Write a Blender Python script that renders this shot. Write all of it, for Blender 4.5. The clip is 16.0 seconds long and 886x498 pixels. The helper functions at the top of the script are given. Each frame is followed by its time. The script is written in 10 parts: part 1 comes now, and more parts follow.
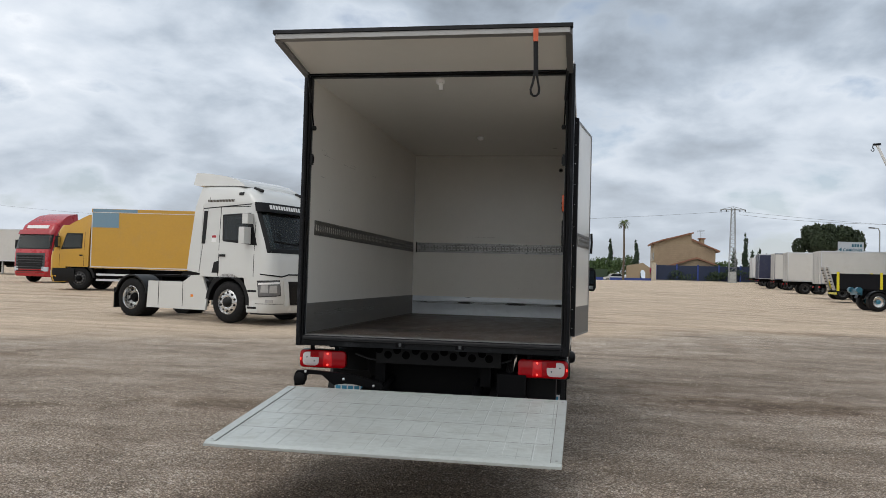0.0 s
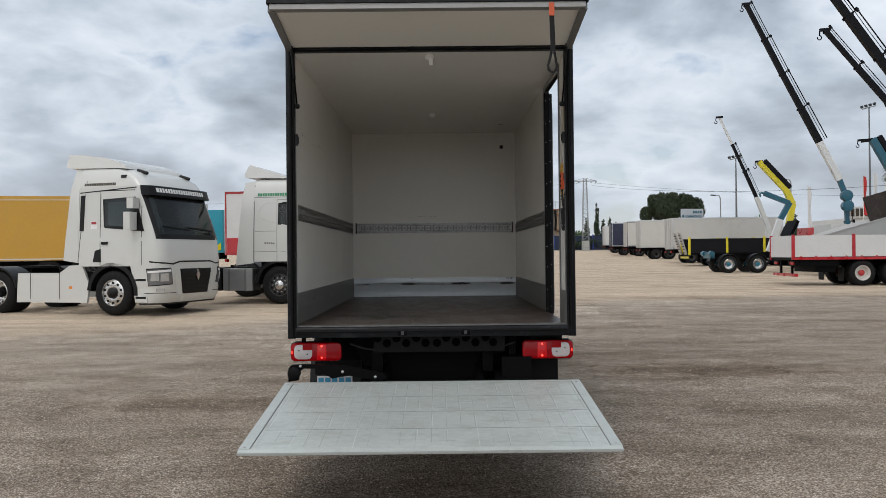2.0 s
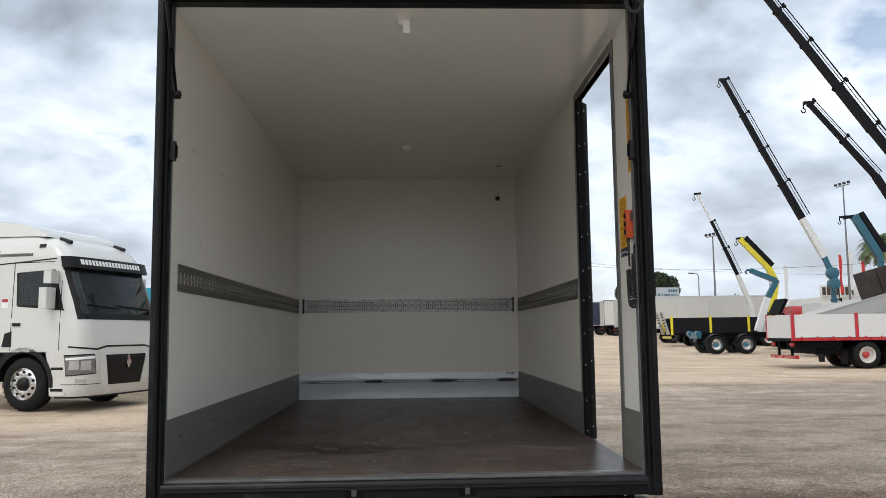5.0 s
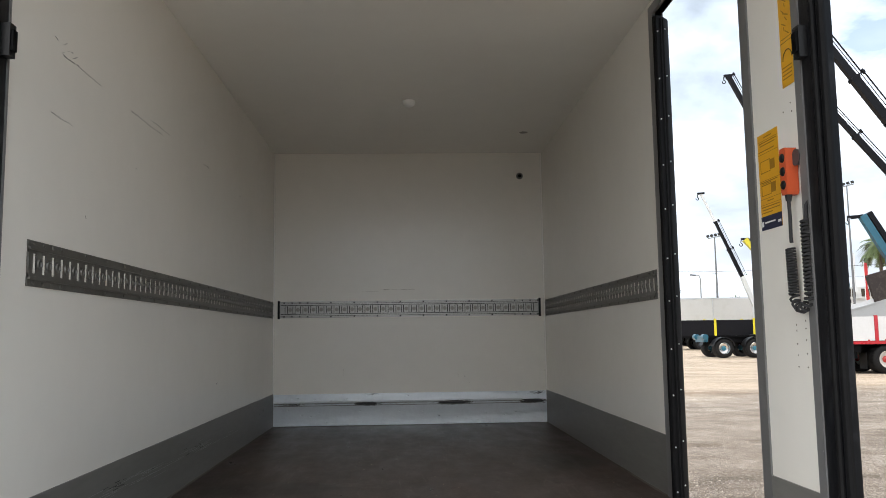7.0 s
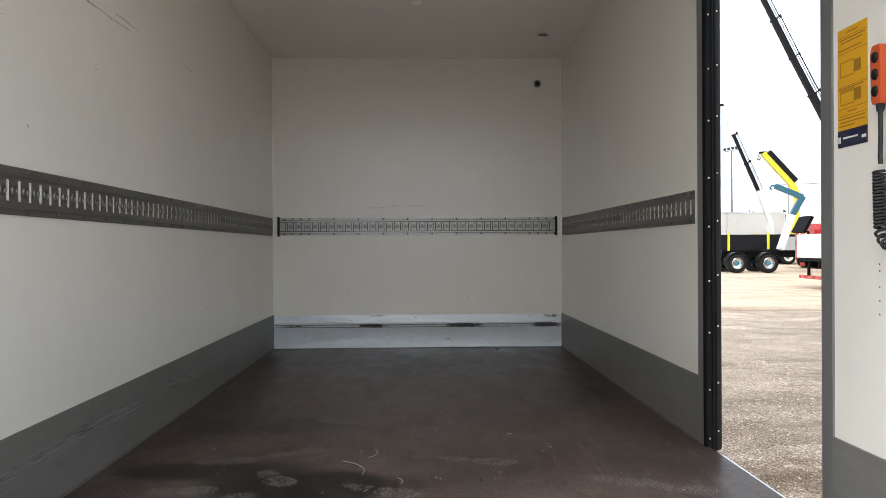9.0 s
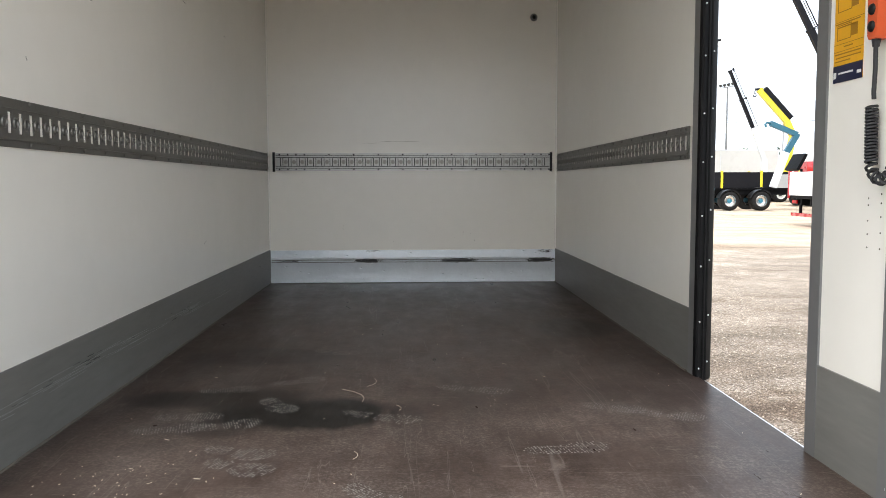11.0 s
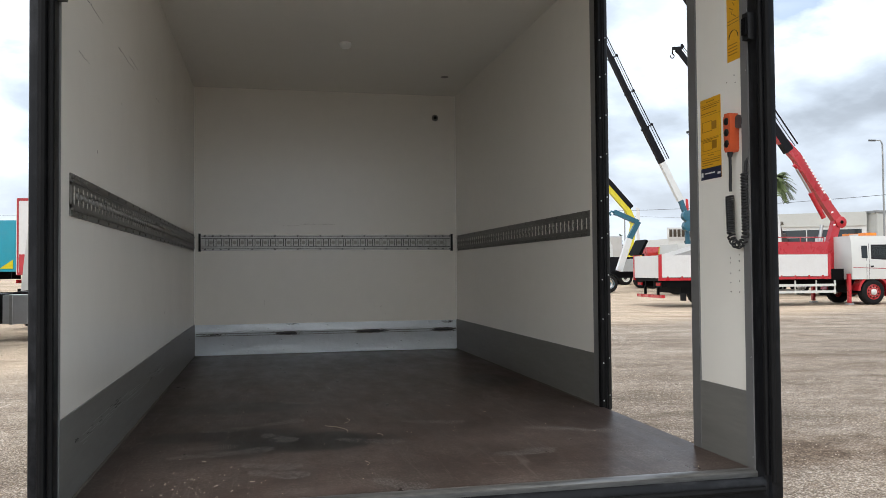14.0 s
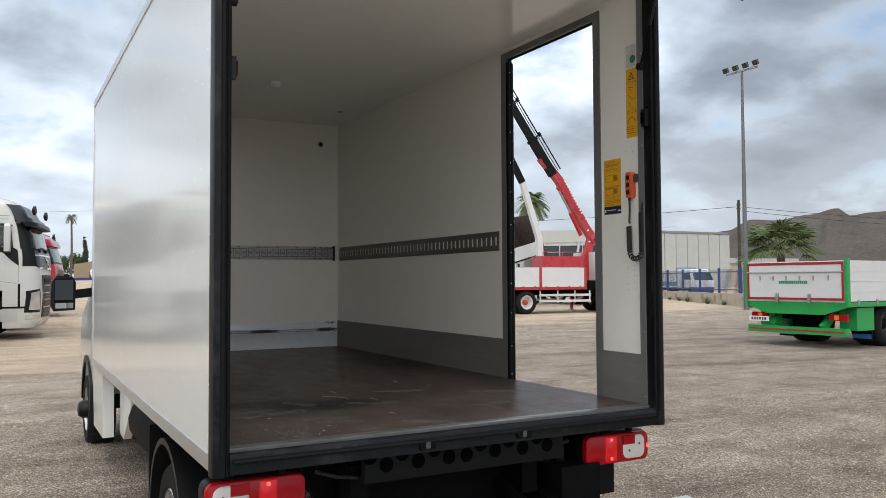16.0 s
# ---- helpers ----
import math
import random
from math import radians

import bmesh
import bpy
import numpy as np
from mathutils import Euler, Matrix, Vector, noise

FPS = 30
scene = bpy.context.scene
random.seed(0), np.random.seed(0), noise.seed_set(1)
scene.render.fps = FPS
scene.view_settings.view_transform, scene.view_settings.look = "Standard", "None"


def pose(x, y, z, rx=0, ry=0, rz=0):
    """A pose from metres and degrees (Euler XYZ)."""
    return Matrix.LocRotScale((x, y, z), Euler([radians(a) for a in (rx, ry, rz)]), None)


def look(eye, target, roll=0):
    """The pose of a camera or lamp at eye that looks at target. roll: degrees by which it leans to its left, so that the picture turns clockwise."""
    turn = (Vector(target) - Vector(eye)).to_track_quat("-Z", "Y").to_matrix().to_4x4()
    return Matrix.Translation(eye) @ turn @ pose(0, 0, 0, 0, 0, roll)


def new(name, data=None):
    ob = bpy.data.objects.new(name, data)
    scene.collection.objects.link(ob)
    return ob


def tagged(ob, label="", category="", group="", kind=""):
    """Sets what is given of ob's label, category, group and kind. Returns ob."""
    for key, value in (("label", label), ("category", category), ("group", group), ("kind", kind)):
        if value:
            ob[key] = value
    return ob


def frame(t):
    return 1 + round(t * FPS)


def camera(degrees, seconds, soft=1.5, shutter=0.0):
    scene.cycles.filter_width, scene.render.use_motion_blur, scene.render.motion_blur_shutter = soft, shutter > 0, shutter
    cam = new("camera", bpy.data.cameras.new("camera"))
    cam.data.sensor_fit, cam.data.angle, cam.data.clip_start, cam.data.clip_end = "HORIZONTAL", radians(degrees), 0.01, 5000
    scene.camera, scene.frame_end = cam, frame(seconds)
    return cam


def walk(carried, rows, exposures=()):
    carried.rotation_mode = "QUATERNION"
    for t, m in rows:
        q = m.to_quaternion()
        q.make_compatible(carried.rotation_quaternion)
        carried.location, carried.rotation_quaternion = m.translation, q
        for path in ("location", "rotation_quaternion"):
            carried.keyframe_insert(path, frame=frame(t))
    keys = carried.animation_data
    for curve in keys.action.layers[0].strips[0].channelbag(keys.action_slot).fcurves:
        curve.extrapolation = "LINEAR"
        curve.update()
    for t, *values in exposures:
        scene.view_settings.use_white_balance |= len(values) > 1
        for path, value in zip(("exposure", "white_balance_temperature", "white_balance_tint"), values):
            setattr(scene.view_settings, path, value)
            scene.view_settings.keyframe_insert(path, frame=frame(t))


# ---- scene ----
cam = camera(57.5, 16.0, soft=0.8)
PATH = [
    (0, (1.149, -6.017, 1.424), (0.806, -4.048, 1.494), 1.6),
    (0.5, (0.734, -6.082, 1.437), (0.518, -4.095, 1.506), 1.2),
    (1, (0.398, -6.073, 1.452), (0.288, -4.078, 1.522), 0.5),
    (1.5, (0.201, -5.979, 1.466), (0.161, -3.98, 1.522), -0.3),
    (2, (0.06, -5.896, 1.468), (0.069, -3.896, 1.482), -0.6),
    (2.5, (0.059, -5.588, 1.452), (0.092, -3.588, 1.453), -0.3),
    (3, (0.067, -5.2, 1.461), (0.125, -3.201, 1.494), -0.2),
    (3.5, (0.048, -4.715, 1.49), (0.112, -2.718, 1.573), -0.4),
    (4, (0.066, -4.217, 1.517), (0.127, -2.223, 1.658), -0.4),
    (4.2, (0.038, -4.036, 1.516), (0.11, -2.044, 1.681), -0.4),
    (6.5, (0.008, -2.206, 1.595), (0.09, -0.221, 1.82), -0.9),
    (7, (-0.019, -1.876, 1.593), (0.07, 0.111, 1.808), -0.8),
    (7.5, (-0.058, -1.624, 1.633), (0.027, 0.367, 1.807), -0.9),
    (8, (-0.019, -1.522, 1.637), (0.034, 0.474, 1.757), -0.6),
    (8.5, (-0.006, -1.507, 1.644), (0.041, 0.491, 1.704), -0.5),
    (9, (0.010, -1.497, 1.651), (0.068, 0.502, 1.648), -0.3),
    (9.5, (-0.002, -1.51, 1.647), (0.070, 0.488, 1.593), -0.3),
    (10, (-0.004, -1.523, 1.645), (0.069, 0.473, 1.548), -0.2),
    (12.5, (-0.035, -1.617, 1.635), (0.055, 0.372, 1.443), 0.0),
    (13, (-0.103, -1.743, 1.627), (0.058, 0.248, 1.536), 0.1),
    (13.5, (-0.195, -1.947, 1.604), (0.085, 0.033, 1.605), -0.1),
    (14, (-0.471, -2.154, 1.578), (-0.047, -0.2, 1.631), -0.5),
    (14.5, (-0.734, -2.392, 1.566), (-0.164, -0.476, 1.643), -0.4),
    (15, (-0.963, -2.561, 1.589), (-0.253, -0.693, 1.677), -0.8),
    (15.5, (-1.345, -2.661, 1.58), (-0.498, -0.851, 1.664), -0.7),
    (16, (-1.716, -2.84, 1.552), (-0.757, -1.087, 1.629), -0.3),
]
walk(cam, [(t, look(eye, target, roll)) for t, eye, target, roll in PATH], exposures=[(0, -0.28), (3.0, -0.21), (4.0, 0.04), (6.5, 0.36), (7.0, 0.74), (7.5, 0.96), (9.0, 1.14), (10.2, 1.28), (12.5, 1.46), (13.0, 1.32), (13.5, 0.92), (14.0, 0.46), (14.5, 0.26), (15.0, 0.14), (15.5, 0.13), (16.0, 0.22)])

# ---- world, sun, exposure ----
SUN_EL, SUN_AZ = 58, 205
world = bpy.data.worlds.new("overcast_sky")
scene.world = world
world.use_nodes = True


def node(tree, kind, **values):
    n = tree.nodes.new(kind)
    for key, value in values.items():
        n.inputs[key].default_value = value
    return n


def ramp(tree, stops, interpolation="LINEAR"):
    n = tree.nodes.new("ShaderNodeValToRGB")
    n.color_ramp.interpolation = interpolation
    while len(n.color_ramp.elements) < len(stops):
        n.color_ramp.elements.new(0.5)
    for e, (p, c) in zip(n.color_ramp.elements, stops):
        e.position, e.color = p, (*c, 1) if len(c) == 3 else c
    return n


def math_node(tree, op, a, b=None, c=None):
    n = tree.nodes.new("ShaderNodeMath")
    n.operation = op
    for i, v in enumerate((a, b, c)):
        if v is None:
            continue
        if isinstance(v, (int, float)):
            n.inputs[i].default_value = v
        else:
            tree.links.new(v, n.inputs[i])
    return n.outputs[0]


def mix_color(tree, fac, a, b, blend="MIX"):
    n = tree.nodes.new("ShaderNodeMix")
    n.data_type, n.blend_type = "RGBA", blend
    for i, v in ((0, fac), (6, a), (7, b)):
        if isinstance(v, (int, float)):
            n.inputs[i].default_value = v
        elif isinstance(v, tuple):
            n.inputs[i].default_value = (*v[:3], 1)
        else:
            tree.links.new(v, n.inputs[i])
    return n.outputs[2]


def build_sky():
    t = world.node_tree
    link = t.links.new
    bg = t.nodes["Background"]
    sky = t.nodes.new("ShaderNodeTexSky")
    sky.sky_type, sky.sun_disc = "NISHITA", False
    sky.sun_elevation, sky.sun_rotation = radians(SUN_EL), radians(SUN_AZ)
    sky.air_density, sky.dust_density = 1.0, 2.0
    blue = mix_color(t, 1.0, sky.outputs[0], (0.12, 0.12, 0.12), "MULTIPLY")
    co = t.nodes.new("ShaderNodeTexCoord")
    sep = t.nodes.new("ShaderNodeSeparateXYZ")
    link(co.outputs["Generated"], sep.inputs[0])
    up = math_node(t, "ADD", math_node(t, "MAXIMUM", sep.outputs[2], 0.0), 0.34)
    com = t.nodes.new("ShaderNodeCombineXYZ")
    link(math_node(t, "DIVIDE", sep.outputs[0], up), com.inputs[0])
    link(math_node(t, "DIVIDE", sep.outputs[1], up), com.inputs[1])
    big = node(t, "ShaderNodeTexNoise", Scale=1.1, Detail=4.0, Roughness=0.5, Distortion=0.3)
    mid = node(t, "ShaderNodeTexNoise", Scale=2.9, Detail=9.0, Roughness=0.53, Distortion=0.15)
    link(com.outputs[0], big.inputs["Vector"])
    link(com.outputs[0], mid.inputs["Vector"])
    bank = ramp(t, [(0.12, (0, 0, 0)), (0.30, (1, 1, 1))], "EASE")  # the grey layer starts above the horizon
    link(sep.outputs[2], bank.inputs[0])
    # thickness of the cloud: thin parts bright, thick parts grey
    thick = math_node(t, "ADD", math_node(t, "MULTIPLY_ADD", big.outputs[0], 0.72, -0.085), math_node(t, "MULTIPLY_ADD", mid.outputs[0], 0.60, -0.075))
    thick = math_node(t, "ADD", thick, math_node(t, "ADD", math_node(t, "MULTIPLY", math_node(t, "POWER", math_node(t, "MAXIMUM", sep.outputs[0], 0.0), 3.0), 0.31), math_node(t, "MULTIPLY", bank.outputs[0], 0.030)))
    # the cloud glows round the hidden sun
    near = t.nodes.new("ShaderNodeVectorMath")
    near.operation = "DOT_PRODUCT"
    link(co.outputs["Generated"], near.inputs[0])
    a, e = radians(SUN_AZ), radians(SUN_EL)
    near.inputs[1].default_value = (math.sin(a) * math.cos(e), math.cos(a) * math.cos(e), math.sin(e))
    halo = ramp(t, [(0.0, (0, 0, 0)), (1.0, (1, 1, 1))], "EASE")
    link(near.outputs["Value"], halo.inputs[0])
    thick = math_node(t, "ADD", thick, math_node(t, "MULTIPLY", halo.outputs[0], -0.235))
    shade = ramp(t, [(0.16, (1.75, 1.72, 1.68)), (0.30, (1.25, 1.26, 1.28)), (0.38, (0.86, 0.92, 1.0)), (0.45, (0.70, 0.775, 0.87)), (0.52, (0.49, 0.565, 0.66)), (0.62, (0.28, 0.325, 0.385)), (0.76, (0.15, 0.175, 0.21))])
    link(thick, shade.inputs[0])
    gap = ramp(t, [(0.34, (0.75, 0.75, 0.75)), (0.43, (0, 0, 0))])
    link(mid.outputs[0], gap.inputs[0])
    col = mix_color(t, gap.outputs[0], shade.outputs[0], blue)
    # paler towards the horizon
    hz = ramp(t, [(0.0, (0.62, 0.62, 0.62)), (0.22, (0, 0, 0))])
    link(sep.outputs[2], hz.inputs[0])
    col = mix_color(t, hz.outputs[0], col, (0.70, 0.755, 0.82))
    link(col, bg.inputs[0])
    bg.inputs[1].default_value = 1.16


build_sky()
sun_data = bpy.data.lights.new("sun", "SUN")
sun_data.energy, sun_data.angle, sun_data.color = 0.75, radians(25), (1.0, 0.97, 0.93)
sun = new("sun", sun_data)
sun.matrix_world = look((0, 0, 30), (0, 0, 0)) @ pose(0, 0, 0)
_az, _el = radians(SUN_AZ), radians(SUN_EL)
sun.matrix_world = look((30 * math.sin(_az) * math.cos(_el), 30 * math.cos(_az) * math.cos(_el), 30 * math.sin(_el)), (0, 0, 0))


# ---- mesh helpers ----
def box(bm, x0, x1, y0, y1, z0, z1):
    v = [bm.verts.new((x, y, z)) for z in (z0, z1) for x, y in ((x0, y0), (x1, y0), (x1, y1), (x0, y1))]
    for f in ((3, 2, 1, 0), (4, 5, 6, 7), (0, 1, 5, 4), (1, 2, 6, 5), (2, 3, 7, 6), (3, 0, 4, 7)):
        bm.faces.new([v[i] for i in f])
    return v


def boxm(bm, m, sx, sy, sz):
    """A box of that size, centred on the pose m."""
    for v in box(bm, -sx / 2, sx / 2, -sy / 2, sy / 2, -sz / 2, sz / 2):
        v.co = m @ v.co


def beam(bm, p, q, w, h, w2=None, h2=None):
    """A square bar from p to q, w wide and h high at p, w2 and h2 at q."""
    p, q = Vector(p), Vector(q)
    d = (q - p).normalized()
    side = d.cross(Vector((0, 0, 1)))
    side = side.normalized() if side.length > 1e-3 else Vector((1, 0, 0))
    top = side.cross(d)
    rings = []
    for c, a, b in ((p, w, h), (q, w2 or w, h2 or h)):
        rings.append([bm.verts.new(c + side * sx * a / 2 + top * sz * b / 2) for sx, sz in ((-1, -1), (1, -1), (1, 1), (-1, 1))])
    a, b = rings
    for i in range(4):
        bm.faces.new((a[i], a[(i + 1) % 4], b[(i + 1) % 4], b[i]))
    bm.faces.new(a[::-1]), bm.faces.new(b)


def tube(bm, pts, r, n=8, r_end=None, closed=False):
    """A round tube along the points."""
    pts = [Vector(p) for p in pts]
    rings, side = [], None
    for i, p in enumerate(pts):
        d = (pts[min(i + 1, len(pts) - 1)] - pts[max(i - 1, 0)]).normalized()
        if side is None:
            side = d.orthogonal().normalized()
        side = (side - d * side.dot(d)).normalized()
        other = d.cross(side)
        k = r if r_end is None else r + (r_end - r) * i / (len(pts) - 1)
        rings.append([bm.verts.new(p + (side * math.cos(a) + other * math.sin(a)) * k) for a in (2 * math.pi * j / n for j in range(n))])
    for a, b in zip(rings, rings[1:]):
        for j in range(n):
            bm.faces.new((a[j], a[(j + 1) % n], b[(j + 1) % n], b[j]))
    bm.faces.new(rings[0][::-1]), bm.faces.new(rings[-1])


def prism(bm, pts, axis, a, b):
    """A polygon pushed along an axis from a to b. Points are (y, z), (x, z) or (x, y)."""
    def at(p, k):
        return {"x": (k, p[0], p[1]), "y": (p[0], k, p[1]), "z": (p[0], p[1], k)}[axis]
    lo, hi = [bm.verts.new(at(p, a)) for p in pts], [bm.verts.new(at(p, b)) for p in pts]
    n = len(pts)
    for i in range(n):
        bm.faces.new((lo[i], lo[(i + 1) % n], hi[(i + 1) % n], hi[i]))
    bm.faces.new(lo[::-1]), bm.faces.new(hi)


def lathe(bm, prof, n=28, centre=(0, 0, 0), axis="x", caps=True):
    """A profile of (radius, offset) turned about an axis."""
    c = Vector(centre)
    rings = []
    for r, o in prof:
        ring = []
        for j in range(n):
            a = 2 * math.pi * j / n
            u, v = r * math.cos(a), r * math.sin(a)
            ring.append(bm.verts.new(c + Vector({"x": (o, u, v), "y": (u, o, v), "z": (u, v, o)}[axis])))
        rings.append(ring)
    for a, b in zip(rings, rings[1:]):
        for j in range(n):
            bm.faces.new((a[j], a[(j + 1) % n], b[(j + 1) % n], b[j]))
    if caps:
        bm.faces.new(rings[0][::-1]), bm.faces.new(rings[-1])


def part(name, bm, material, parent=None, label="", bevel=0.0, flat=False):
    """Links a bmesh as one mesh object under a thing or a part."""
    if bevel:
        edges = [e for e in bm.edges if len(e.link_faces) == 2 and e.calc_face_angle(0) > 0.5]
        bmesh.ops.bevel(bm, geom=edges, offset=bevel, segments=2 if bevel > 0.012 else 1, affect="EDGES", clamp_overlap=True)
    bmesh.ops.recalc_face_normals(bm, faces=bm.faces[:])
    me = bpy.data.meshes.new(name)
    bm.to_mesh(me)
    bm.free()
    me.materials.append(material)
    if not flat:
        me.polygons.foreach_set("use_smooth", [True] * len(me.polygons))
        me.set_sharp_from_angle(angle=radians(38))
    ob = new(name, me)
    if parent is not None:
        ob.parent = parent
    if label:
        ob["label"] = label
    return ob


def B():
    return bmesh.new()


def box_part(name, dims, material, parent, label="", bevel=0.0):
    bm = B()
    box(bm, *dims)
    return part(name, bm, material, parent, label, bevel)


def thing(name, m, label, category, group="", kind=""):
    ob = new(name)
    ob.empty_display_size = 0.3
    ob.matrix_basis = m
    return tagged(ob, label, category, group, kind)


# ---- materials ----
def mat(name, color, rough=0.5, metal=0.0, vary=0.12, scale=4.0, bump=0.0, bump_scale=60.0, fine=0.06, coat=0.0, dirt=0.0, dirt_color=(0.25, 0.21, 0.16), ior=1.5, stretch=(1, 1, 1)):
    """A painted or plain surface: colour varied at two scales, gloss varied, fine relief, optional dust."""
    m = bpy.data.materials.new(name)
    m.use_nodes = True
    t = m.node_tree
    p = t.nodes["Principled BSDF"]
    co = t.nodes.new("ShaderNodeTexCoord")
    mp = t.nodes.new("ShaderNodeMapping")
    mp.inputs["Scale"].default_value = stretch
    t.links.new(co.outputs["Object"], mp.inputs[0])
    n1 = node(t, "ShaderNodeTexNoise", Scale=scale, Detail=5.0, Roughness=0.6)
    n2 = node(t, "ShaderNodeTexNoise", Scale=scale * 14, Detail=3.0)
    for n in (n1, n2):
        t.links.new(mp.outputs[0], n.inputs["Vector"])
    f = math_node(t, "ADD", math_node(t, "MULTIPLY_ADD", n1.outputs[0], 2 * vary, 1 - vary), math_node(t, "MULTIPLY_ADD", n2.outputs[0], 2 * fine, -fine))
    g = t.nodes.new("ShaderNodeCombineXYZ")
    for i in range(3):
        t.links.new(f, g.inputs[i])
    col = mix_color(t, 1.0, color, g.outputs[0], "MULTIPLY")
    if dirt:
        n3 = node(t, "ShaderNodeTexNoise", Scale=scale * 2.3, Detail=8.0, Roughness=0.7)
        t.links.new(mp.outputs[0], n3.inputs["Vector"])
        r = ramp(t, [(0.5, (0, 0, 0)), (0.72, (dirt, dirt, dirt))])
        t.links.new(n3.outputs[0], r.inputs[0])
        col = mix_color(t, r.outputs[0], col, dirt_color)
    t.links.new(col, p.inputs["Base Color"])
    t.links.new(math_node(t, "MULTIPLY_ADD", n1.outputs[0], 0.3 * rough, rough * 0.85), p.inputs["Roughness"])
    p.inputs["Metallic"].default_value = metal
    p.inputs["IOR"].default_value = ior
    p.inputs["Coat Weight"].default_value = coat
    p.inputs["Coat Roughness"].default_value = 0.06
    if bump:
        n4 = node(t, "ShaderNodeTexNoise", Scale=bump_scale, Detail=4.0)
        t.links.new(mp.outputs[0], n4.inputs["Vector"])
        b = node(t, "ShaderNodeBump", Strength=bump, Distance=0.01)
        t.links.new(n4.outputs[0], b.inputs["Height"])
        t.links.new(b.outputs[0], p.inputs["Normal"])
    return m


def glow(name, color, strength):
    m = bpy.data.materials.new(name)
    m.use_nodes = True
    p = m.node_tree.nodes["Principled BSDF"]
    p.inputs["Base Color"].default_value = (*color, 1)
    p.inputs["Emission Color"].default_value = (*color, 1)
    p.inputs["Emission Strength"].default_value = strength
    p.inputs["Roughness"].default_value = 0.2
    return m


def glass(name, color=(0.55, 0.62, 0.62), rough=0.02, alpha=0.35):
    """Tinted vehicle glass: see-through with a mirror-like gloss."""
    m = bpy.data.materials.new(name)
    m.use_nodes = True
    t = m.node_tree
    p = t.nodes["Principled BSDF"]
    p.inputs["Base Color"].default_value = (*[c * 0.08 for c in color], 1)
    p.inputs["Roughness"].default_value = 0.5
    p.inputs["IOR"].default_value = 1.05
    tr = t.nodes.new("ShaderNodeBsdfTransparent")
    tr.inputs[0].default_value = (*color, 1)
    mx = node(t, "ShaderNodeMixShader", Fac=1 - alpha)
    t.links.new(tr.outputs[0], mx.inputs[1])
    t.links.new(p.outputs[0], mx.inputs[2])
    gloss = node(t, "ShaderNodeBsdfAnisotropic", Roughness=rough)
    top = t.nodes.new("ShaderNodeMixShader")
    t.links.new(node(t, "ShaderNodeFresnel", IOR=1.52).outputs[0], top.inputs[0])
    t.links.new(mx.outputs[0], top.inputs[1])
    t.links.new(gloss.outputs[0], top.inputs[2])
    t.links.new(top.outputs[0], t.nodes["Material Output"].inputs[0])
    return m


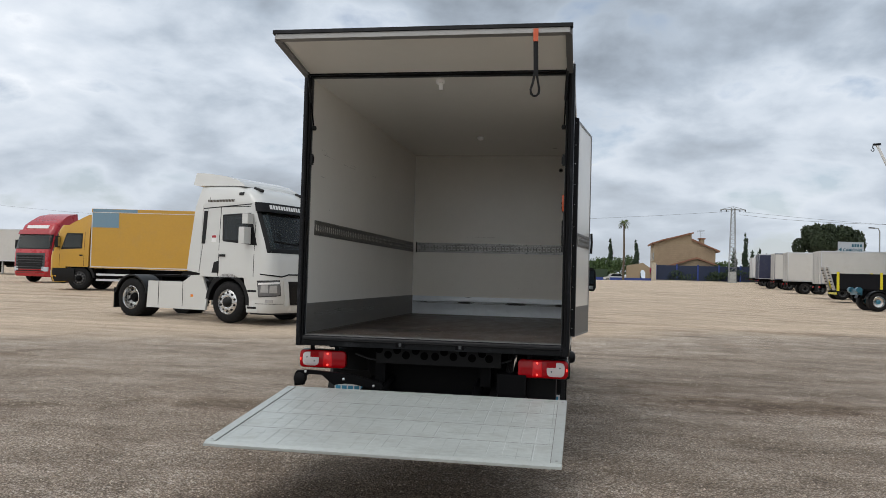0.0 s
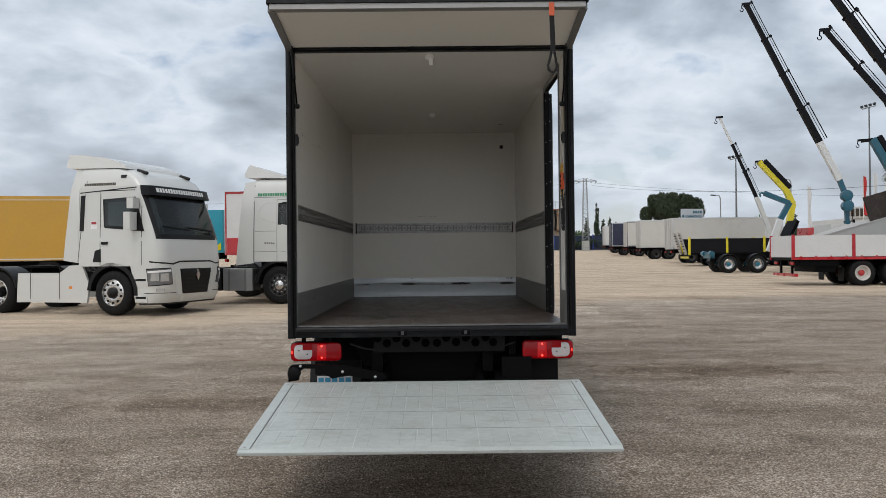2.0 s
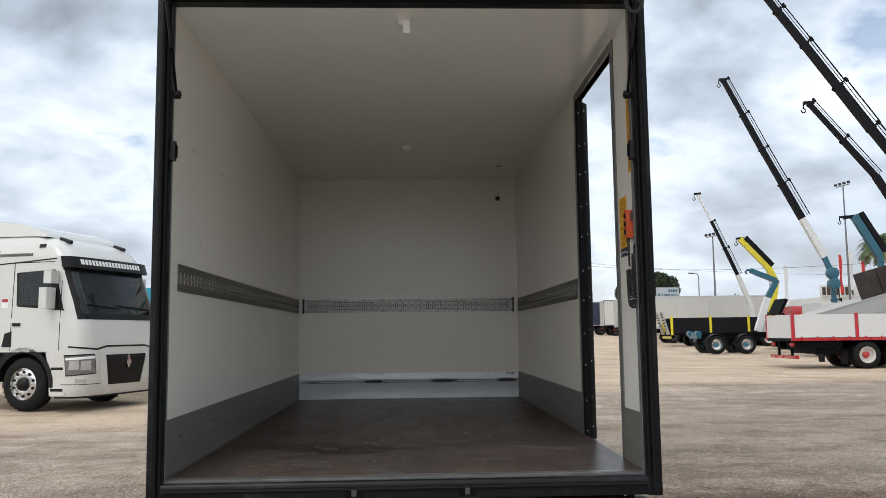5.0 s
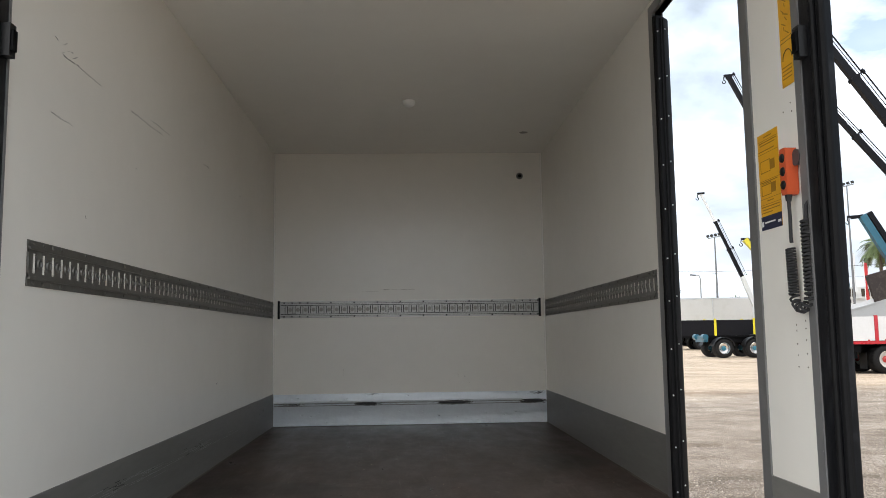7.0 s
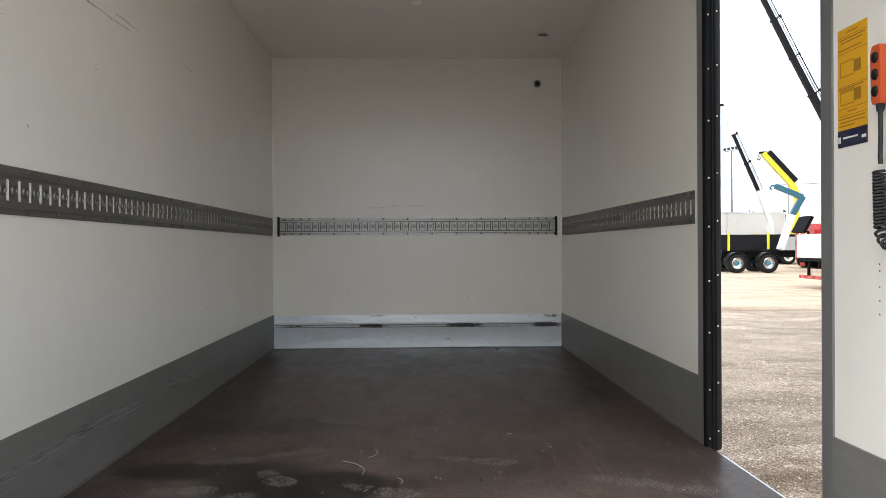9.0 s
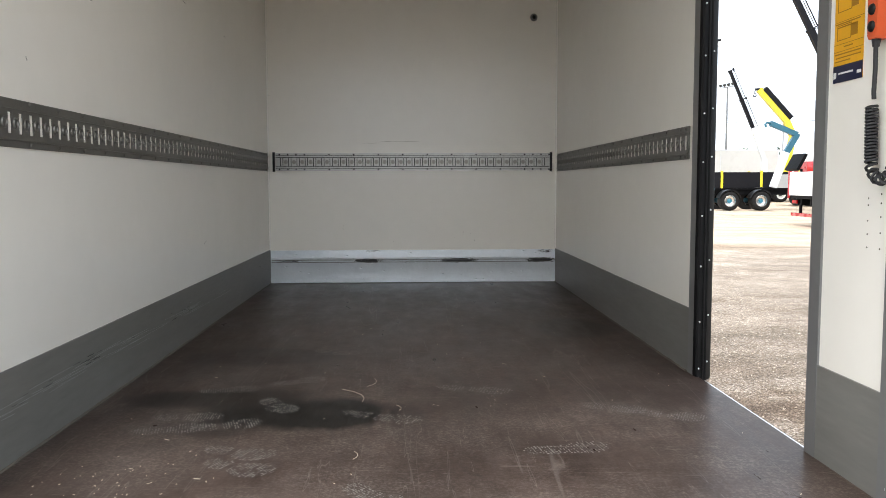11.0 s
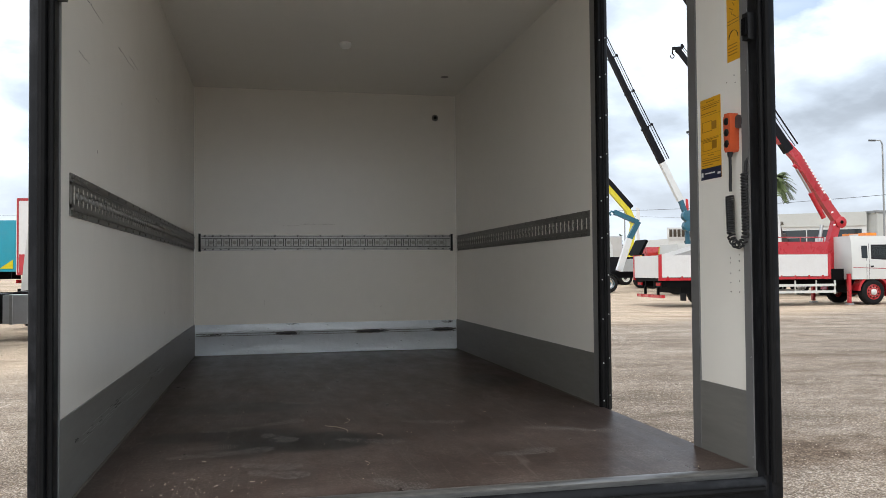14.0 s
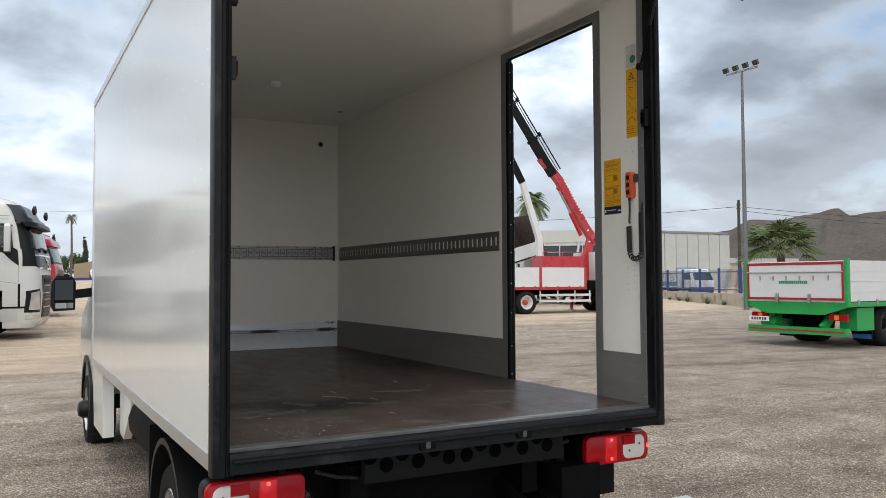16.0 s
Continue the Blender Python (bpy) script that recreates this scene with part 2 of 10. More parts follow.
M = {
    "white_paint": mat("white_vehicle_paint", (0.585, 0.59, 0.565), 0.26, coat=0.5, vary=0.03, scale=0.8, fine=0.01, dirt=0.05),
    "grp_white": mat("white_panel_outside", (0.73, 0.73, 0.695), 0.15, coat=0.35, vary=0.04, scale=0.7, fine=0.02, bump=0.02, bump_scale=9),
    "lining": mat("cream_white_lining", (0.89, 0.862, 0.795), 0.22, vary=0.05, scale=0.9, fine=0.02, bump=0.012, bump_scale=14),
    "ceiling": mat("white_roof_lining", (0.92, 0.90, 0.845), 0.09, vary=0.04, scale=0.8, fine=0.02, bump=0.006, bump_scale=10, ior=1.6),
    "kick_grey": mat("grey_kick_board", (0.170, 0.166, 0.154), 0.42, ior=1.42, vary=0.24, scale=5, fine=0.14, dirt=0.30, dirt_color=(0.24, 0.235, 0.22), stretch=(1, 0.14, 1)),
    "jamb_grey": mat("grey_door_jamb", (0.150, 0.150, 0.150), 0.35, vary=0.08, scale=3, dirt=0.08),
    "black_frame": mat("black_painted_frame", (0.0052, 0.0058, 0.0072), 0.34, vary=0.45, scale=6, fine=0.4, dirt=0.45, dirt_color=(0.060, 0.062, 0.068), ior=1.28, stretch=(0.35, 1, 0.35), bump=0.10, bump_scale=40),
    "black_steel": mat("black_chassis_steel", (0.004, 0.004, 0.0045), 0.55, vary=0.3, scale=5, dirt=0.10, dirt_color=(0.018, 0.017, 0.015), ior=1.15, bump=0.08),
    "rubber": mat("black_rubber", (0.006, 0.006, 0.0065), 0.55, vary=0.2, scale=8, dirt=0.12, dirt_color=(0.035, 0.033, 0.03), ior=1.22, bump=0.06),
    "beam_grey": mat("dark_grey_beam_paint", (0.005, 0.005, 0.0053), 0.6, vary=0.2, scale=5, dirt=0.10, dirt_color=(0.03, 0.028, 0.025), ior=1.25),
    "hole_black": mat("dark_hollow", (0.002, 0.002, 0.002), 0.9, vary=0.1, ior=1.1),
    "tyre": mat("tyre_rubber", (0.011, 0.011, 0.0115), 0.75, vary=0.2, scale=7, dirt=0.35, dirt_color=(0.05, 0.043, 0.034), ior=1.25, bump=0.1),
    "plastic_black": mat("black_plastic", (0.007, 0.0072, 0.0076), 0.42, vary=0.12, scale=6, ior=1.32, dirt=0.10, dirt_color=(0.04, 0.037, 0.034), bump=0.05, bump_scale=200),
    "plastic_grey": mat("dark_grey_plastic", (0.05, 0.053, 0.056), 0.45, vary=0.12, scale=5, dirt=0.15),
    "steel": mat("bare_steel", (0.46, 0.46, 0.45), 0.34, metal=0.9, vary=0.15, scale=8, fine=0.1, dirt=0.25, dirt_color=(0.2, 0.19, 0.17)),
    "galv": mat("galvanised_rail", (0.19, 0.185, 0.172), 0.42, metal=0.7, vary=0.16, scale=9, fine=0.12, dirt=0.3, dirt_color=(0.14, 0.125, 0.105)),
    "alu": mat("aluminium", (0.62, 0.63, 0.64), 0.30, metal=0.85, vary=0.08, scale=6, fine=0.05, dirt=0.12, dirt_color=(0.3, 0.3, 0.29)),
    "alu_white": mat("pale_worn_aluminium", (0.66, 0.66, 0.65), 0.40, metal=0.35, vary=0.08, scale=6, fine=0.06, dirt=0.25, dirt_color=(0.38, 0.38, 0.36)),
    "alu_sill": mat("worn_aluminium_sill", (0.24, 0.24, 0.235), 0.30, metal=0.7, vary=0.55, scale=5, fine=0.35, dirt=0.85, dirt_color=(0.045, 0.038, 0.033), stretch=(0.22, 1, 1.6)),
    "sill_dark": mat("worn_dark_sill", (0.055, 0.058, 0.060), 0.42, metal=0.2, vary=0.2, scale=6, fine=0.15, dirt=0.35, dirt_color=(0.14, 0.14, 0.14)),
    "chrome": mat("chrome", (0.75, 0.75, 0.76), 0.12, metal=1.0, vary=0.05, scale=6),
    "rim_alu": mat("polished_alloy_rim", (0.62, 0.62, 0.61), 0.24, metal=0.9, vary=0.12, scale=7, dirt=0.3, dirt_color=(0.2, 0.18, 0.15)),
    "rim_white": mat("white_steel_rim", (0.62, 0.61, 0.58), 0.45, vary=0.1, scale=6, dirt=0.35),
    "rim_red": mat("red_steel_rim", (0.42, 0.025, 0.025), 0.42, vary=0.12, scale=6, dirt=0.3),
    "rim_teal": mat("teal_hub", (0.02, 0.16, 0.24), 0.42, vary=0.12, scale=6, dirt=0.2),
    "red": mat("red_paint", (0.42, 0.012, 0.020), 0.28, coat=0.4, vary=0.08, scale=2.5, dirt=0.12),
    "red_dark": mat("dark_red_paint", (0.33, 0.010, 0.018), 0.32, coat=0.3, vary=0.08, scale=2.5, dirt=0.12),
    "yellow": mat("yellow_paint", (0.52, 0.285, 0.022), 0.34, coat=0.2, vary=0.06, scale=0.8, dirt=0.10),
    "lemon": mat("lemon_yellow_paint", (0.66, 0.56, 0.02), 0.32, coat=0.2, vary=0.06, scale=2, dirt=0.1),
    "teal": mat("petrol_blue_paint", (0.010, 0.095, 0.145), 0.34, coat=0.2, vary=0.1, scale=3, dirt=0.12),
    "turquoise": mat("turquoise_paint", (0.015, 0.29, 0.40), 0.36, coat=0.2, vary=0.06, scale=1, dirt=0.1),
    "steelblue": mat("slate_blue_paint", (0.16, 0.27, 0.35), 0.38, vary=0.06, scale=1, dirt=0.1),
    "green": mat("bright_green_paint", (0.008, 0.30, 0.06), 0.32, coat=0.3, vary=0.08, scale=2, dirt=0.1),
    "navy": mat("navy_tarpaulin", (0.02, 0.025, 0.06), 0.5, vary=0.12, scale=1.5, dirt=0.1),
    "tarp_white": mat("off_white_tarpaulin", (0.53, 0.52, 0.49), 0.5, vary=0.07, scale=0.6, fine=0.03, dirt=0.14, bump=0.15, bump_scale=1.5),
    "board_white": mat("white_drop_side", (0.62, 0.62, 0.615), 0.36, vary=0.05, scale=1.5, dirt=0.10),
    "grey_body": mat("light_grey_steel_body", (0.36, 0.37, 0.37), 0.45, vary=0.10, scale=1.2, dirt=0.2),
    "brown_body": mat("dark_brown_tipper_steel", (0.035, 0.024, 0.020), 0.55, vary=0.2, scale=2, dirt=0.25),
    "boom_black": mat("black_crane_boom", (0.006, 0.006, 0.008), 0.5, vary=0.2, scale=3, dirt=0.10, dirt_color=(0.03, 0.03, 0.032), ior=1.25),
    "boom_white": mat("white_crane_paint", (0.66, 0.67, 0.66), 0.36, vary=0.08, scale=2, dirt=0.15),
    "orange": mat("orange_plastic", (0.62, 0.10, 0.03), 0.42, vary=0.08, scale=20, dirt=0.08),
    "sticker": mat("orange_yellow_sticker", (0.78, 0.40, 0.015), 0.36, vary=0.04, scale=12),
    "ink": mat("dark_print", (0.05, 0.035, 0.02), 0.5, vary=0.1, scale=20),
    "ink_brown": mat("brown_print", (0.36, 0.17, 0.01), 0.5, vary=0.1, scale=20),
    "ink_navy": mat("navy_print", (0.012, 0.016, 0.05), 0.4, vary=0.1, scale=20),
    "ink_white": mat("white_print", (0.75, 0.75, 0.74), 0.45, vary=0.05, scale=20),
    "ink_blue": mat("blue_print", (0.03, 0.17, 0.50), 0.45, vary=0.05, scale=20),
    "ink_sky": mat("light_blue_print", (0.06, 0.32, 0.52), 0.45, vary=0.05, scale=20),
    "ink_green": mat("green_print", (0.01, 0.22, 0.09), 0.45, vary=0.05, scale=20),
    "lamp_red": mat("red_lamp_lens", (0.34, 0.002, 0.006), 0.20, vary=0.06, scale=20, coat=0.08, ior=1.3),
    "lamp_clear": mat("clear_lamp_lens", (0.62, 0.56, 0.55), 0.14, vary=0.06, scale=20, coat=0.5),
    "lamp_amber": mat("amber_lens", (0.75, 0.22, 0.02), 0.15, vary=0.05, scale=20, coat=0.4),
    "lamp_on": glow("lit_red_filament", (1.0, 0.05, 0.035), 2.6),
    "lamp_half": glow("lit_red_lens", (0.36, 0.001, 0.003), 0.62),
    "headlamp": mat("headlamp_glass", (0.55, 0.56, 0.56), 0.08, metal=0.5, vary=0.3, scale=9, coat=0.6),
    "pale_lamp": mat("opal_lamp_cover", (0.90, 0.90, 0.88), 0.35, vary=0.03),
    "wall_cream": mat("weathered_cream_render", (0.47, 0.42, 0.33), 0.85, vary=0.15, scale=1.2, fine=0.1, dirt=0.55, dirt_color=(0.24, 0.19, 0.14), bump=0.3, bump_scale=25),
    "fence_blue": mat("blue_fence_paint", (0.012, 0.04, 0.22), 0.4, vary=0.08, scale=3, dirt=0.1),
    "fence_grey": mat("grey_blue_fence_bar", (0.035, 0.055, 0.12), 0.5, vary=0.08, scale=3),
    "concrete_panel": mat("pale_concrete_panel", (0.44, 0.45, 0.43), 0.75, vary=0.08, scale=0.5, fine=0.05, dirt=0.15, bump=0.1),
    "bldg_white": mat("white_building_cladding", (0.62, 0.63, 0.62), 0.6, vary=0.05, scale=0.5, dirt=0.1),
    "window_dark": mat("dark_window_glass", (0.014, 0.020, 0.022), 0.03, vary=0.1, scale=2, coat=0.1, ior=1.5),
    "pole_grey": mat("galvanised_pole", (0.28, 0.29, 0.29), 0.5, metal=0.4, vary=0.1, scale=4),
    "pole_wood": mat("dark_wooden_pole", (0.05, 0.042, 0.035), 0.8, vary=0.2, scale=5, bump=0.2),
    "cable": mat("black_cable", (0.02, 0.02, 0.022), 0.6),
    "roof_tile": mat("terracotta_roof_tile", (0.26, 0.13, 0.08), 0.8, vary=0.25, scale=3, dirt=0.3, bump=0.3),
    "bark": mat("brown_bark", (0.11, 0.085, 0.06), 0.9, vary=0.3, scale=6, bump=0.5, bump_scale=20),
    "leaf_pine": mat("pine_needles", (0.034, 0.050, 0.022), 0.75, vary=0.4, scale=0.8),
    "leaf_dark": mat("cypress_leaves", (0.030, 0.052, 0.026), 0.75, vary=0.4, scale=0.9),
    "leaf_mid": mat("broad_leaves", (0.060, 0.105, 0.030), 0.65, vary=0.4, scale=0.9),
    "leaf_palm": mat("palm_fronds", (0.095, 0.130, 0.042), 0.55, vary=0.3, scale=1.5),
    "flower": mat("bougainvillea", (0.33, 0.02, 0.07), 0.7, vary=0.3, scale=2),
    "stone_wall": mat("rubble_stone", (0.33, 0.26, 0.17), 0.9, vary=0.2, scale=3, bump=0.3),
    "stone": mat("single_rubble_stone", (0.36, 0.28, 0.19), 0.9, vary=0.35, scale=0.8, bump=0.4, bump_scale=12),
    "hedge_net": mat("dark_blue_screen", (0.012, 0.022, 0.055), 0.7, vary=0.15, scale=0.5),
    "bead": mat("brown_sealant", (0.13, 0.115, 0.095), 0.7, vary=0.4, scale=8, dirt=0.5, dirt_color=(0.05, 0.045, 0.04)),
    "straw": mat("pale_wood_chip", (0.50, 0.43, 0.34), 0.8, vary=0.2, scale=30),
    "dust": mat("pale_dust", (0.21, 0.195, 0.18), 0.9, vary=0.25, scale=30),
    "strap_black": mat("black_webbing", (0.006, 0.006, 0.007), 0.85, vary=0.2, scale=60, bump=0.3, bump_scale=300),
    "flag_red": mat("red_flag_cloth", (0.45, 0.03, 0.03), 0.8, vary=0.15, scale=2),
    "flag_white": mat("white_flag_cloth", (0.6, 0.6, 0.6), 0.8, vary=0.1, scale=2),
}
M["seam"] = mat("dusty_panel_seam", (0.16, 0.16, 0.155), 0.7, vary=0.2, scale=9)
M["visor_grey"] = mat("dark_grey_visor_paint", (0.022, 0.023, 0.026), 0.30, vary=0.12, scale=5, dirt=0.12, dirt_color=(0.08, 0.08, 0.08))
M["rub_mark"] = mat("pale_brown_rub", (0.50, 0.46, 0.40), 0.5, vary=0.2, scale=20)
M["flap_rail"] = mat("dull_flap_rail", (0.30, 0.295, 0.285), 0.45, metal=0.3, vary=0.12, scale=4, dirt=0.2)
M["sign_pale"] = mat("weathered_pale_sign", (0.42, 0.46, 0.50), 0.5, vary=0.1, scale=2, dirt=0.2)
M["mirror"] = mat("mirror_glass", (0.50, 0.55, 0.56), 0.02, metal=1.0, vary=0.01)


# ---- ground ----
def smooth(a, b, x):
    u = min(1.0, max(0.0, (x - a) / (b - a)))
    return u * u * (3 - 2 * u)


def ground_z(x, y):
    """The yard climbs gently away from the van, more on its far and left side."""
    left = -0.02 + 0.0125 * min(y, 145) + 0.008 * min(12, max(0, -x - 6))
    right = -0.02 + 0.003 * min(y, 32) + 0.0165 * min(113, max(0, y - 32))
    k = smooth(2, 16, x)
    return left * (1 - k) + right * k


def ground_material():
    """Rolled gravel near the van, paler sandy earth further out, with tracks, damp patches and loose grit."""
    m = bpy.data.materials.new("gravel_yard")
    m.use_nodes = True
    t = m.node_tree
    link = t.links.new
    p = t.nodes["Principled BSDF"]
    co = t.nodes.new("ShaderNodeTexCoord").outputs["Object"]
    sep = t.nodes.new("ShaderNodeSeparateXYZ")
    link(co, sep.inputs[0])

    def noise_at(scale, detail=5.0, rough=0.6, stretch=None, dist=0.0, turn=8):
        n = node(t, "ShaderNodeTexNoise", Scale=scale, Detail=detail, Roughness=rough, Distortion=dist)
        v = co
        if stretch:
            mp = t.nodes.new("ShaderNodeMapping")
            mp.inputs["Scale"].default_value = stretch
            mp.inputs["Rotation"].default_value = (0, 0, radians(turn))
            link(co, mp.inputs[0])
            v = mp.outputs[0]
        link(v, n.inputs["Vector"])
        return n.outputs[0]

    def cells(scale, stops):
        v = node(t, "ShaderNodeTexVoronoi", Scale=scale, Randomness=1.0)
        link(co, v.inputs["Vector"])
        one = t.nodes.new("ShaderNodeSeparateColor")
        link(v.outputs["Color"], one.inputs[0])
        r = ramp(t, stops)
        link(one.outputs[0], r.inputs[0])
        return r.outputs[0], v.outputs["Distance"]

    wide = noise_at(0.10, 5.0)
    patch = noise_at(0.42, 9.0, 0.68)
    clumps = noise_at(2.6, 7.0, 0.72)
    tracks = noise_at(0.5, 8.0, 0.68, (0.30, 1.5, 1))
    ruts = noise_at(0.5, 8.0, 0.68, (1.3, 0.34, 1), 0.3, 24)
    grit = noise_at(60.0, 5.0, 0.75)
    mottle = noise_at(7.5, 8.0, 0.78)
    blots = noise_at(1.1, 8.0, 0.70, (1.0, 1.6, 1), 0.4, 15)
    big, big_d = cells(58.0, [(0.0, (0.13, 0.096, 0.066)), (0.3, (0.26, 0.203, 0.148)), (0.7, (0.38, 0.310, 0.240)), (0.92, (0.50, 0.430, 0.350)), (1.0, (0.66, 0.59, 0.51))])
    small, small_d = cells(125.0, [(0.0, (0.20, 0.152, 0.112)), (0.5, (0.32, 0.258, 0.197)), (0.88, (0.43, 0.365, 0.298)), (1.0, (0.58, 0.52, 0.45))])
    # the gravel zone ends on a wavering line some 12 m ahead
    edge = math_node(t, "ADD", sep.outputs[1], math_node(t, "MULTIPLY", sep.outputs[0], -0.40))
    edge = math_node(t, "ADD", edge, math_node(t, "MULTIPLY_ADD", wide, 4.0, -2.0))
    edge = math_node(t, "ADD", edge, math_node(t, "MULTIPLY_ADD", patch, 4.0, -2.0))
    lee = math_node(t, "MINIMUM", math_node(t, "MAXIMUM", sep.outputs[0], 0.0), 5.0)
    edge = math_node(t, "ADD", edge, math_node(t, "MULTIPLY", lee, -0.5))
    zone = ramp(t, [(0.0, (0, 0, 0)), (1.0, (1, 1, 1))])
    link(math_node(t, "MULTIPLY_ADD", edge, 1 / 2.8, -10.4 / 2.8), zone.inputs[0])
    gravel = mix_color(t, 0.45, big, small)
    gravel = mix_color(t, math_node(t, "MULTIPLY", grit, 0.28), gravel, (0.16, 0.115, 0.074))
    # bare brown earth shows where the stones are thin
    brown = ramp(t, [(0.45, (0, 0, 0)), (0.62, (0.80, 0.80, 0.80))])
    link(math_node(t, "ADD", math_node(t, "MULTIPLY", patch, 0.62), math_node(t, "MULTIPLY", clumps, 0.38)), brown.inputs[0])
    gravel = mix_color(t, brown.outputs[0], gravel, mix_color(t, 0.38, (0.255, 0.196, 0.142), gravel))
    blot = ramp(t, [(0.36, (0.74, 0.72, 0.70)), (0.50, (1.0, 1.0, 1.0)), (0.64, (1.22, 1.235, 1.26))])
    link(blots, blot.inputs[0])
    gravel = mix_color(t, 1.0, gravel, blot.outputs[0], "MULTIPLY")
    gravel = mix_color(t, 1.0, gravel, (0.96, 1.0, 1.07), "MULTIPLY")
    # worn paler where lorries turn, before the sand begins
    pale = ramp(t, [(0.0, (1.0, 1.0, 1.0)), (1.0, (1.34, 1.36, 1.37))])
    link(math_node(t, "MULTIPLY_ADD", edge, 1 / 6.0, -4.0 / 6.0), pale.inputs[0])
    gravel = mix_color(t, 1.0, gravel, pale.outputs[0], "MULTIPLY")
    sand = mix_color(t, patch, (0.60, 0.49, 0.375), (0.48, 0.385, 0.288))
    sand = mix_color(t, math_node(t, "MULTIPLY", clumps, 0.5), sand, mix_color(t, 0.5, sand, small))
    col = mix_color(t, zone.outputs[0], gravel, sand)
    # darker wheel tracks and damp patches
    for source, a, b2, k in ((tracks, 0.55, 0.68, 0.62), (ruts, 0.56, 0.70, 0.5)):
        damp = ramp(t, [(a, (0, 0, 0)), (b2, (k, k, k))])
        link(source, damp.inputs[0])
        col = mix_color(t, damp.outputs[0], col, mix_color(t, 1.0, col, (0.50, 0.43, 0.36), "MULTIPLY"))
    # damp stains: centre, size, strength
    for cx, cy, sx, sy, w in ((3.3, 4.0, 2.1, 0.75, 0.85), (2.2, 5.3, 1.3, 0.6, 0.5), (-2.4, 2.2, 1.5, 0.5, 0.6), (-5.2, 1.5, 1.6, 0.35, 0.55), (5.2, 2.0, 1.4, 0.5, 0.45), (-0.2, -1.2, 1.6, 0.9, 0.5), (9.5, 7.5, 2.4, 0.5, 0.4), (7.5, 17.5, 2.6, 0.5, 0.5), (13.5, 19.0, 3.0, 0.6, 0.5)):
        dx = math_node(t, "MULTIPLY_ADD", sep.outputs[0], 1 / sx, -cx / sx)
        dy = math_node(t, "MULTIPLY_ADD", sep.outputs[1], 1 / sy, -cy / sy)
        d = math_node(t, "ADD", math_node(t, "MULTIPLY", dx, dx), math_node(t, "MULTIPLY", dy, dy))
        d = math_node(t, "ADD", d, math_node(t, "MULTIPLY_ADD", clumps, 3.6, -1.8))
        r = ramp(t, [(0.1, (w, w, w)), (1.0, (0, 0, 0))])
        link(d, r.inputs[0])
        col = mix_color(t, r.outputs[0], col, mix_color(t, 1.0, col, (0.50, 0.42, 0.35), "MULTIPLY"))
    tone = ramp(t, [(0.30, (0.66, 0.645, 0.62)), (0.50, (0.99, 0.99, 0.99)), (0.68, (1.26, 1.27, 1.28))])
    both = math_node(t, "ADD", math_node(t, "MULTIPLY", clumps, 0.34), math_node(t, "MULTIPLY", noise_at(24.0, 7.0, 0.78), 0.33))
    link(math_node(t, "ADD", both, math_node(t, "MULTIPLY", mottle, 0.33)), tone.inputs[0])
    col = mix_color(t, 1.0, col, tone.outputs[0], "MULTIPLY")
    # shade between the stones painted in: dark at cell edges, pale at their middles
    gap_shade = ramp(t, [(0.18, (1.42, 1.42, 1.42)), (0.44, (1.20, 1.20, 1.20)), (0.66, (0.62, 0.595, 0.56))])
    link(big_d, gap_shade.inputs[0])
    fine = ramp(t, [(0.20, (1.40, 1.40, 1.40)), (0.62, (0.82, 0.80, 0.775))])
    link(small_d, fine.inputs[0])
    loose = mix_color(t, zone.outputs[0], gap_shade.outputs[0], mix_color(t, 0.6, gap_shade.outputs[0], (1.12, 1.12, 1.12)))
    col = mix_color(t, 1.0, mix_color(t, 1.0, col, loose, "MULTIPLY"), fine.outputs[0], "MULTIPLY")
    drift = ramp(t, [(0.36, (0.80, 0.79, 0.775)), (0.50, (1.0, 1.0, 1.0)), (0.66, (1.18, 1.19, 1.20))])
    link(noise_at(0.9, 9.0, 0.66, (0.28, 1.3, 1), 0.5, -6), drift.inputs[0])
    col = mix_color(t, 1.0, col, drift.outputs[0], "MULTIPLY")
    col = mix_color(t, 1.0, col, (1.02, 1.02, 1.02), "MULTIPLY")
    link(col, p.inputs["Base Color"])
    p.inputs["Roughness"].default_value = 0.88
    p.inputs["IOR"].default_value = 1.35
    bump1 = node(t, "ShaderNodeBump", Strength=0.8, Distance=0.018)
    link(big_d, bump1.inputs["Height"])
    bump0 = node(t, "ShaderNodeBump", Strength=0.45, Distance=0.007)
    link(small_d, bump0.inputs["Height"])
    link(bump1.outputs[0], bump0.inputs["Normal"])
    bump2 = node(t, "ShaderNodeBump", Strength=0.3, Distance=0.035)
    link(clumps, bump2.inputs["Height"])
    link(bump0.outputs[0], bump2.inputs["Normal"])
    link(bump2.outputs[0], p.inputs["Normal"])
    return m


def spread(limit, first, growth):
    """Grid lines that lie close near zero and wider further out."""
    out, step, v = [0.0], first, 0.0
    while v < limit:
        v += step
        step *= growth
        out.append(v)
    return [-a for a in out[:0:-1]] + out


def build_ground():
    xs, ys = spread(900, 0.35, 1.055), spread(900, 0.35, 1.055)
    verts = [(x, y, ground_z(x, y) + (0.02 * noise.noise((x * 0.35, y * 0.35, 3)) if abs(x) + abs(y) < 60 else 0)) for y in ys for x in xs]
    n = len(xs)
    faces = [(j * n + i, j * n + i + 1, (j + 1) * n + i + 1, (j + 1) * n + i) for j in range(len(ys) - 1) for i in range(n - 1)]
    me = bpy.data.meshes.new("ground")
    me.from_pydata(verts, [], faces)
    me.polygons.foreach_set("use_smooth", [True] * len(me.polygons))
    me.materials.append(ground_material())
    tagged(new("ground", me), "wide yard of grey gravel and pale sandy earth", "ground", kind="structure")


build_ground()

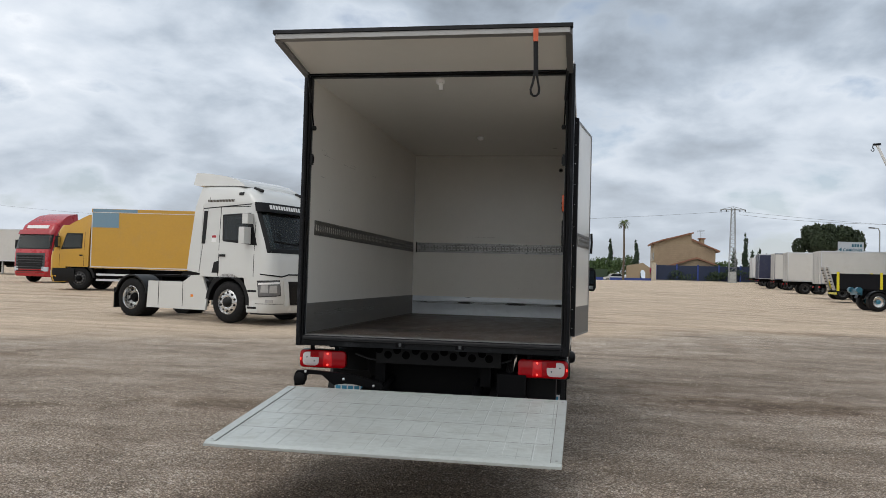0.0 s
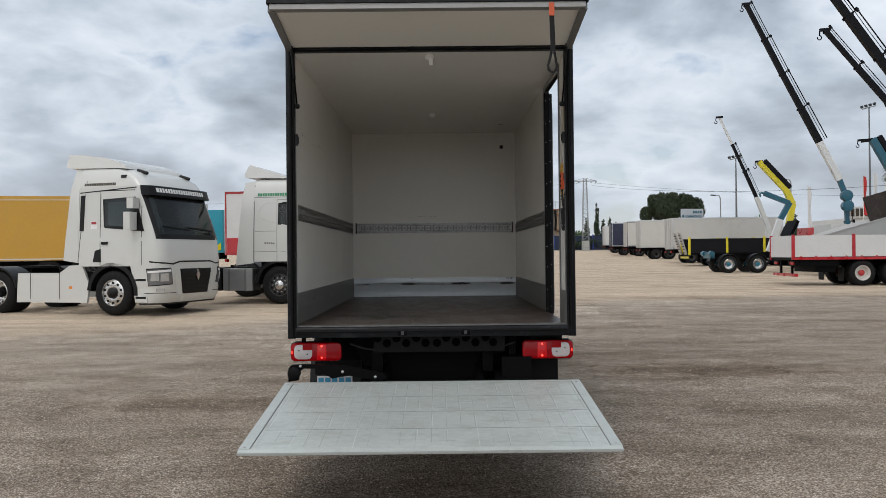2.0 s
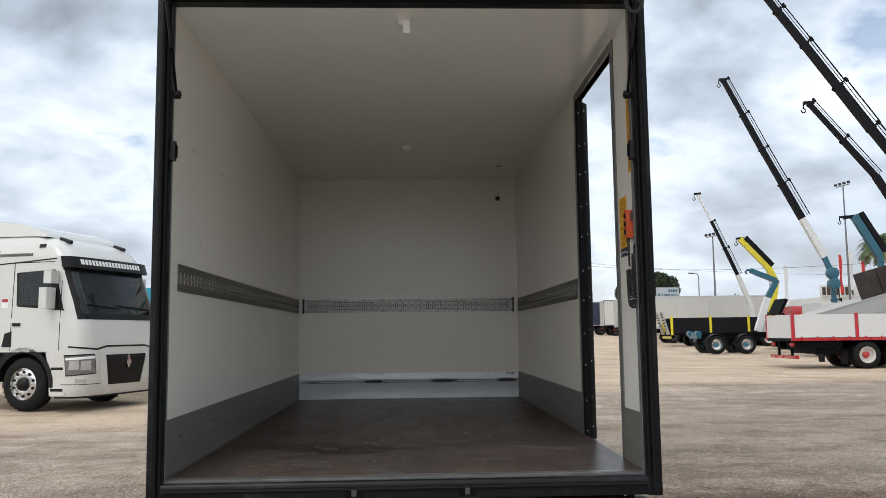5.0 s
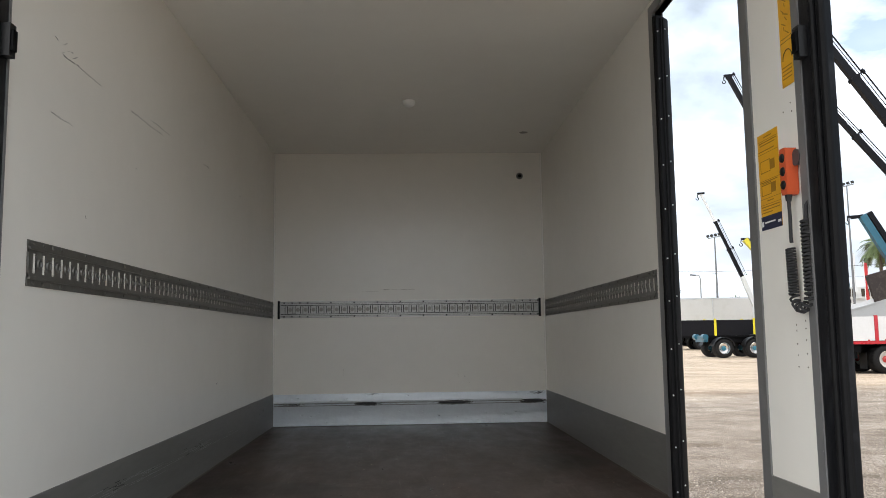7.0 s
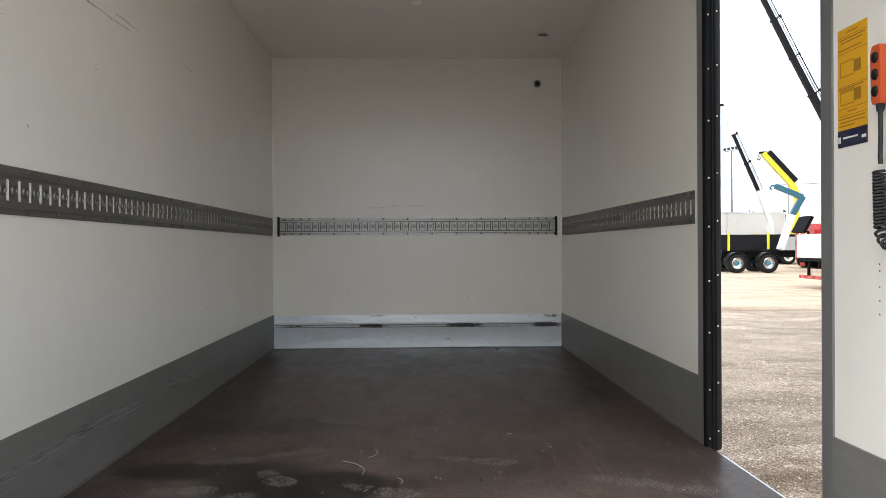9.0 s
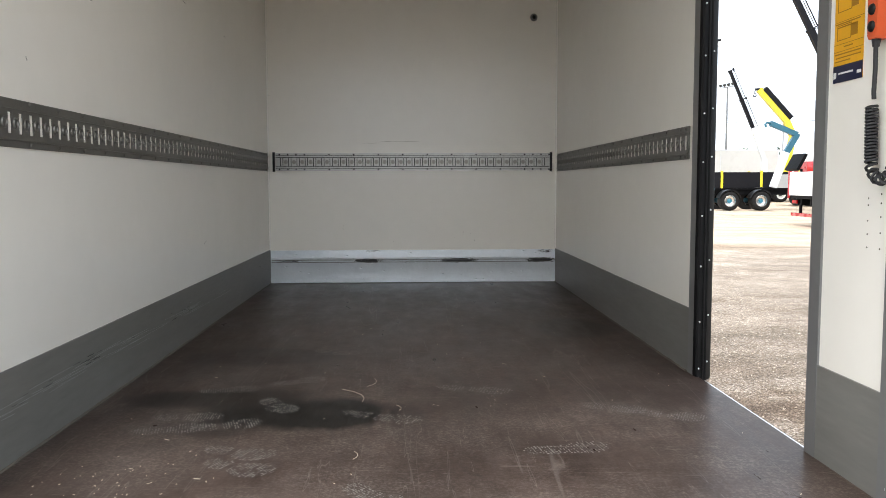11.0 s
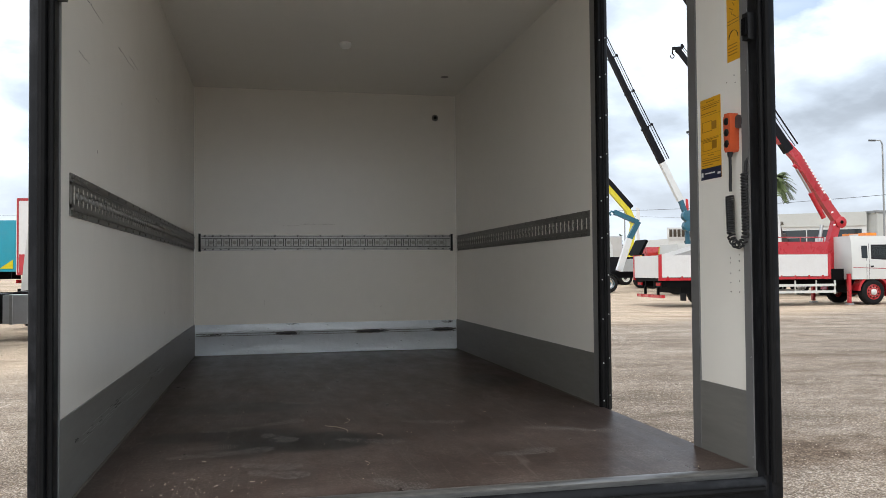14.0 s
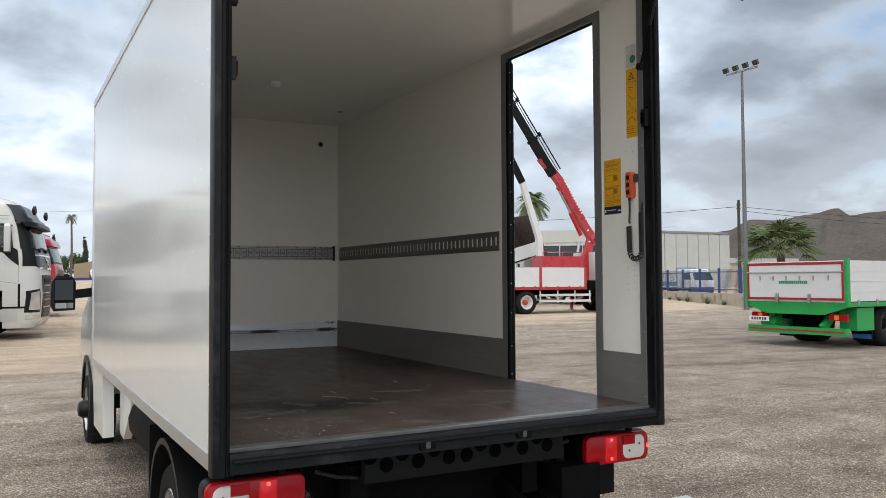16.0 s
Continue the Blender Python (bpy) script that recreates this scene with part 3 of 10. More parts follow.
def twin(ob, place):
    """Another piece on the same mesh, at a place of its own."""
    c = new(ob.name.split(".")[0], ob.data)
    c.parent = ob.parent
    c.location = place
    return c


# ---- the box van ----
van = thing("box_truck", pose(0, 0, 0), "white box van with open rear, side door and lowered tail lift", "truck")
HW, L, FZ, RZ = 1.02, 4.19, 0.95, 2.985  # inner half width, length, floor and roof heights
DY0, DY1, DZ = 0.482, 1.320, 2.918  # side doorway


def floor_material():
    """Worn brown film-faced plywood with an oil stain and scuffs."""
    m = bpy.data.materials.new("brown_plywood_floor")
    m.use_nodes = True
    t = m.node_tree
    link = t.links.new
    p = t.nodes["Principled BSDF"]
    co = t.nodes.new("ShaderNodeTexCoord").outputs["Object"]

    def noise_at(scale, detail=5.0, stretch=(1, 1, 1), dist=0.0, rot=0):
        mp = t.nodes.new("ShaderNodeMapping")
        mp.inputs["Scale"].default_value = stretch
        mp.inputs["Rotation"].default_value = (0, 0, radians(rot))
        link(co, mp.inputs[0])
        n = node(t, "ShaderNodeTexNoise", Scale=scale, Detail=detail, Roughness=0.62, Distortion=dist)
        link(mp.outputs[0], n.inputs["Vector"])
        return n.outputs[0]

    a, b = noise_at(1.6, 7), noise_at(9, 6, (1, 0.35, 1))
    grain = noise_at(70, 3, (1, 0.06, 1))
    scr = noise_at(30, 2, (1, 0.05, 1), 0.4, 28)
    scr2 = noise_at(32, 2, (0.05, 1, 1), 0.4, 17)
    base = ramp(t, [(0.28, (0.029, 0.019, 0.016)), (0.50, (0.060, 0.041, 0.034)), (0.72, (0.112, 0.078, 0.066))])
    link(math_node(t, "ADD", math_node(t, "MULTIPLY", a, 0.55), math_node(t, "MULTIPLY", b, 0.45)), base.inputs[0])
    col = mix_color(t, math_node(t, "MULTIPLY", grain, 0.35), base.outputs[0], (0.042, 0.031, 0.027))
    # dragged loads have rubbed the film grey in long smears
    smear = ramp(t, [(0.50, (0, 0, 0)), (0.66, (0.28, 0.28, 0.28))])
    link(math_node(t, "ADD", math_node(t, "MULTIPLY", noise_at(2.4, 8, (1.0, 0.5, 1), 0.6, 20), 0.6), math_node(t, "MULTIPLY", noise_at(14, 6, (0.5, 1.0, 1), 0.3, 35), 0.4)), smear.inputs[0])
    col = mix_color(t, smear.outputs[0], col, (0.150, 0.122, 0.108))
    # trodden dust; its fade with depth also paints the light falling off inwards
    where = noise_at(2.8, 7)
    sep = t.nodes.new("ShaderNodeSeparateXYZ")
    link(co, sep.inputs[0])
    near = ramp(t, [(0.0, (1, 1, 1)), (0.45, (0.35, 0.35, 0.35)), (1.0, (0.10, 0.10, 0.10))])
    link(math_node(t, "MULTIPLY", sep.outputs[1], 1 / 4.2), near.inputs[0])
    r2 = ramp(t, [(0.38, (0.10, 0.10, 0.10)), (0.64, (0.62, 0.62, 0.62))])
    link(where, r2.inputs[0])
    r1 = ramp(t, [(0.46, (0.15, 0.15, 0.15)), (0.66, (1, 1, 1))])
    link(noise_at(150, 5), r1.inputs[0])
    dusty = math_node(t, "MULTIPLY", math_node(t, "MULTIPLY", r1.outputs[0], r2.outputs[0]), near.outputs[0])
    col = mix_color(t, dusty, col, (0.24, 0.20, 0.175))
    worn = ramp(t, [(0.32, (0.66, 0.65, 0.64)), (0.50, (0.97, 0.97, 0.96)), (0.66, (1.30, 1.31, 1.32))])
    link(math_node(t, "ADD", math_node(t, "MULTIPLY", noise_at(16, 9, (1, 0.45, 1)), 0.6), math_node(t, "MULTIPLY", noise_at(70, 5), 0.4)), worn.inputs[0])
    col = mix_color(t, 1.0, col, worn.outputs[0], "MULTIPLY")
    scr3 = noise_at(9, 2, (1, 0.07, 1), 0.9, -34)
    for s, w in ((scr, 0.40), (scr2, 0.32), (scr3, 0.30)):
        r = ramp(t, [(0.640, (0, 0, 0)), (0.647, (w, w, w)), (0.654, (0, 0, 0))])
        link(s, r.inputs[0])
        col = mix_color(t, r.outputs[0], col, (0.25, 0.215, 0.19))
    # oil stains: centre, size, strength
    for cx, cy, sx, sy, w in ((-0.32, 0.90, 0.36, 0.20, 1.0), (-0.62, 1.08, 0.36, 0.14, 0.75), (-0.62, 1.72, 0.35, 0.2, 0.55), (0.78, 2.3, 0.22, 0.3, 0.6), (-0.55, 0.75, 0.2, 0.1, 0.4)):
        dx = math_node(t, "MULTIPLY_ADD", sep.outputs[0], 1 / sx, -cx / sx)
        dy = math_node(t, "MULTIPLY_ADD", sep.outputs[1], 1 / sy, -cy / sy)
        d = math_node(t, "ADD", math_node(t, "MULTIPLY", dx, dx), math_node(t, "MULTIPLY", dy, dy))
        d = math_node(t, "ADD", d, math_node(t, "MULTIPLY_ADD", b, 1.6, -0.8))
        r = ramp(t, [(0.45, (w, w, w)), (0.95, (0, 0, 0))])
        link(d, r.inputs[0])
        col = mix_color(t, r.outputs[0], col, (0.012, 0.010, 0.009))
    link(col, p.inputs["Base Color"])
    link(math_node(t, "MULTIPLY_ADD", b, 0.30, 0.18), p.inputs["Roughness"])
    p.inputs["IOR"].default_value = 1.16
    bp = node(t, "ShaderNodeBump", Strength=0.12, Distance=0.004)
    link(grain, bp.inputs["Height"])
    link(bp.outputs[0], p.inputs["Normal"])
    return m


def dented_plate_material():
    m = mat("dented_aluminium_plate", (0.76, 0.81, 0.85), 0.36, metal=0.30, vary=0.08, scale=5, fine=0.04, dirt=0.12, dirt_color=(0.3, 0.31, 0.33))
    t = m.node_tree
    p = t.nodes["Principled BSDF"]
    co = t.nodes.new("ShaderNodeTexCoord").outputs["Object"]
    mp = t.nodes.new("ShaderNodeMapping")
    mp.inputs["Scale"].default_value = (1.0, 1.0, 2.2)
    t.links.new(co, mp.inputs[0])
    v = node(t, "ShaderNodeTexVoronoi", Scale=13.0)
    t.links.new(mp.outputs[0], v.inputs["Vector"])
    # load edges have rubbed black streaks along the fold and the upper rim
    sep = t.nodes.new("ShaderNodeSeparateXYZ")
    t.links.new(co, sep.inputs[0])
    sm = t.nodes.new("ShaderNodeMapping")
    sm.inputs["Scale"].default_value = (34.0, 0.0, 260.0)
    t.links.new(co, sm.inputs[0])
    streak = node(t, "ShaderNodeTexNoise", Scale=1.0, Detail=6.0, Roughness=0.65)
    t.links.new(sm.outputs[0], streak.inputs["Vector"])
    total = None
    for cx, half, cz, tall, w in ((-0.87, 0.14, 1.106, 0.014, 0.24), (-0.32, 0.13, 1.107, 0.019, 0.40), (0.32, 0.17, 1.108, 0.020, 0.42), (0.90, 0.13, 1.108, 0.022, 0.42), (0.0, 1.2, 1.104, 0.015, 0.10), (-0.28, 0.10, 1.178, 0.012, 0.18), (0.94, 0.09, 1.170, 0.020, 0.22)):
        dx = math_node(t, "ABSOLUTE", math_node(t, "MULTIPLY_ADD", sep.outputs[0], 1 / half, -cx / half))
        dz = math_node(t, "ABSOLUTE", math_node(t, "MULTIPLY_ADD", sep.outputs[2], 1 / tall, -cz / tall))
        fade = [math_node(t, "MAXIMUM", math_node(t, "SUBTRACT", 1.0, math_node(t, "POWER", d, 2.0)), 0.0) for d in (dx, dz)]
        spot = math_node(t, "MULTIPLY", math_node(t, "MULTIPLY", fade[0], fade[1]), w * 0.95)
        total = spot if total is None else math_node(t, "MAXIMUM", total, spot)
    rub = ramp(t, [(0.655, (0, 0, 0)), (0.725, (0.95, 0.95, 0.95))])
    t.links.new(math_node(t, "ADD", total, math_node(t, "MULTIPLY", math_node(t, "GREATER_THAN", total, 0.005), streak.outputs[0])), rub.inputs[0])
    base = p.inputs["Base Color"].links[0].from_socket
    t.links.new(mix_color(t, rub.outputs[0], base, (0.012, 0.012, 0.013)), p.inputs["Base Color"])
    t.links.new(math_node(t, "MULTIPLY_ADD", rub.outputs[0], -0.3, 0.30), p.inputs["Metallic"])
    r = ramp(t, [(0.0, (0, 0, 0)), (0.16, (1, 1, 1))], "EASE")
    t.links.new(v.outputs["Distance"], r.inputs[0])
    wave = node(t, "ShaderNodeTexNoise", Scale=5.0, Detail=3.0)
    t.links.new(mp.outputs[0], wave.inputs["Vector"])
    b = node(t, "ShaderNodeBump", Strength=0.8, Distance=0.010)
    t.links.new(r.outputs[0], b.inputs["Height"])
    b2 = node(t, "ShaderNodeBump", Strength=0.25, Distance=0.03)
    t.links.new(wave.outputs[0], b2.inputs["Height"])
    t.links.new(b.outputs[0], b2.inputs["Normal"])
    t.links.new(b2.outputs[0], p.inputs["Normal"])
    return m


def platform_material():
    """Ribbed aluminium deck, chalky with faint cross marks."""
    m = mat("scuffed_aluminium_deck", (0.475, 0.505, 0.485), 0.44, metal=0.12, vary=0.22, scale=1.8, fine=0.20, dirt=0.60, dirt_color=(0.31, 0.315, 0.28), bump=0.2, bump_scale=120, stretch=(0.8, 1.4, 1))
    return m


M["floor"] = floor_material()
M["dented"] = dented_plate_material()
M["scuff"] = mat("rubbed_grey_scuff", (0.13, 0.128, 0.12), 0.5, vary=0.5, scale=40, fine=0.3)
# lighter copy of galv: the front rail's light from the opening, put into colour
M["galv_lit"] = mat("brighter_galvanised_rail", (0.33, 0.33, 0.32), 0.38, metal=0.75, vary=0.2, scale=9, fine=0.14, dirt=0.3, dirt_color=(0.14, 0.125, 0.105))
M["deck"] = platform_material()
M["mark_light"] = mat("bright_rubbed_aluminium", (0.60, 0.63, 0.615), 0.36, metal=0.2, vary=0.1, scale=8, fine=0.1)
M["deck_edge"] = mat("worn_aluminium_edge", (0.49, 0.52, 0.50), 0.40, metal=0.25, vary=0.14, scale=5, fine=0.1, dirt=0.4, dirt_color=(0.33, 0.34, 0.31))
M["scuff_faint"] = mat("faint_grey_scuff", (0.36, 0.345, 0.315), 0.5, vary=0.4, scale=40, fine=0.2)
M["mark"] = mat("grey_scuff_mark", (0.325, 0.352, 0.335), 0.5, vary=0.25, scale=9, fine=0.15)


def van_shell():
    O = HW + 0.03
    # floor, side walls, front wall and roof
    box_part("cargo_floor", (-HW, HW, 0.129, L, 0.90, FZ), M["floor"], van, "worn dark brown plywood load floor")
    wl = box_part("side_wall", (-O, -HW, 0.101, L + 0.22, 0.905, 3.04), M["grp_white"], van, "glossy white outer side panel")
    bm = B()
    box(bm, HW, O, DY1, L + 0.22, 0.905, 3.04)
    box(bm, HW, O, 0.101, DY0, 0.905, 3.04)
    box(bm, HW, O, DY0, DY1, DZ, 3.04)
    part("side_wall", bm, M["grp_white"], van, "white side panel with doorway")
    box_part("front_wall", (-HW, HW, L, L + 0.22, 0.90, 3.04), M["lining"], van)
    box_part("roof", (-O, O, 0.04, L + 0.23, 3.051, 3.07), M["grp_white"], van)
    box_part("roof_lining", (-HW, HW, 0.101, L, RZ, 3.05), M["ceiling"], van)
    # linings, 6 mm thick
    box_part("side_lining", (-HW, -HW + 0.006, 0.113, L, FZ, RZ), M["lining"], van, "cream white lining with black scuffs")
    bm = B()
    box(bm, HW - 0.006, HW, DY1 + 0.055, L, FZ, RZ)
    box(bm, HW - 0.006, HW, 0.141, DY0 - 0.052, FZ, RZ)
    box(bm, HW - 0.006, HW, DY0 - 0.052, DY1 + 0.055, DZ + 0.04, RZ)
    part("side_lining", bm, M["lining"], van)
    box_part("front_lining", (-HW + 0.006, HW - 0.006, L - 0.006, L, FZ, RZ), M["lining"], van)
    # corner and roof trims
    for x in (-HW + 0.006, HW - 0.014):
        box_part("corner_trim", (x, x + 0.008, L - 0.012, L - 0.006, 1.18, RZ), M["ceiling"], van)
    # grey kick boards
    for x0, x1, y0, y1 in ((-HW + 0.006, -HW + 0.011, 0.113, L - 0.006), (HW - 0.011, HW - 0.006, DY1 + 0.055, L - 0.006), (HW - 0.011, HW - 0.006, 0.141, DY0 - 0.052)):
        box_part("kick_board", (x0, x1, y0, y1, FZ, 1.188), M["kick_grey"], van, "scratched grey kick board")
    # sealant beads along the floor
    for x in (-HW + 0.011, HW - 0.019):
        bm = B()
        y0 = 0.142 if x < 0 else DY1 + 0.06
        tube(bm, [(x + 0.004 + 0.0015 * random.uniform(-1, 1), y0 + (L - 0.03 - y0) * k / 60, FZ + 0.001 + 0.001 * random.random()) for k in range(61)], 0.004, 6)
        part("sealant_bead", bm, M["bead"], van)
    # dented aluminium plate at the front wall, in two folds
    bm = B()
    prism(bm, [(L - 0.006, FZ), (L - 0.016, FZ + 0.004), (L - 0.016, 1.112), (L - 0.020, 1.120), (L - 0.011, 1.128), (L - 0.011, 1.182), (L - 0.006, 1.182)], "x", -HW + 0.012, HW - 0.012)
    plate = part("kick_plate", bm, M["dented"], van, "dented bare aluminium kick plate")
    for z in (1.1120, 1.0960):
        box_part("fold_groove", (-HW + 0.02, HW - 0.02, L - 0.0206, L - 0.0150, z, z + 0.0032), M["kick_grey"], plate)


def lashing_rail(name_parent, length, m, caps=False):
    """Slotted steel lashing rail along local x, face towards -y, centred in height."""
    h, pitch, slot = 0.122, 0.0575, 0.022 if caps else 0.019
    face = -0.0046 if caps else -0.0066  # the wall rails are pressed deeper
    rail = B()
    box(rail, 0, length, -0.004, 0, 0.036, h / 2)
    box(rail, 0, length, -0.004, 0, -h / 2, -0.036)
    for z in (0.036, -0.043):
        box(rail, 0, length, face - 0.0044, -0.003, z, z + 0.007)
    n = int(length / pitch)
    gap0 = (length - n * pitch) / 2
    box(rail, 0, gap0 + (pitch - slot) / 2, face, -0.0008, -0.038, 0.038)
    for i in range(1, n):
        a = gap0 + i * pitch
        box(rail, a - (pitch - slot) / 2, a + (pitch - slot) / 2, face, -0.0008, -0.038, 0.038)
    box(rail, length - gap0 - (pitch - slot) / 2, length, face, -0.0008, -0.038, 0.038)
    for z0, z1 in ((0.027, 0.038), (-0.038, -0.027)):
        box(rail, 0, length, face + 0.0002, -0.0010, z0, z1)
    for v in rail.verts:
        v.co = m @ v.co
    zinc = M["galv_lit"] if caps else M["galv"]
    ob = part("lashing_rail", rail, zinc, name_parent, "slotted galvanised steel lashing rail")
    # black strip added behind the slots, standing in for the shade inside them
    back = B()
    box(back, 0.001, length - 0.001, -0.0008, -0.0002, -0.037, 0.037)
    for v in back.verts:
        v.co = m @ v.co
    part("slot_backing", back, M["rubber"], ob)
    # pale fills added shallow in the slots, in place of light on the wall behind
    slot_back = None
    for i in range(n):
        a = gap0 + i * pitch + pitch / 2
        if slot_back is None:
            bm = B()
            w = slot * (0.27 if caps else 0.36)
            box(bm, -w, w, -0.0034 if caps else -0.0052, -0.0012, -0.0262, 0.0262)
            for v in bm.verts:
                v.co = m.to_3x3() @ v.co
            slot_back = part("slot_insert", bm, M["galv_lit"] if caps else M["lining"], ob)
            slot_back.location = m @ Vector((a, 0, 0))
        else:
            twin(slot_back, m @ Vector((a, 0, 0)))
    ring = None
    for i in range(1, n):
        a = gap0 + i * pitch
        if ring is None:
            bm = B()
            lathe(bm, [(0.0150, face + 0.0004), (0.0135, face - 0.0039), (0.0100, face - 0.0039), (0.0080, face - 0.0004), (0.002, face - 0.0002)], 14, (0, 0, 0), "y")
            for v in bm.verts:
                v.co = m.to_3x3() @ v.co
            ring = part("embossed_ring", bm, M["galv"], ob)
            ring.location = m @ Vector((a, 0, 0))
        else:
            twin(ring, m @ Vector((a, 0, 0)))
    k, head = 0.03, None
    while k < length:
        for z in (-0.052, 0.052):
            if head is None:
                bm = B()
                lathe(bm, [(0.006, -0.003), (0.005, -0.007), (0.001, -0.0085)], 8, (0, 0, 0), "y")
                for v in bm.verts:
                    v.co = m.to_3x3() @ v.co
                head = part("rivet", bm, M["rubber"] if caps else M["galv"], ob)
                head.location = m @ Vector((k, 0, z))
            else:
                twin(head, m @ Vector((k, 0, z)))
        k += 0.058 if k < 0.2 or k > length - 0.25 else 0.172
    if caps:
        lip = B()
        for z in (0.0305, -0.0345):
            box(lip, 0.004, length - 0.004, -0.0052, -0.0030, z, z + 0.004)
        for z in (0.0445, -0.0470):
            box(lip, 0.004, length - 0.004, -0.0048, -0.0030, z, z + 0.0025)
        for v in lip.verts:
            v.co = m @ v.co
        part("dark_seam", lip, M["rubber"], ob)
        for x in (-0.016, length):
            c = B()
            box(c, x, x + 0.016, -0.018, 0, -0.068, 0.068)
            for v in c.verts:
                v.co = m @ v.co
            part("end_cap", c, M["plastic_black"], ob, "black plastic end cap")


def van_rear_frame():
    """Black steel frame round the rear opening: posts, header and sill beam, with seals, jamb profiles and latches."""
    Y0, Y1 = 0.040, 0.100
    bm = B()
    for s in (-1, 1):
        # posts with a rounded outer corner and a groove for the seal
        pts = [(s * 1.000, Y0 + 0.012), (s * 1.012, Y0 + 0.010), (s * 1.018, Y0), (s * 1.046, Y0), (s * 1.058, Y0 + 0.006), (s * 1.062, Y0 + 0.018), (s * 1.062, Y1), (s * 1.000, Y1)]
        prism(bm, pts if s > 0 else pts[::-1], "z", 0.862, 3.05)
    prism(bm, [(Y0 + 0.004, 0.866), (Y1, 0.866), (Y1, 0.930), (Y0 + 0.016, 0.944), (Y0 + 0.004, 0.936), (Y0, 0.925), (Y0, 0.876)], "x", -1.000, 1.000)
    box(bm, -1.000, 1.000, Y0 + 0.004, Y1, 2.974, 3.05)
    fr = part("rear_frame", bm, M["black_frame"], van, "black painted rear door frame with worn edges", bevel=0.003)
    # rubber seals along the frame
    for s in (-1, 1):
        bm = B()
        tube(bm, [(s * 1.026, Y0, 0.93), (s * 1.026, Y0 - 0.002, 2.0), (s * 1.026, Y0, 3.0)], 0.011, 8)
        tube(bm, [(s * 1.007, Y0 + 0.008, 0.95), (s * 1.007, Y0 + 0.006, 2.0), (s * 1.007, Y0 + 0.008, 2.95)], 0.008, 8)
        part("door_seal", bm, M["rubber"], fr)
        deep = 0.040 if s > 0 else 0.012
        bm = B()
        box(bm, *sorted((s * (1.000 if s > 0 else 1.006), s * 1.02)), Y1 + 0.001, Y1 + deep, 0.953, RZ)
        box(bm, *sorted((s * 0.996, s * 1.010)), Y1 - 0.004, Y1 + 0.003, 0.953, RZ)
        part("jamb_profile", bm, M["jamb_grey"], fr, "aluminium jamb profile", bevel=0.002)
        bm = B()
        box(bm, *sorted((s * 0.978, s * 1.0)), Y0 + 0.022, Y0 + 0.052, 2.285, 2.368)
        kp = part("latch_keeper", bm, M["plastic_black"], fr, bevel=0.006)
        box_part("keeper_plate", (*sorted((s * 0.972, s * 0.978)), Y0 + 0.026, Y0 + 0.048, 2.300, 2.352), M["black_steel"], kp)
        for z in (0.99, 1.3, 1.75, 2.2, 2.65):
            bm = B()
            lathe(bm, [(0.006, 0), (0.004, -0.004), (0.001, -0.005)], 8, (s * 1.004, Y1 + 0.008, z), "x")
            part("screw", bm, M["alu"], fr)
    bm = B()
    tube(bm, [(-0.99, Y0 - 0.002, 0.912), (0.0, Y0 - 0.004, 0.912), (0.99, Y0 - 0.002, 0.912)], 0.010, 8)
    part("door_seal", bm, M["rubber"], fr)
    # worn aluminium nosing between the beam and the plywood
    bm = B()
    prism(bm, [(Y1 - 0.016, 0.930), (Y1 + 0.028, 0.930), (Y1 + 0.028, 0.954), (Y1 - 0.010, 0.954), (Y1 - 0.016, 0.950)], "x", -0.999, 0.999)
    part("sill_plate", bm, M["alu_sill"], van, "scuffed bare aluminium sill nosing", bevel=0.002)
    bm = B()
    tube(bm, [(-1.0, Y0 - 0.002, 2.982), (0.0, Y0 - 0.003, 2.982), (1.0, Y0 - 0.002, 2.982)], 0.009, 8)
    part("door_seal", bm, M["rubber"], fr)
    box_part("header_profile", (-1.0, 1.0, Y0 - 0.005, Y0 + 0.003, 2.993, 2.999), M["jamb_grey"], van)
    # two latch sockets in the sill beam
    for x in (-0.218, 0.245):
        bm = B()
        box(bm, x - 0.034, x - 0.014, Y0 - 0.012, Y0 + 0.002, 0.878, 0.918)
        box(bm, x + 0.014, x + 0.034, Y0 - 0.012, Y0 + 0.002, 0.878, 0.918)
        box(bm, x - 0.014, x + 0.014, Y0 - 0.004, Y0 + 0.002, 0.880, 0.916)
        s = part("latch_socket", bm, M["black_steel"], van, bevel=0.003)
        bm = B()
        box(bm, x - 0.009, x + 0.011, Y0 - 0.013, Y0 - 0.0045, 0.884, 0.912)
        part("latch_pin", bm, M["sill_dark"], s)


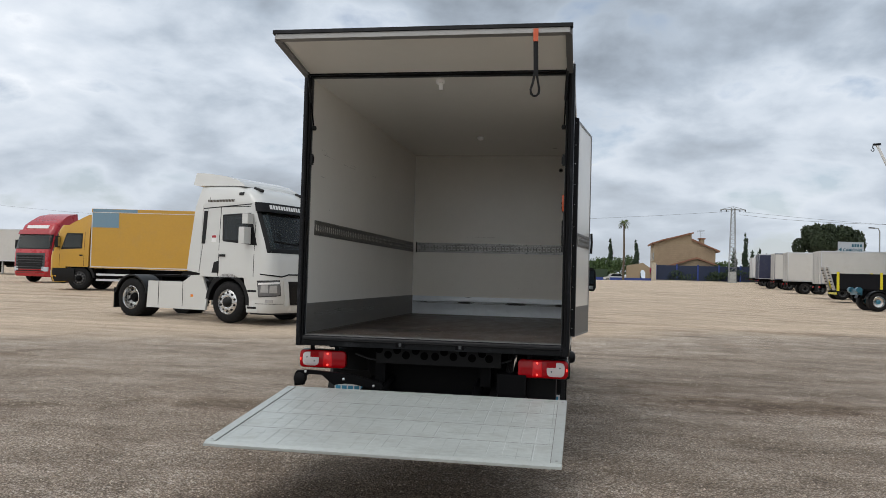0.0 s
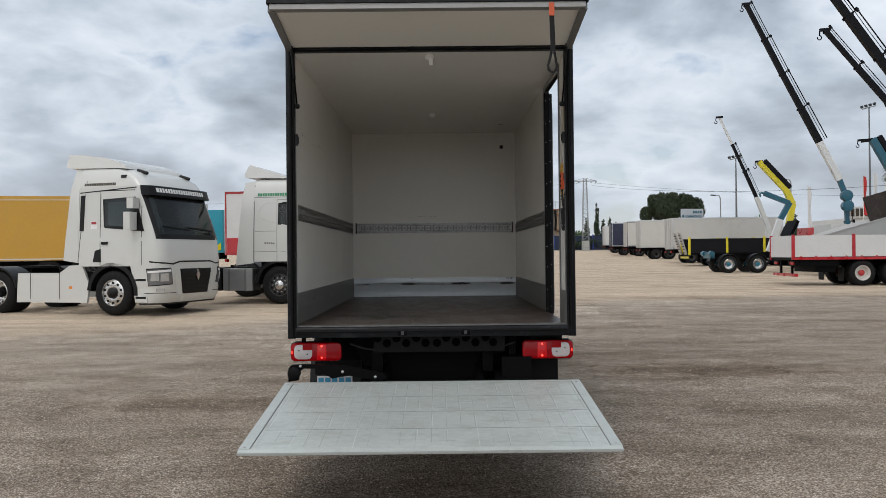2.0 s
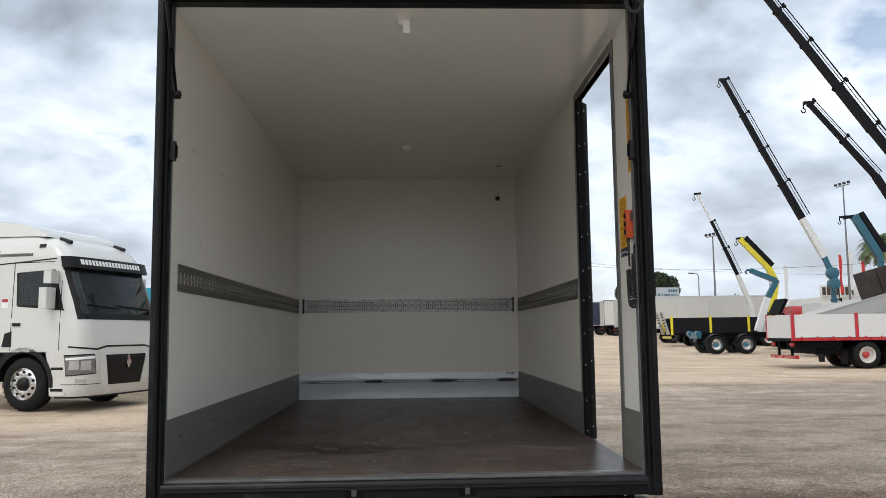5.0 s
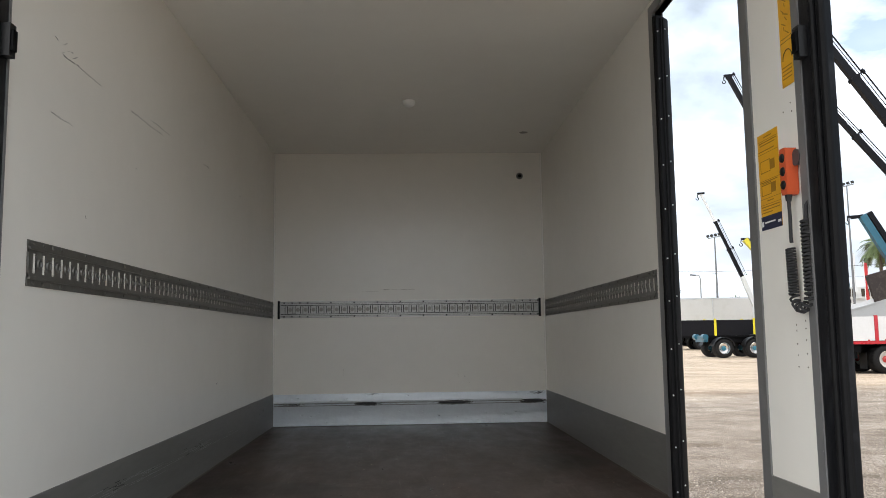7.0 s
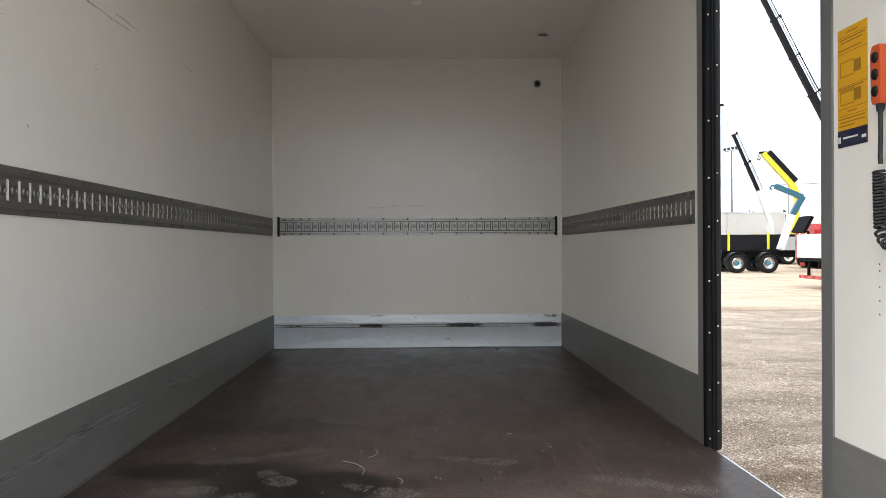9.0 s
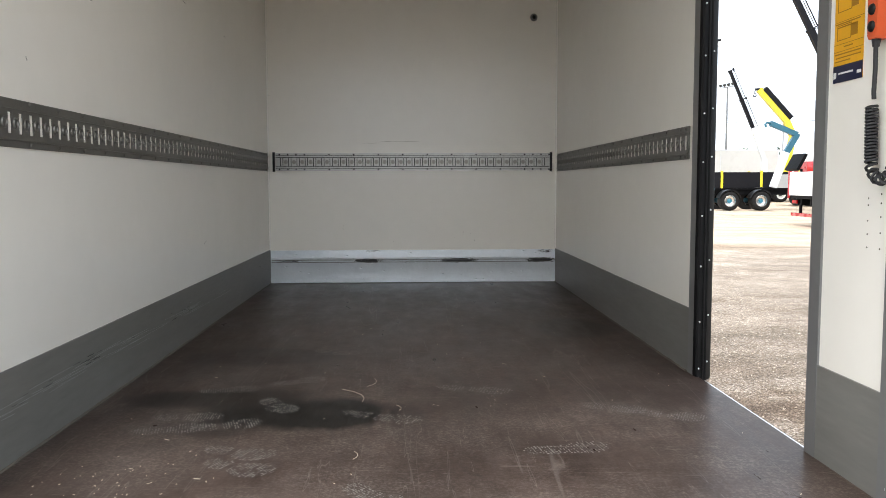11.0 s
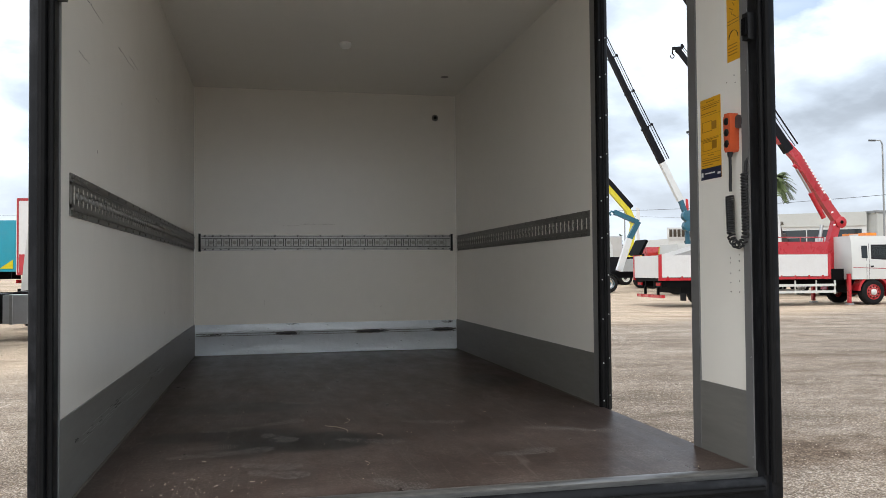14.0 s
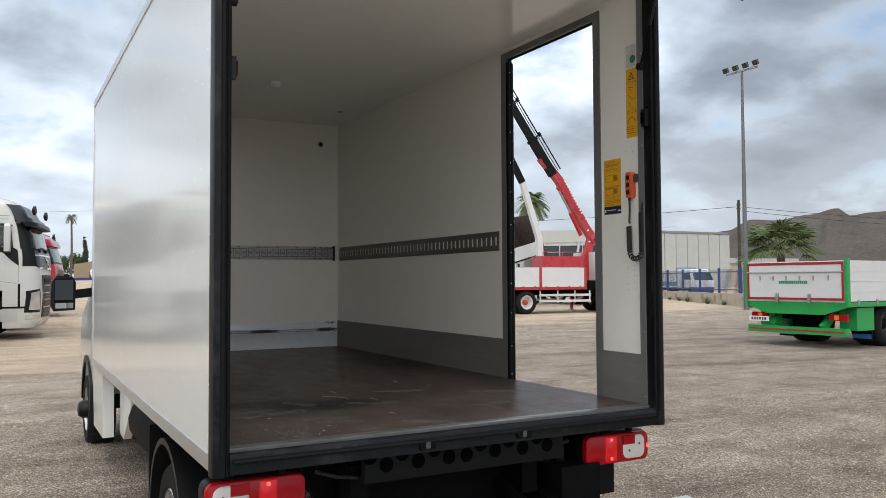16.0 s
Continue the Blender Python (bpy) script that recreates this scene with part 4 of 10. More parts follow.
def van_flap():
    """The upper tailgate, swung up over the opening."""
    m = Matrix.Translation((0, 0.03, 3.000)) @ pose(0, 0, 0, -8.6)
    flap = new("tailgate_flap")
    flap.parent = van
    flap.matrix_basis = m
    flap["label"] = "raised upper tailgate of white panel with black seal"
    for name, d, material, bev in (
        ("flap_panel", (-1.0, 1.0, -0.64, -0.03, -0.012, 0.022), M["lining"], 0.0),
        ("flap_skin", (-1.035, 1.035, -0.665, -0.01, 0.022, 0.034), M["grp_white"], 0.0),
        ("front_edge", (-1.05, 1.05, -0.70, -0.665, 0.008, 0.034), M["black_frame"], 0.004),
        ("front_rail", (-1.03, 1.03, -0.690, -0.640, -0.030, 0.007), M["flap_rail"], 0.006),
        ("rear_rail", (-1.0, 1.0, -0.03, -0.012, -0.022, -0.012), M["black_frame"], 0.002),
    ):
        box_part(name, d, material, flap, "", bev)
    for s in (-1, 1):
        x0, x1 = sorted((s * 1.0, s * 1.045))
        box_part("side_rail", (x0, x1, -0.665, -0.01, -0.034, 0.022), M["jamb_grey"], flap, "", 0.004)
    # gas struts from the jambs up to the flap
    for s in (-1, 1):
        bm = B()
        tube(bm, [(s * 1.004, -0.030, 3.01), (s * 0.992, 0.036, 2.77)], 0.010, 10)
        st = part("gas_strut", bm, M["plastic_black"], van)
        bm = B()
        tube(bm, [(s * 0.992, 0.036, 2.77), (s * 0.985, 0.095, 2.585)], 0.0055, 8)
        part("piston_rod", bm, M["black_steel"], st)
        bm = B()
        lathe(bm, [(0.004, -0.018), (0.018, -0.012), (0.018, 0.012), (0.004, 0.018)], 10, (s * 0.982, 0.097, 2.580), "x")
        part("strut_mount", bm, M["plastic_black"], st)
    # pull strap
    bm = B()
    edge = [(0.0, 3.09), (0.001, 3.0), (0.004, 2.90), (0.006, 2.82), (0.005, 2.78)]
    for (a, z), (b2, z2) in zip(edge, edge[1:]):
        prism(bm, [(0.805 + a - 0.016, z), (0.805 + a + 0.016, z), (0.805 + b2 + 0.016, z2), (0.805 + b2 - 0.016, z2)], "y", -0.669, -0.665)
    strap = part("pull_strap", bm, M["strap_black"], van, "black pull strap with orange tag")
    bm = B()
    # the end hangs open in a drop-shaped loop
    outer = [(-0.011, 2.785), (-0.022, 2.73), (-0.034, 2.69), (-0.030, 2.658), (-0.010, 2.640), (0.014, 2.640), (0.034, 2.660), (0.038, 2.69), (0.030, 2.73), (0.021, 2.785)]
    inner = [(0.004, 2.775), (-0.006, 2.73), (-0.020, 2.69), (-0.017, 2.668), (-0.006, 2.653), (0.010, 2.653), (0.020, 2.668), (0.023, 2.69), (0.016, 2.73), (0.006, 2.775)]
    for p, q, p2, q2 in zip(outer, outer[1:], inner, inner[1:]):
        prism(bm, [(0.805 + u, z) for u, z in (p, q, q2, p2)], "y", -0.670, -0.664)
    part("webbing_loop", bm, M["strap_black"], strap)
    bm = B()
    boxm(bm, pose(0.805, -0.671, 3.055), 0.034, 0.004, 0.085)
    part("orange_tag", bm, M["orange"], strap)


def rounded_plate(bm, x0, x1, z0, z1, r, y0, y1):
    """A plate with rounded corners in the x-z plane and a softened front edge."""
    def ring(inset, y):
        pts = []
        for cx, cz, a0 in ((x1 - r, z1 - r, 0), (x0 + r, z1 - r, 90), (x0 + r, z0 + r, 180), (x1 - r, z0 + r, 270)):
            for k in range(5):
                a = radians(a0 + 22.5 * k)
                pts.append(bm.verts.new((cx + (r - inset) * math.cos(a), y, cz + (r - inset) * math.sin(a))))
        return pts
    rings = [ring(0.008, y0), ring(0.002, y0 + 0.004), ring(0.0, y0 + 0.012), ring(0.0, y1)]
    n = len(rings[0])
    for a, b in zip(rings, rings[1:]):
        for j in range(n):
            bm.faces.new((a[j], a[(j + 1) % n], b[(j + 1) % n], b[j]))
    bm.faces.new(rings[0][::-1]), bm.faces.new(rings[-1])


def van_tail_lamp(s):
    x0, x1 = (-1.066, -0.684) if s < 0 else (0.678, 1.060)
    y0, y1, z0, z1 = 0.155, 0.24, 0.676, 0.824
    bm = B()
    rounded_plate(bm, x0, x1, z0, z1, 0.036, y0 + 0.02, y1)
    lamp = part("tail_lamp", bm, M["plastic_black"], van, "lit rectangular red tail lamp")
    inner = 1 if s < 0 else -1
    ox = x0 if s < 0 else x1  # outer end

    def span(a, b2):
        return sorted((ox + inner * a, ox + inner * b2))
    bm = B()
    rounded_plate(bm, *span(0.005, 0.385), z0 + 0.005, z1 - 0.005, 0.034, y0, y0 + 0.03)
    part("red_lens", bm, M["lamp_red"], lamp)
    bm = B()
    rounded_plate(bm, *span(0.030, 0.168), z0 + 0.018, z1 - 0.018, 0.036, y0 - 0.004, y0 + 0.010)
    part("clear_lens", bm, M["lamp_clear"], lamp)
    bm = B()
    box(bm, *span(0.096, 0.166), y0 - 0.0062, y0 + 0.004, z0 + 0.088, z1 - 0.019)
    part("reflex_lens", bm, M["lamp_red"], lamp)
    for a, z in ((0.068, z0 + 0.086), (0.130, z0 + 0.058)):
        bm = B()
        lathe(bm, [(0.006, -0.001), (0.006, -0.0055), (0.003, -0.0055)], 12, (ox + inner * a, y0, z), "y")
        part("bulb", bm, M["plastic_grey"], lamp)
    bm = B()
    rounded_plate(bm, *span(0.200, 0.275), z0 + 0.012, z1 - 0.012, 0.012, y0 - 0.0035, y0 + 0.010)
    part("stop_lens", bm, M["lamp_half"], lamp)
    for z in (z0 + 0.030, z1 - 0.030):
        bm = B()
        lathe(bm, [(0.008, 0.0), (0.008, -0.0050), (0.002, -0.0065)], 12, (ox + inner * 0.238, y0, z), "y")
        part("lit_bulb", bm, M["lamp_on"], lamp)
    bm = B()
    box(bm, *span(0.012, 0.019), y0 - 0.002, y0 + 0.01, z0 + 0.062, z1 - 0.066)
    part("side_marker", bm, M["lamp_on"], lamp)
    bm = B()
    for a in (0.10, 0.30):
        boxm(bm, pose(ox + inner * a, 0.19, 0.85), 0.03, 0.02, 0.06)
    part("lamp_bracket", bm, M["black_steel"], lamp)


def van_underside():
    # crossbeam with round holes
    bm = B()
    box(bm, -0.435, 0.545, 0.16, 0.20, 0.752, 0.862)
    box(bm, -0.435, 0.545, 0.165, 0.26, 0.740, 0.752)
    cb = part("cross_beam", bm, M["beam_grey"], van, "black steel cross beam with round holes", bevel=0.003)
    for x, z in ((-0.34, 0.808), (-0.196, 0.808), (-0.051, 0.808), (0.035, 0.808), (0.178, 0.812), (0.323, 0.808), (0.455, 0.808), (-0.412, 0.852), (-0.268, 0.852), (-0.12, 0.852), (0.105, 0.852), (0.251, 0.852), (0.40, 0.852)):
        bm = B()
        lathe(bm, [(0.031, 0.0), (0.030, -0.001), (0.002, -0.001)], 18, (x, 0.1595, min(z, 0.828)) if z < 0.84 else (x, 0.1595, 0.846), "y")
        for v in bm.verts:
            v.co.z = min(v.co.z, 0.861)
        part("beam_hole", bm, M["hole_black"], cb)
    # chassis rails, side struts, lift gear
    for x in (-0.42, 0.42):
        box_part("chassis_rail", (x - 0.04, x + 0.04, 0.25, 5.6, 0.58, 0.80), M["black_steel"], van, "", 0.006)
    for y in (0.7, 1.7, 2.7, 3.7):
        box_part("cross_member", (-0.98, 0.98, y - 0.03, y + 0.03, 0.80, 0.90), M["black_steel"], van)
    bm = B()
    prism(bm, [(-0.62, 0.86), (0.62, 0.86), (0.62, 0.80), (0.46, 0.42), (-0.46, 0.42), (-0.62, 0.80)], "y", 0.42, 0.47)
    part("lift_gear_box", bm, M["black_steel"], van)
    for s in (-1, 1):
        bm = B()
        beam(bm, (s * 0.50, 0.40, 0.56), (s * 0.50, -0.05, 0.47), 0.06, 0.09)
        arm = part("lift_arm", bm, M["black_steel"], van, bevel=0.006)
        bm = B()
        tube(bm, [(s * 0.36, 0.42, 0.60), (s * 0.36, 0.06, 0.50)], 0.032, 12)
        part("hydraulic_ram", bm, M["black_steel"], van)
        bm = B()
        tube(bm, [(s * 0.36, 0.07, 0.502), (s * 0.36, -0.04, 0.47)], 0.016, 10)
        part("ram_rod", bm, M["steel"], van)
        bm = B()
        box(bm, s * 0.50 - 0.06, s * 0.50 + 0.06, -0.085, -0.02, 0.42, 0.50)
        part("pivot_block", bm, M["black_steel"], arm, bevel=0.006)
    # lever arm on the left, tube on the right, plates
    bm = B()
    prism(bm, [(-1.04, 0.665), (-0.95, 0.672), (-0.62, 0.655), (-0.36, 0.60), (-0.34, 0.56), (-0.40, 0.545), (-0.62, 0.585), (-0.74, 0.565), (-0.79, 0.60), (-0.84, 0.640), (-0.95, 0.640), (-0.985, 0.61), (-0.985, 0.555), (-1.06, 0.545), (-1.06, 0.64)], "y", 0.05, 0.09)
    lev = part("support_arm", bm, M["black_steel"], van, "black forged lift support arm", bevel=0.006)
    bm = B()
    lathe(bm, [(0.036, -0.012), (0.046, -0.006), (0.046, 0.05), (0.03, 0.05)], 18, (-1.02, 0.05, 0.605), "y")
    part("roller", bm, M["rubber"], lev)
    for x, z in ((-0.66, 0.615), (-0.42, 0.575), (-0.97, 0.66)):
        bm = B()
        lathe(bm, [(0.010, 0.0), (0.010, -0.01), (0.003, -0.013)], 8, (x, 0.05, z), "y")
        part("bolt", bm, M["alu"], lev)
    box_part("control_box", (0.52, 0.74, 0.14, 0.34, 0.47, 0.70), M["black_steel"], van, "black lift power pack", 0.012)
    bm = B()
    box(bm, 0.74, 0.96, 0.30, 0.55, 0.50, 0.84)
    part("wrapped_bracket", bm, M["rubber"], van, bevel=0.03)
    for k in range(4):
        bm = B()
        tube(bm, [(0.60 + 0.012 * k, 0.30, 0.84), (0.585 + 0.012 * k, 0.26, 0.72 - 0.01 * k), (0.60 + 0.02 * k, 0.30, 0.56)], 0.007, 6)
        part("hydraulic_hose", bm, M["rubber"], van)
    # stray wiring loops between the lamps
    bm = B()
    for s in (-1, 1):
        pts = [(s * (0.62 - 0.1 * k), 0.22 + 0.02 * math.sin(k), 0.80 - 0.05 * math.sin(k * 0.8)) for k in range(9)]
        tube(bm, pts, 0.008, 6)
    part("wiring_loom", bm, M["cable"], van)
    # mud flaps with a printed panel
    for x0, x1 in ((-0.98, -0.60), (0.62, 0.99)):
        bm = B()
        box(bm, x0, x1, 0.80, 0.81, 0.22, 0.60)
        fl = part("mud_flap", bm, M["rubber"], van, "black mud flap with light blue print")
        px = -0.96 if x0 < 0 else 0.69
        bm = B()
        box(bm, px, px + 0.29, 0.788, 0.7995, 0.29, 0.475)
        pan = part("printed_panel", bm, M["ink_white"], fl)
        bm = B()
        for k in range(5):
            box(bm, px + 0.010 + k * 0.056, px + 0.054 + k * 0.056, 0.785, 0.7885, 0.34, 0.462)
        part("print_bar", bm, M["ink_sky"], pan)
    # number plate stays plain
    bm = B()
    tube(bm, [(-0.50, 0.30, 0.46), (0.50, 0.30, 0.46)], 0.05, 12)
    part("underrun_bar", bm, M["black_steel"], van)


def van_platform():
    """Tail lift platform, lowered and sloping to the rear."""
    m = Matrix.Translation((0, -0.09, 0.556)) @ pose(0, 0, 0, 6.2)
    pf = new("lift_platform")
    pf.parent = van
    pf.matrix_basis = m
    pf["label"] = "scuffed ribbed aluminium tail lift platform"
    W, D = 1.055, 1.408
    n = 4
    for k in range(n):  # hollow planks across
        bm = B()
        a, b2 = -D + 0.035 + (D - 0.07) * k / n, -D + 0.035 + (D - 0.07) * (k + 1) / n
        prism(bm, [(a + 0.0008, 0.0), (b2 - 0.0008, 0.0), (b2, -0.0008), (b2, -0.035), (a, -0.035), (a, -0.0008)], "x", -W + 0.06, W - 0.06)
        part("deck_plank", bm, M["deck"], pf)
    for k in range(1, n):
        y = -D + 0.035 + (D - 0.07) * k / n
        box_part("plank_joint", (-W + 0.06, W - 0.06, y - 0.0018, y + 0.0018, -0.003, 0.0006), M["kick_grey"], pf)
    for s in (-1, 1):
        box_part("edge_joint", (*sorted((s * (W - 0.064), s * (W - 0.060))), -D + 0.03, 0.0, -0.003, 0.0006), M["kick_grey"], pf)
    for s in (-1, 1):
        x0, x1 = sorted((s * (W - 0.06), s * W))
        bm = B()
        prism(bm, [(0.0, 0.006), (-D + 0.036, 0.006), (-D + 0.036, -0.030), (0.0, -0.045)], "x", x0, x1)
        sd = part("side_profile", bm, M["deck_edge"], pf, bevel=0.003)
        for y in (-0.06, -D + 0.06):
            bm = B()
            lathe(bm, [(0.008, 0.006), (0.007, 0.010), (0.001, 0.011)], 8, ((x0 + x1) / 2, y, 0), "z")
            part("rivet", bm, M["steel"], sd)
    bm = B()
    prism(bm, [(-D, -0.006), (-D + 0.035, 0.003), (-D + 0.035, -0.030), (-D, -0.020)], "x", -W, W)
    part("front_lip", bm, M["deck_edge"], pf)
    bm = B()
    prism(bm, [(-0.035, 0.002), (0.005, 0.004), (0.01, -0.05), (-0.035, -0.05)], "x", -W + 0.06, W - 0.06)
    part("hinge_edge", bm, M["deck_edge"], pf)
    # faint cross lines pressed in the deck, in three bands; some pale, some rubbed dark
    rnd = random.Random(17)
    for y0, y1, keep in ((-0.35, -0.045, 0.97), (-0.68, -0.375, 0.92), (-1.01, -0.705, 0.85), (-1.36, -1.04, 0.55)):
        for name, mt, shift in (("cross_mark", "mark", 0.0), ("pale_cross_mark", "mark_light", 0.006)):
            bm = B()
            for k in range(23):
                if rnd.random() > keep * (1.0 if mt == "mark" else 0.6):
                    continue
                x = -0.97 + 0.0882 * k + shift + rnd.uniform(-0.002, 0.002)
                a = y0 + rnd.random() ** 3 * 0.4 * (y1 - y0)
                b2 = y1 - rnd.random() ** 3 * 0.4 * (y1 - y0)
                box(bm, x, x + rnd.uniform(0.0015, 0.0042), a, b2, 0.0002, 0.0008 if mt == "mark" else 0.0011)
            part(name, bm, M[mt], pf)["kind"] = "stuff"
    # long drag scratches
    bm = B()
    for k in range(30):
        x, y = random.uniform(-0.9, 0.9), random.uniform(-1.34, -0.1)
        ln, a = random.uniform(0.03, 0.22), random.gauss(0, 0.5)
        beam(bm, (x, y, 0.0006), (x + ln * math.cos(a), y + ln * math.sin(a) * 0.3, 0.0006), random.uniform(0.0008, 0.003), 0.0006)
    part("drag_scratch", bm, M["mark"], pf)["kind"] = "stuff"
    for x in (-0.28, 0.30):
        bm = B()
        box(bm, x - 0.11, x + 0.11, 0.005, 0.04, -0.05, -0.005)
        part("hinge_block", bm, M["black_steel"], pf, bevel=0.004)


def van_side_door():
    # grey jamb round the doorway, with the folded-back door and its black seal
    bm = B()
    O = HW + 0.03
    box(bm, HW - 0.012, O + 0.004, DY1, DY1 + 0.055, FZ, DZ + 0.04)
    box(bm, HW - 0.012, O + 0.004, DY0 - 0.052, DY0, FZ, DZ + 0.04)
    box(bm, HW - 0.012, O + 0.004, DY0, DY1, DZ, DZ + 0.04)
    part("door_jamb", bm, M["jamb_grey"], van, "grey aluminium side door jamb")
    box_part("door_threshold", (HW + 0.0005, O + 0.003, DY0, DY1 - 0.03, 0.880, 0.917), M["alu_sill"], van)
    leaf = new("side_door")
    leaf.parent = van
    leaf.matrix_basis = Matrix.Translation((1.057, DY1 + 0.055, 0)) @ pose(0, 0, 0, 0, 0, -8.5)
    leaf["label"] = "white side door folded back against the body"
    W = 0.80
    box_part("door_panel", (0.012, 0.026, 0.03, W, 0.93, 2.86), M["lining"], leaf)
    bm = B()
    for d in ((0.0, 0.030, 0.0, 0.03, 0.92, 2.88), (0.0, 0.030, W, W + 0.03, 0.92, 2.88), (0.0, 0.030, 0.03, W, 2.86, 2.88), (0.0, 0.030, 0.03, W, 0.92, 0.93)):
        box(bm, *d)
    part("door_frame", bm, M["jamb_grey"], leaf)
    box_part("door_kick_board", (0.026, 0.030, 0.035, W - 0.005, 0.935, 1.19), M["kick_grey"], leaf)
    lashing_rail(leaf, W - 0.08, Matrix.Translation((0.0265, 0.04, 1.80)) @ pose(0, 0, 0, 0, 0, 90))
    bm = B()
    tube(bm, [(0.046, W + 0.01, 1.9), (0.051, W + 0.01, 1.8), (0.046, W + 0.01, 1.7)], 0.012, 8)
    part("door_handle", bm, M["plastic_black"], leaf)
    # black riveted seal strip at the hinge
    bm = B()
    prism(bm, [(1.006, DY1 - 0.004), (1.009, DY1 - 0.022), (1.016, DY1 - 0.027), (1.048, DY1 - 0.010), (1.079, DY1 + 0.022), (1.086, DY1 + 0.036), (1.082, DY1 + 0.044), (1.055, DY1 + 0.040), (1.02, DY1 + 0.006)], "z", 0.932, 2.90)
    seal = part("hinge_seal", bm, M["rubber"], van, "black rubber hinge seal with bright rivets", bevel=0.003)
    z = 0.98
    k = 0
    while z < 2.88:
        for x, y in ((1.020, DY1 - 0.026), (1.060, DY1 + 0.001)):
            bm = B()
            lathe(bm, [(0.0036, 0.0), (0.003, -0.003), (0.001, -0.0042)], 8, (x, y, z + (0.02 if x > 1.03 else 0)), "y")
            part("rivet", bm, M["alu"], seal)
        z += (0.17, 0.20, 0.18, 0.19)[k % 4]
        k += 1
    bm = B()
    for x, y in ((1.036, DY1 - 0.018), (1.050, DY1 - 0.009)):
        tube(bm, [(x, y, 0.94), (x, y, 2.0), (x, y, 2.89)], 0.004, 6)
    part("seal_bead", bm, M["rubber"], seal)


def sticker(y0, y1, z0, z1, base, name, label):
    x = HW - 0.0065
    bm = B()
    box(bm, x - 0.0008, x, y0, y1, z0, z1)
    ob = part(name, bm, base, van, label)
    ob.location = (0, 0.012, 0.007)
    return ob, x - 0.0008


def bar(parent, x, y0, y1, z0, z1, material, name="print_bar"):
    bm = B()
    box(bm, x - 0.0006, x, y0, y1, z0, z1)
    part(name, bm, material, parent)


def van_stickers():
    # operating instructions: columns run from y1 (far) to y0 (near)
    s, x = sticker(0.2680, 0.3960, 1.8765, 2.1550, M["sticker"], "instruction_sticker", "yellow instruction sticker with dark footer")
    bar(s, x, 0.2680, 0.3960, 1.8760, 1.9158, M["ink_navy"])
    bar(s, x - 0.0006, 0.3812, 0.3930, 1.8865, 1.9011, M["ink_white"])
    bar(s, x - 0.0006, 0.3074, 0.3714, 1.8948, 1.8990, M["ink_white"])
    bar(s, x - 0.0006, 0.2729, 0.2906, 1.8886, 1.8959, M["ink_white"])
    for z, a, b2 in ((2.1419, 0.3074, 0.3566), (2.1273, 0.2778, 0.3862), (2.1199, 0.2877, 0.3812), (2.1032, 0.2926, 0.3911), (2.0121, 0.2827, 0.3911), (2.0037, 0.3025, 0.3812), (1.9566, 0.3123, 0.3517), (1.9409, 0.2778, 0.3911), (1.9325, 0.2778, 0.3862), (1.9242, 0.3222, 0.3911)):
        bar(s, x, a, b2, z, z + 0.0028, M["ink_brown"])
    for z in (2.1335, 2.0958, 2.0173, 1.9650, 1.9482):
        bar(s, x, 0.2690, 0.3950, z, z + 0.0012, M["ink_brown"])
    for z in (2.0404, 1.9744):
        for d in ((0.3222, 0.3832, z, z + 0.002), (0.3222, 0.3832, z + 0.034, z + 0.036), (0.3222, 0.3241, z, z + 0.036), (0.3812, 0.3832, z, z + 0.036), (0.2946, 0.3222, z + 0.004, z + 0.032)):
            bar(s, x, *d, M["ink_brown"])
    # warning strip with a triangle
    s, x = sticker(0.1440, 0.2210, 2.2460, 2.5900, M["sticker"], "warning_sticker", "tall yellow warning sticker with black triangle")
    bm = B()
    prism(bm, [(0.1611, 2.5348), (0.2060, 2.5348), (0.1836, 2.5744)], "x", x - 0.0006, x)
    tri = part("warning_triangle", bm, M["ink"], s)
    bm = B()
    prism(bm, [(0.1686, 2.5389), (0.1985, 2.5389), (0.1836, 2.5650)], "x", x - 0.0012, x - 0.0006)
    part("triangle_field", bm, M["sticker"], tri)
    bar(tri, x - 0.0012, 0.1820, 0.1852, 2.5420, 2.5556, M["ink"])
    for z in (2.5222, 2.3784, 2.3680):
        bar(s, x, 0.1461, 0.2189, z, z + 0.0012, M["ink"])
    for k in range(9):
        z = 2.5014 - k * 0.013
        bm = B()
        beam(bm, (x - 0.0004, 0.2050 - 0.01 * (k % 3), z), (x - 0.0004, 0.1675 + 0.008 * (k % 4), z - 0.012), 0.0006, 0.003)
        part("print_bar", bm, M["ink_brown"], s)
    bm = B()
    pts = [(x - 0.0008, 0.1825 + 0.026 * math.cos(a), 2.3190 + 0.026 * math.sin(a)) for a in [math.pi * i / 8 for i in range(9)]]
    tube(bm, pts, 0.0012, 4)
    part("print_arc", bm, M["ink"], s)
    for z in (2.2981, 2.2877, 2.2773, 2.2668):
        bar(s, x, 0.1622, 0.2157, z, z + 0.003, M["ink_brown"])
    # grey approval label
    s, x = sticker(0.1490, 0.2200, 2.5980, 2.7090, M["alu_white"], "approval_label", "small grey approval label with green disc")
    bm = B()
    lathe(bm, [(0.020, -0.0005), (0.020, 0.0)], 18, (x, 0.1713, 2.6350), "x")
    part("green_disc", bm, M["ink_green"], s)
    for z in (2.6927, 2.6818, 2.6709):
        bar(s, x, 0.1875, 0.2159, z, z + 0.004, M["ink_white"])
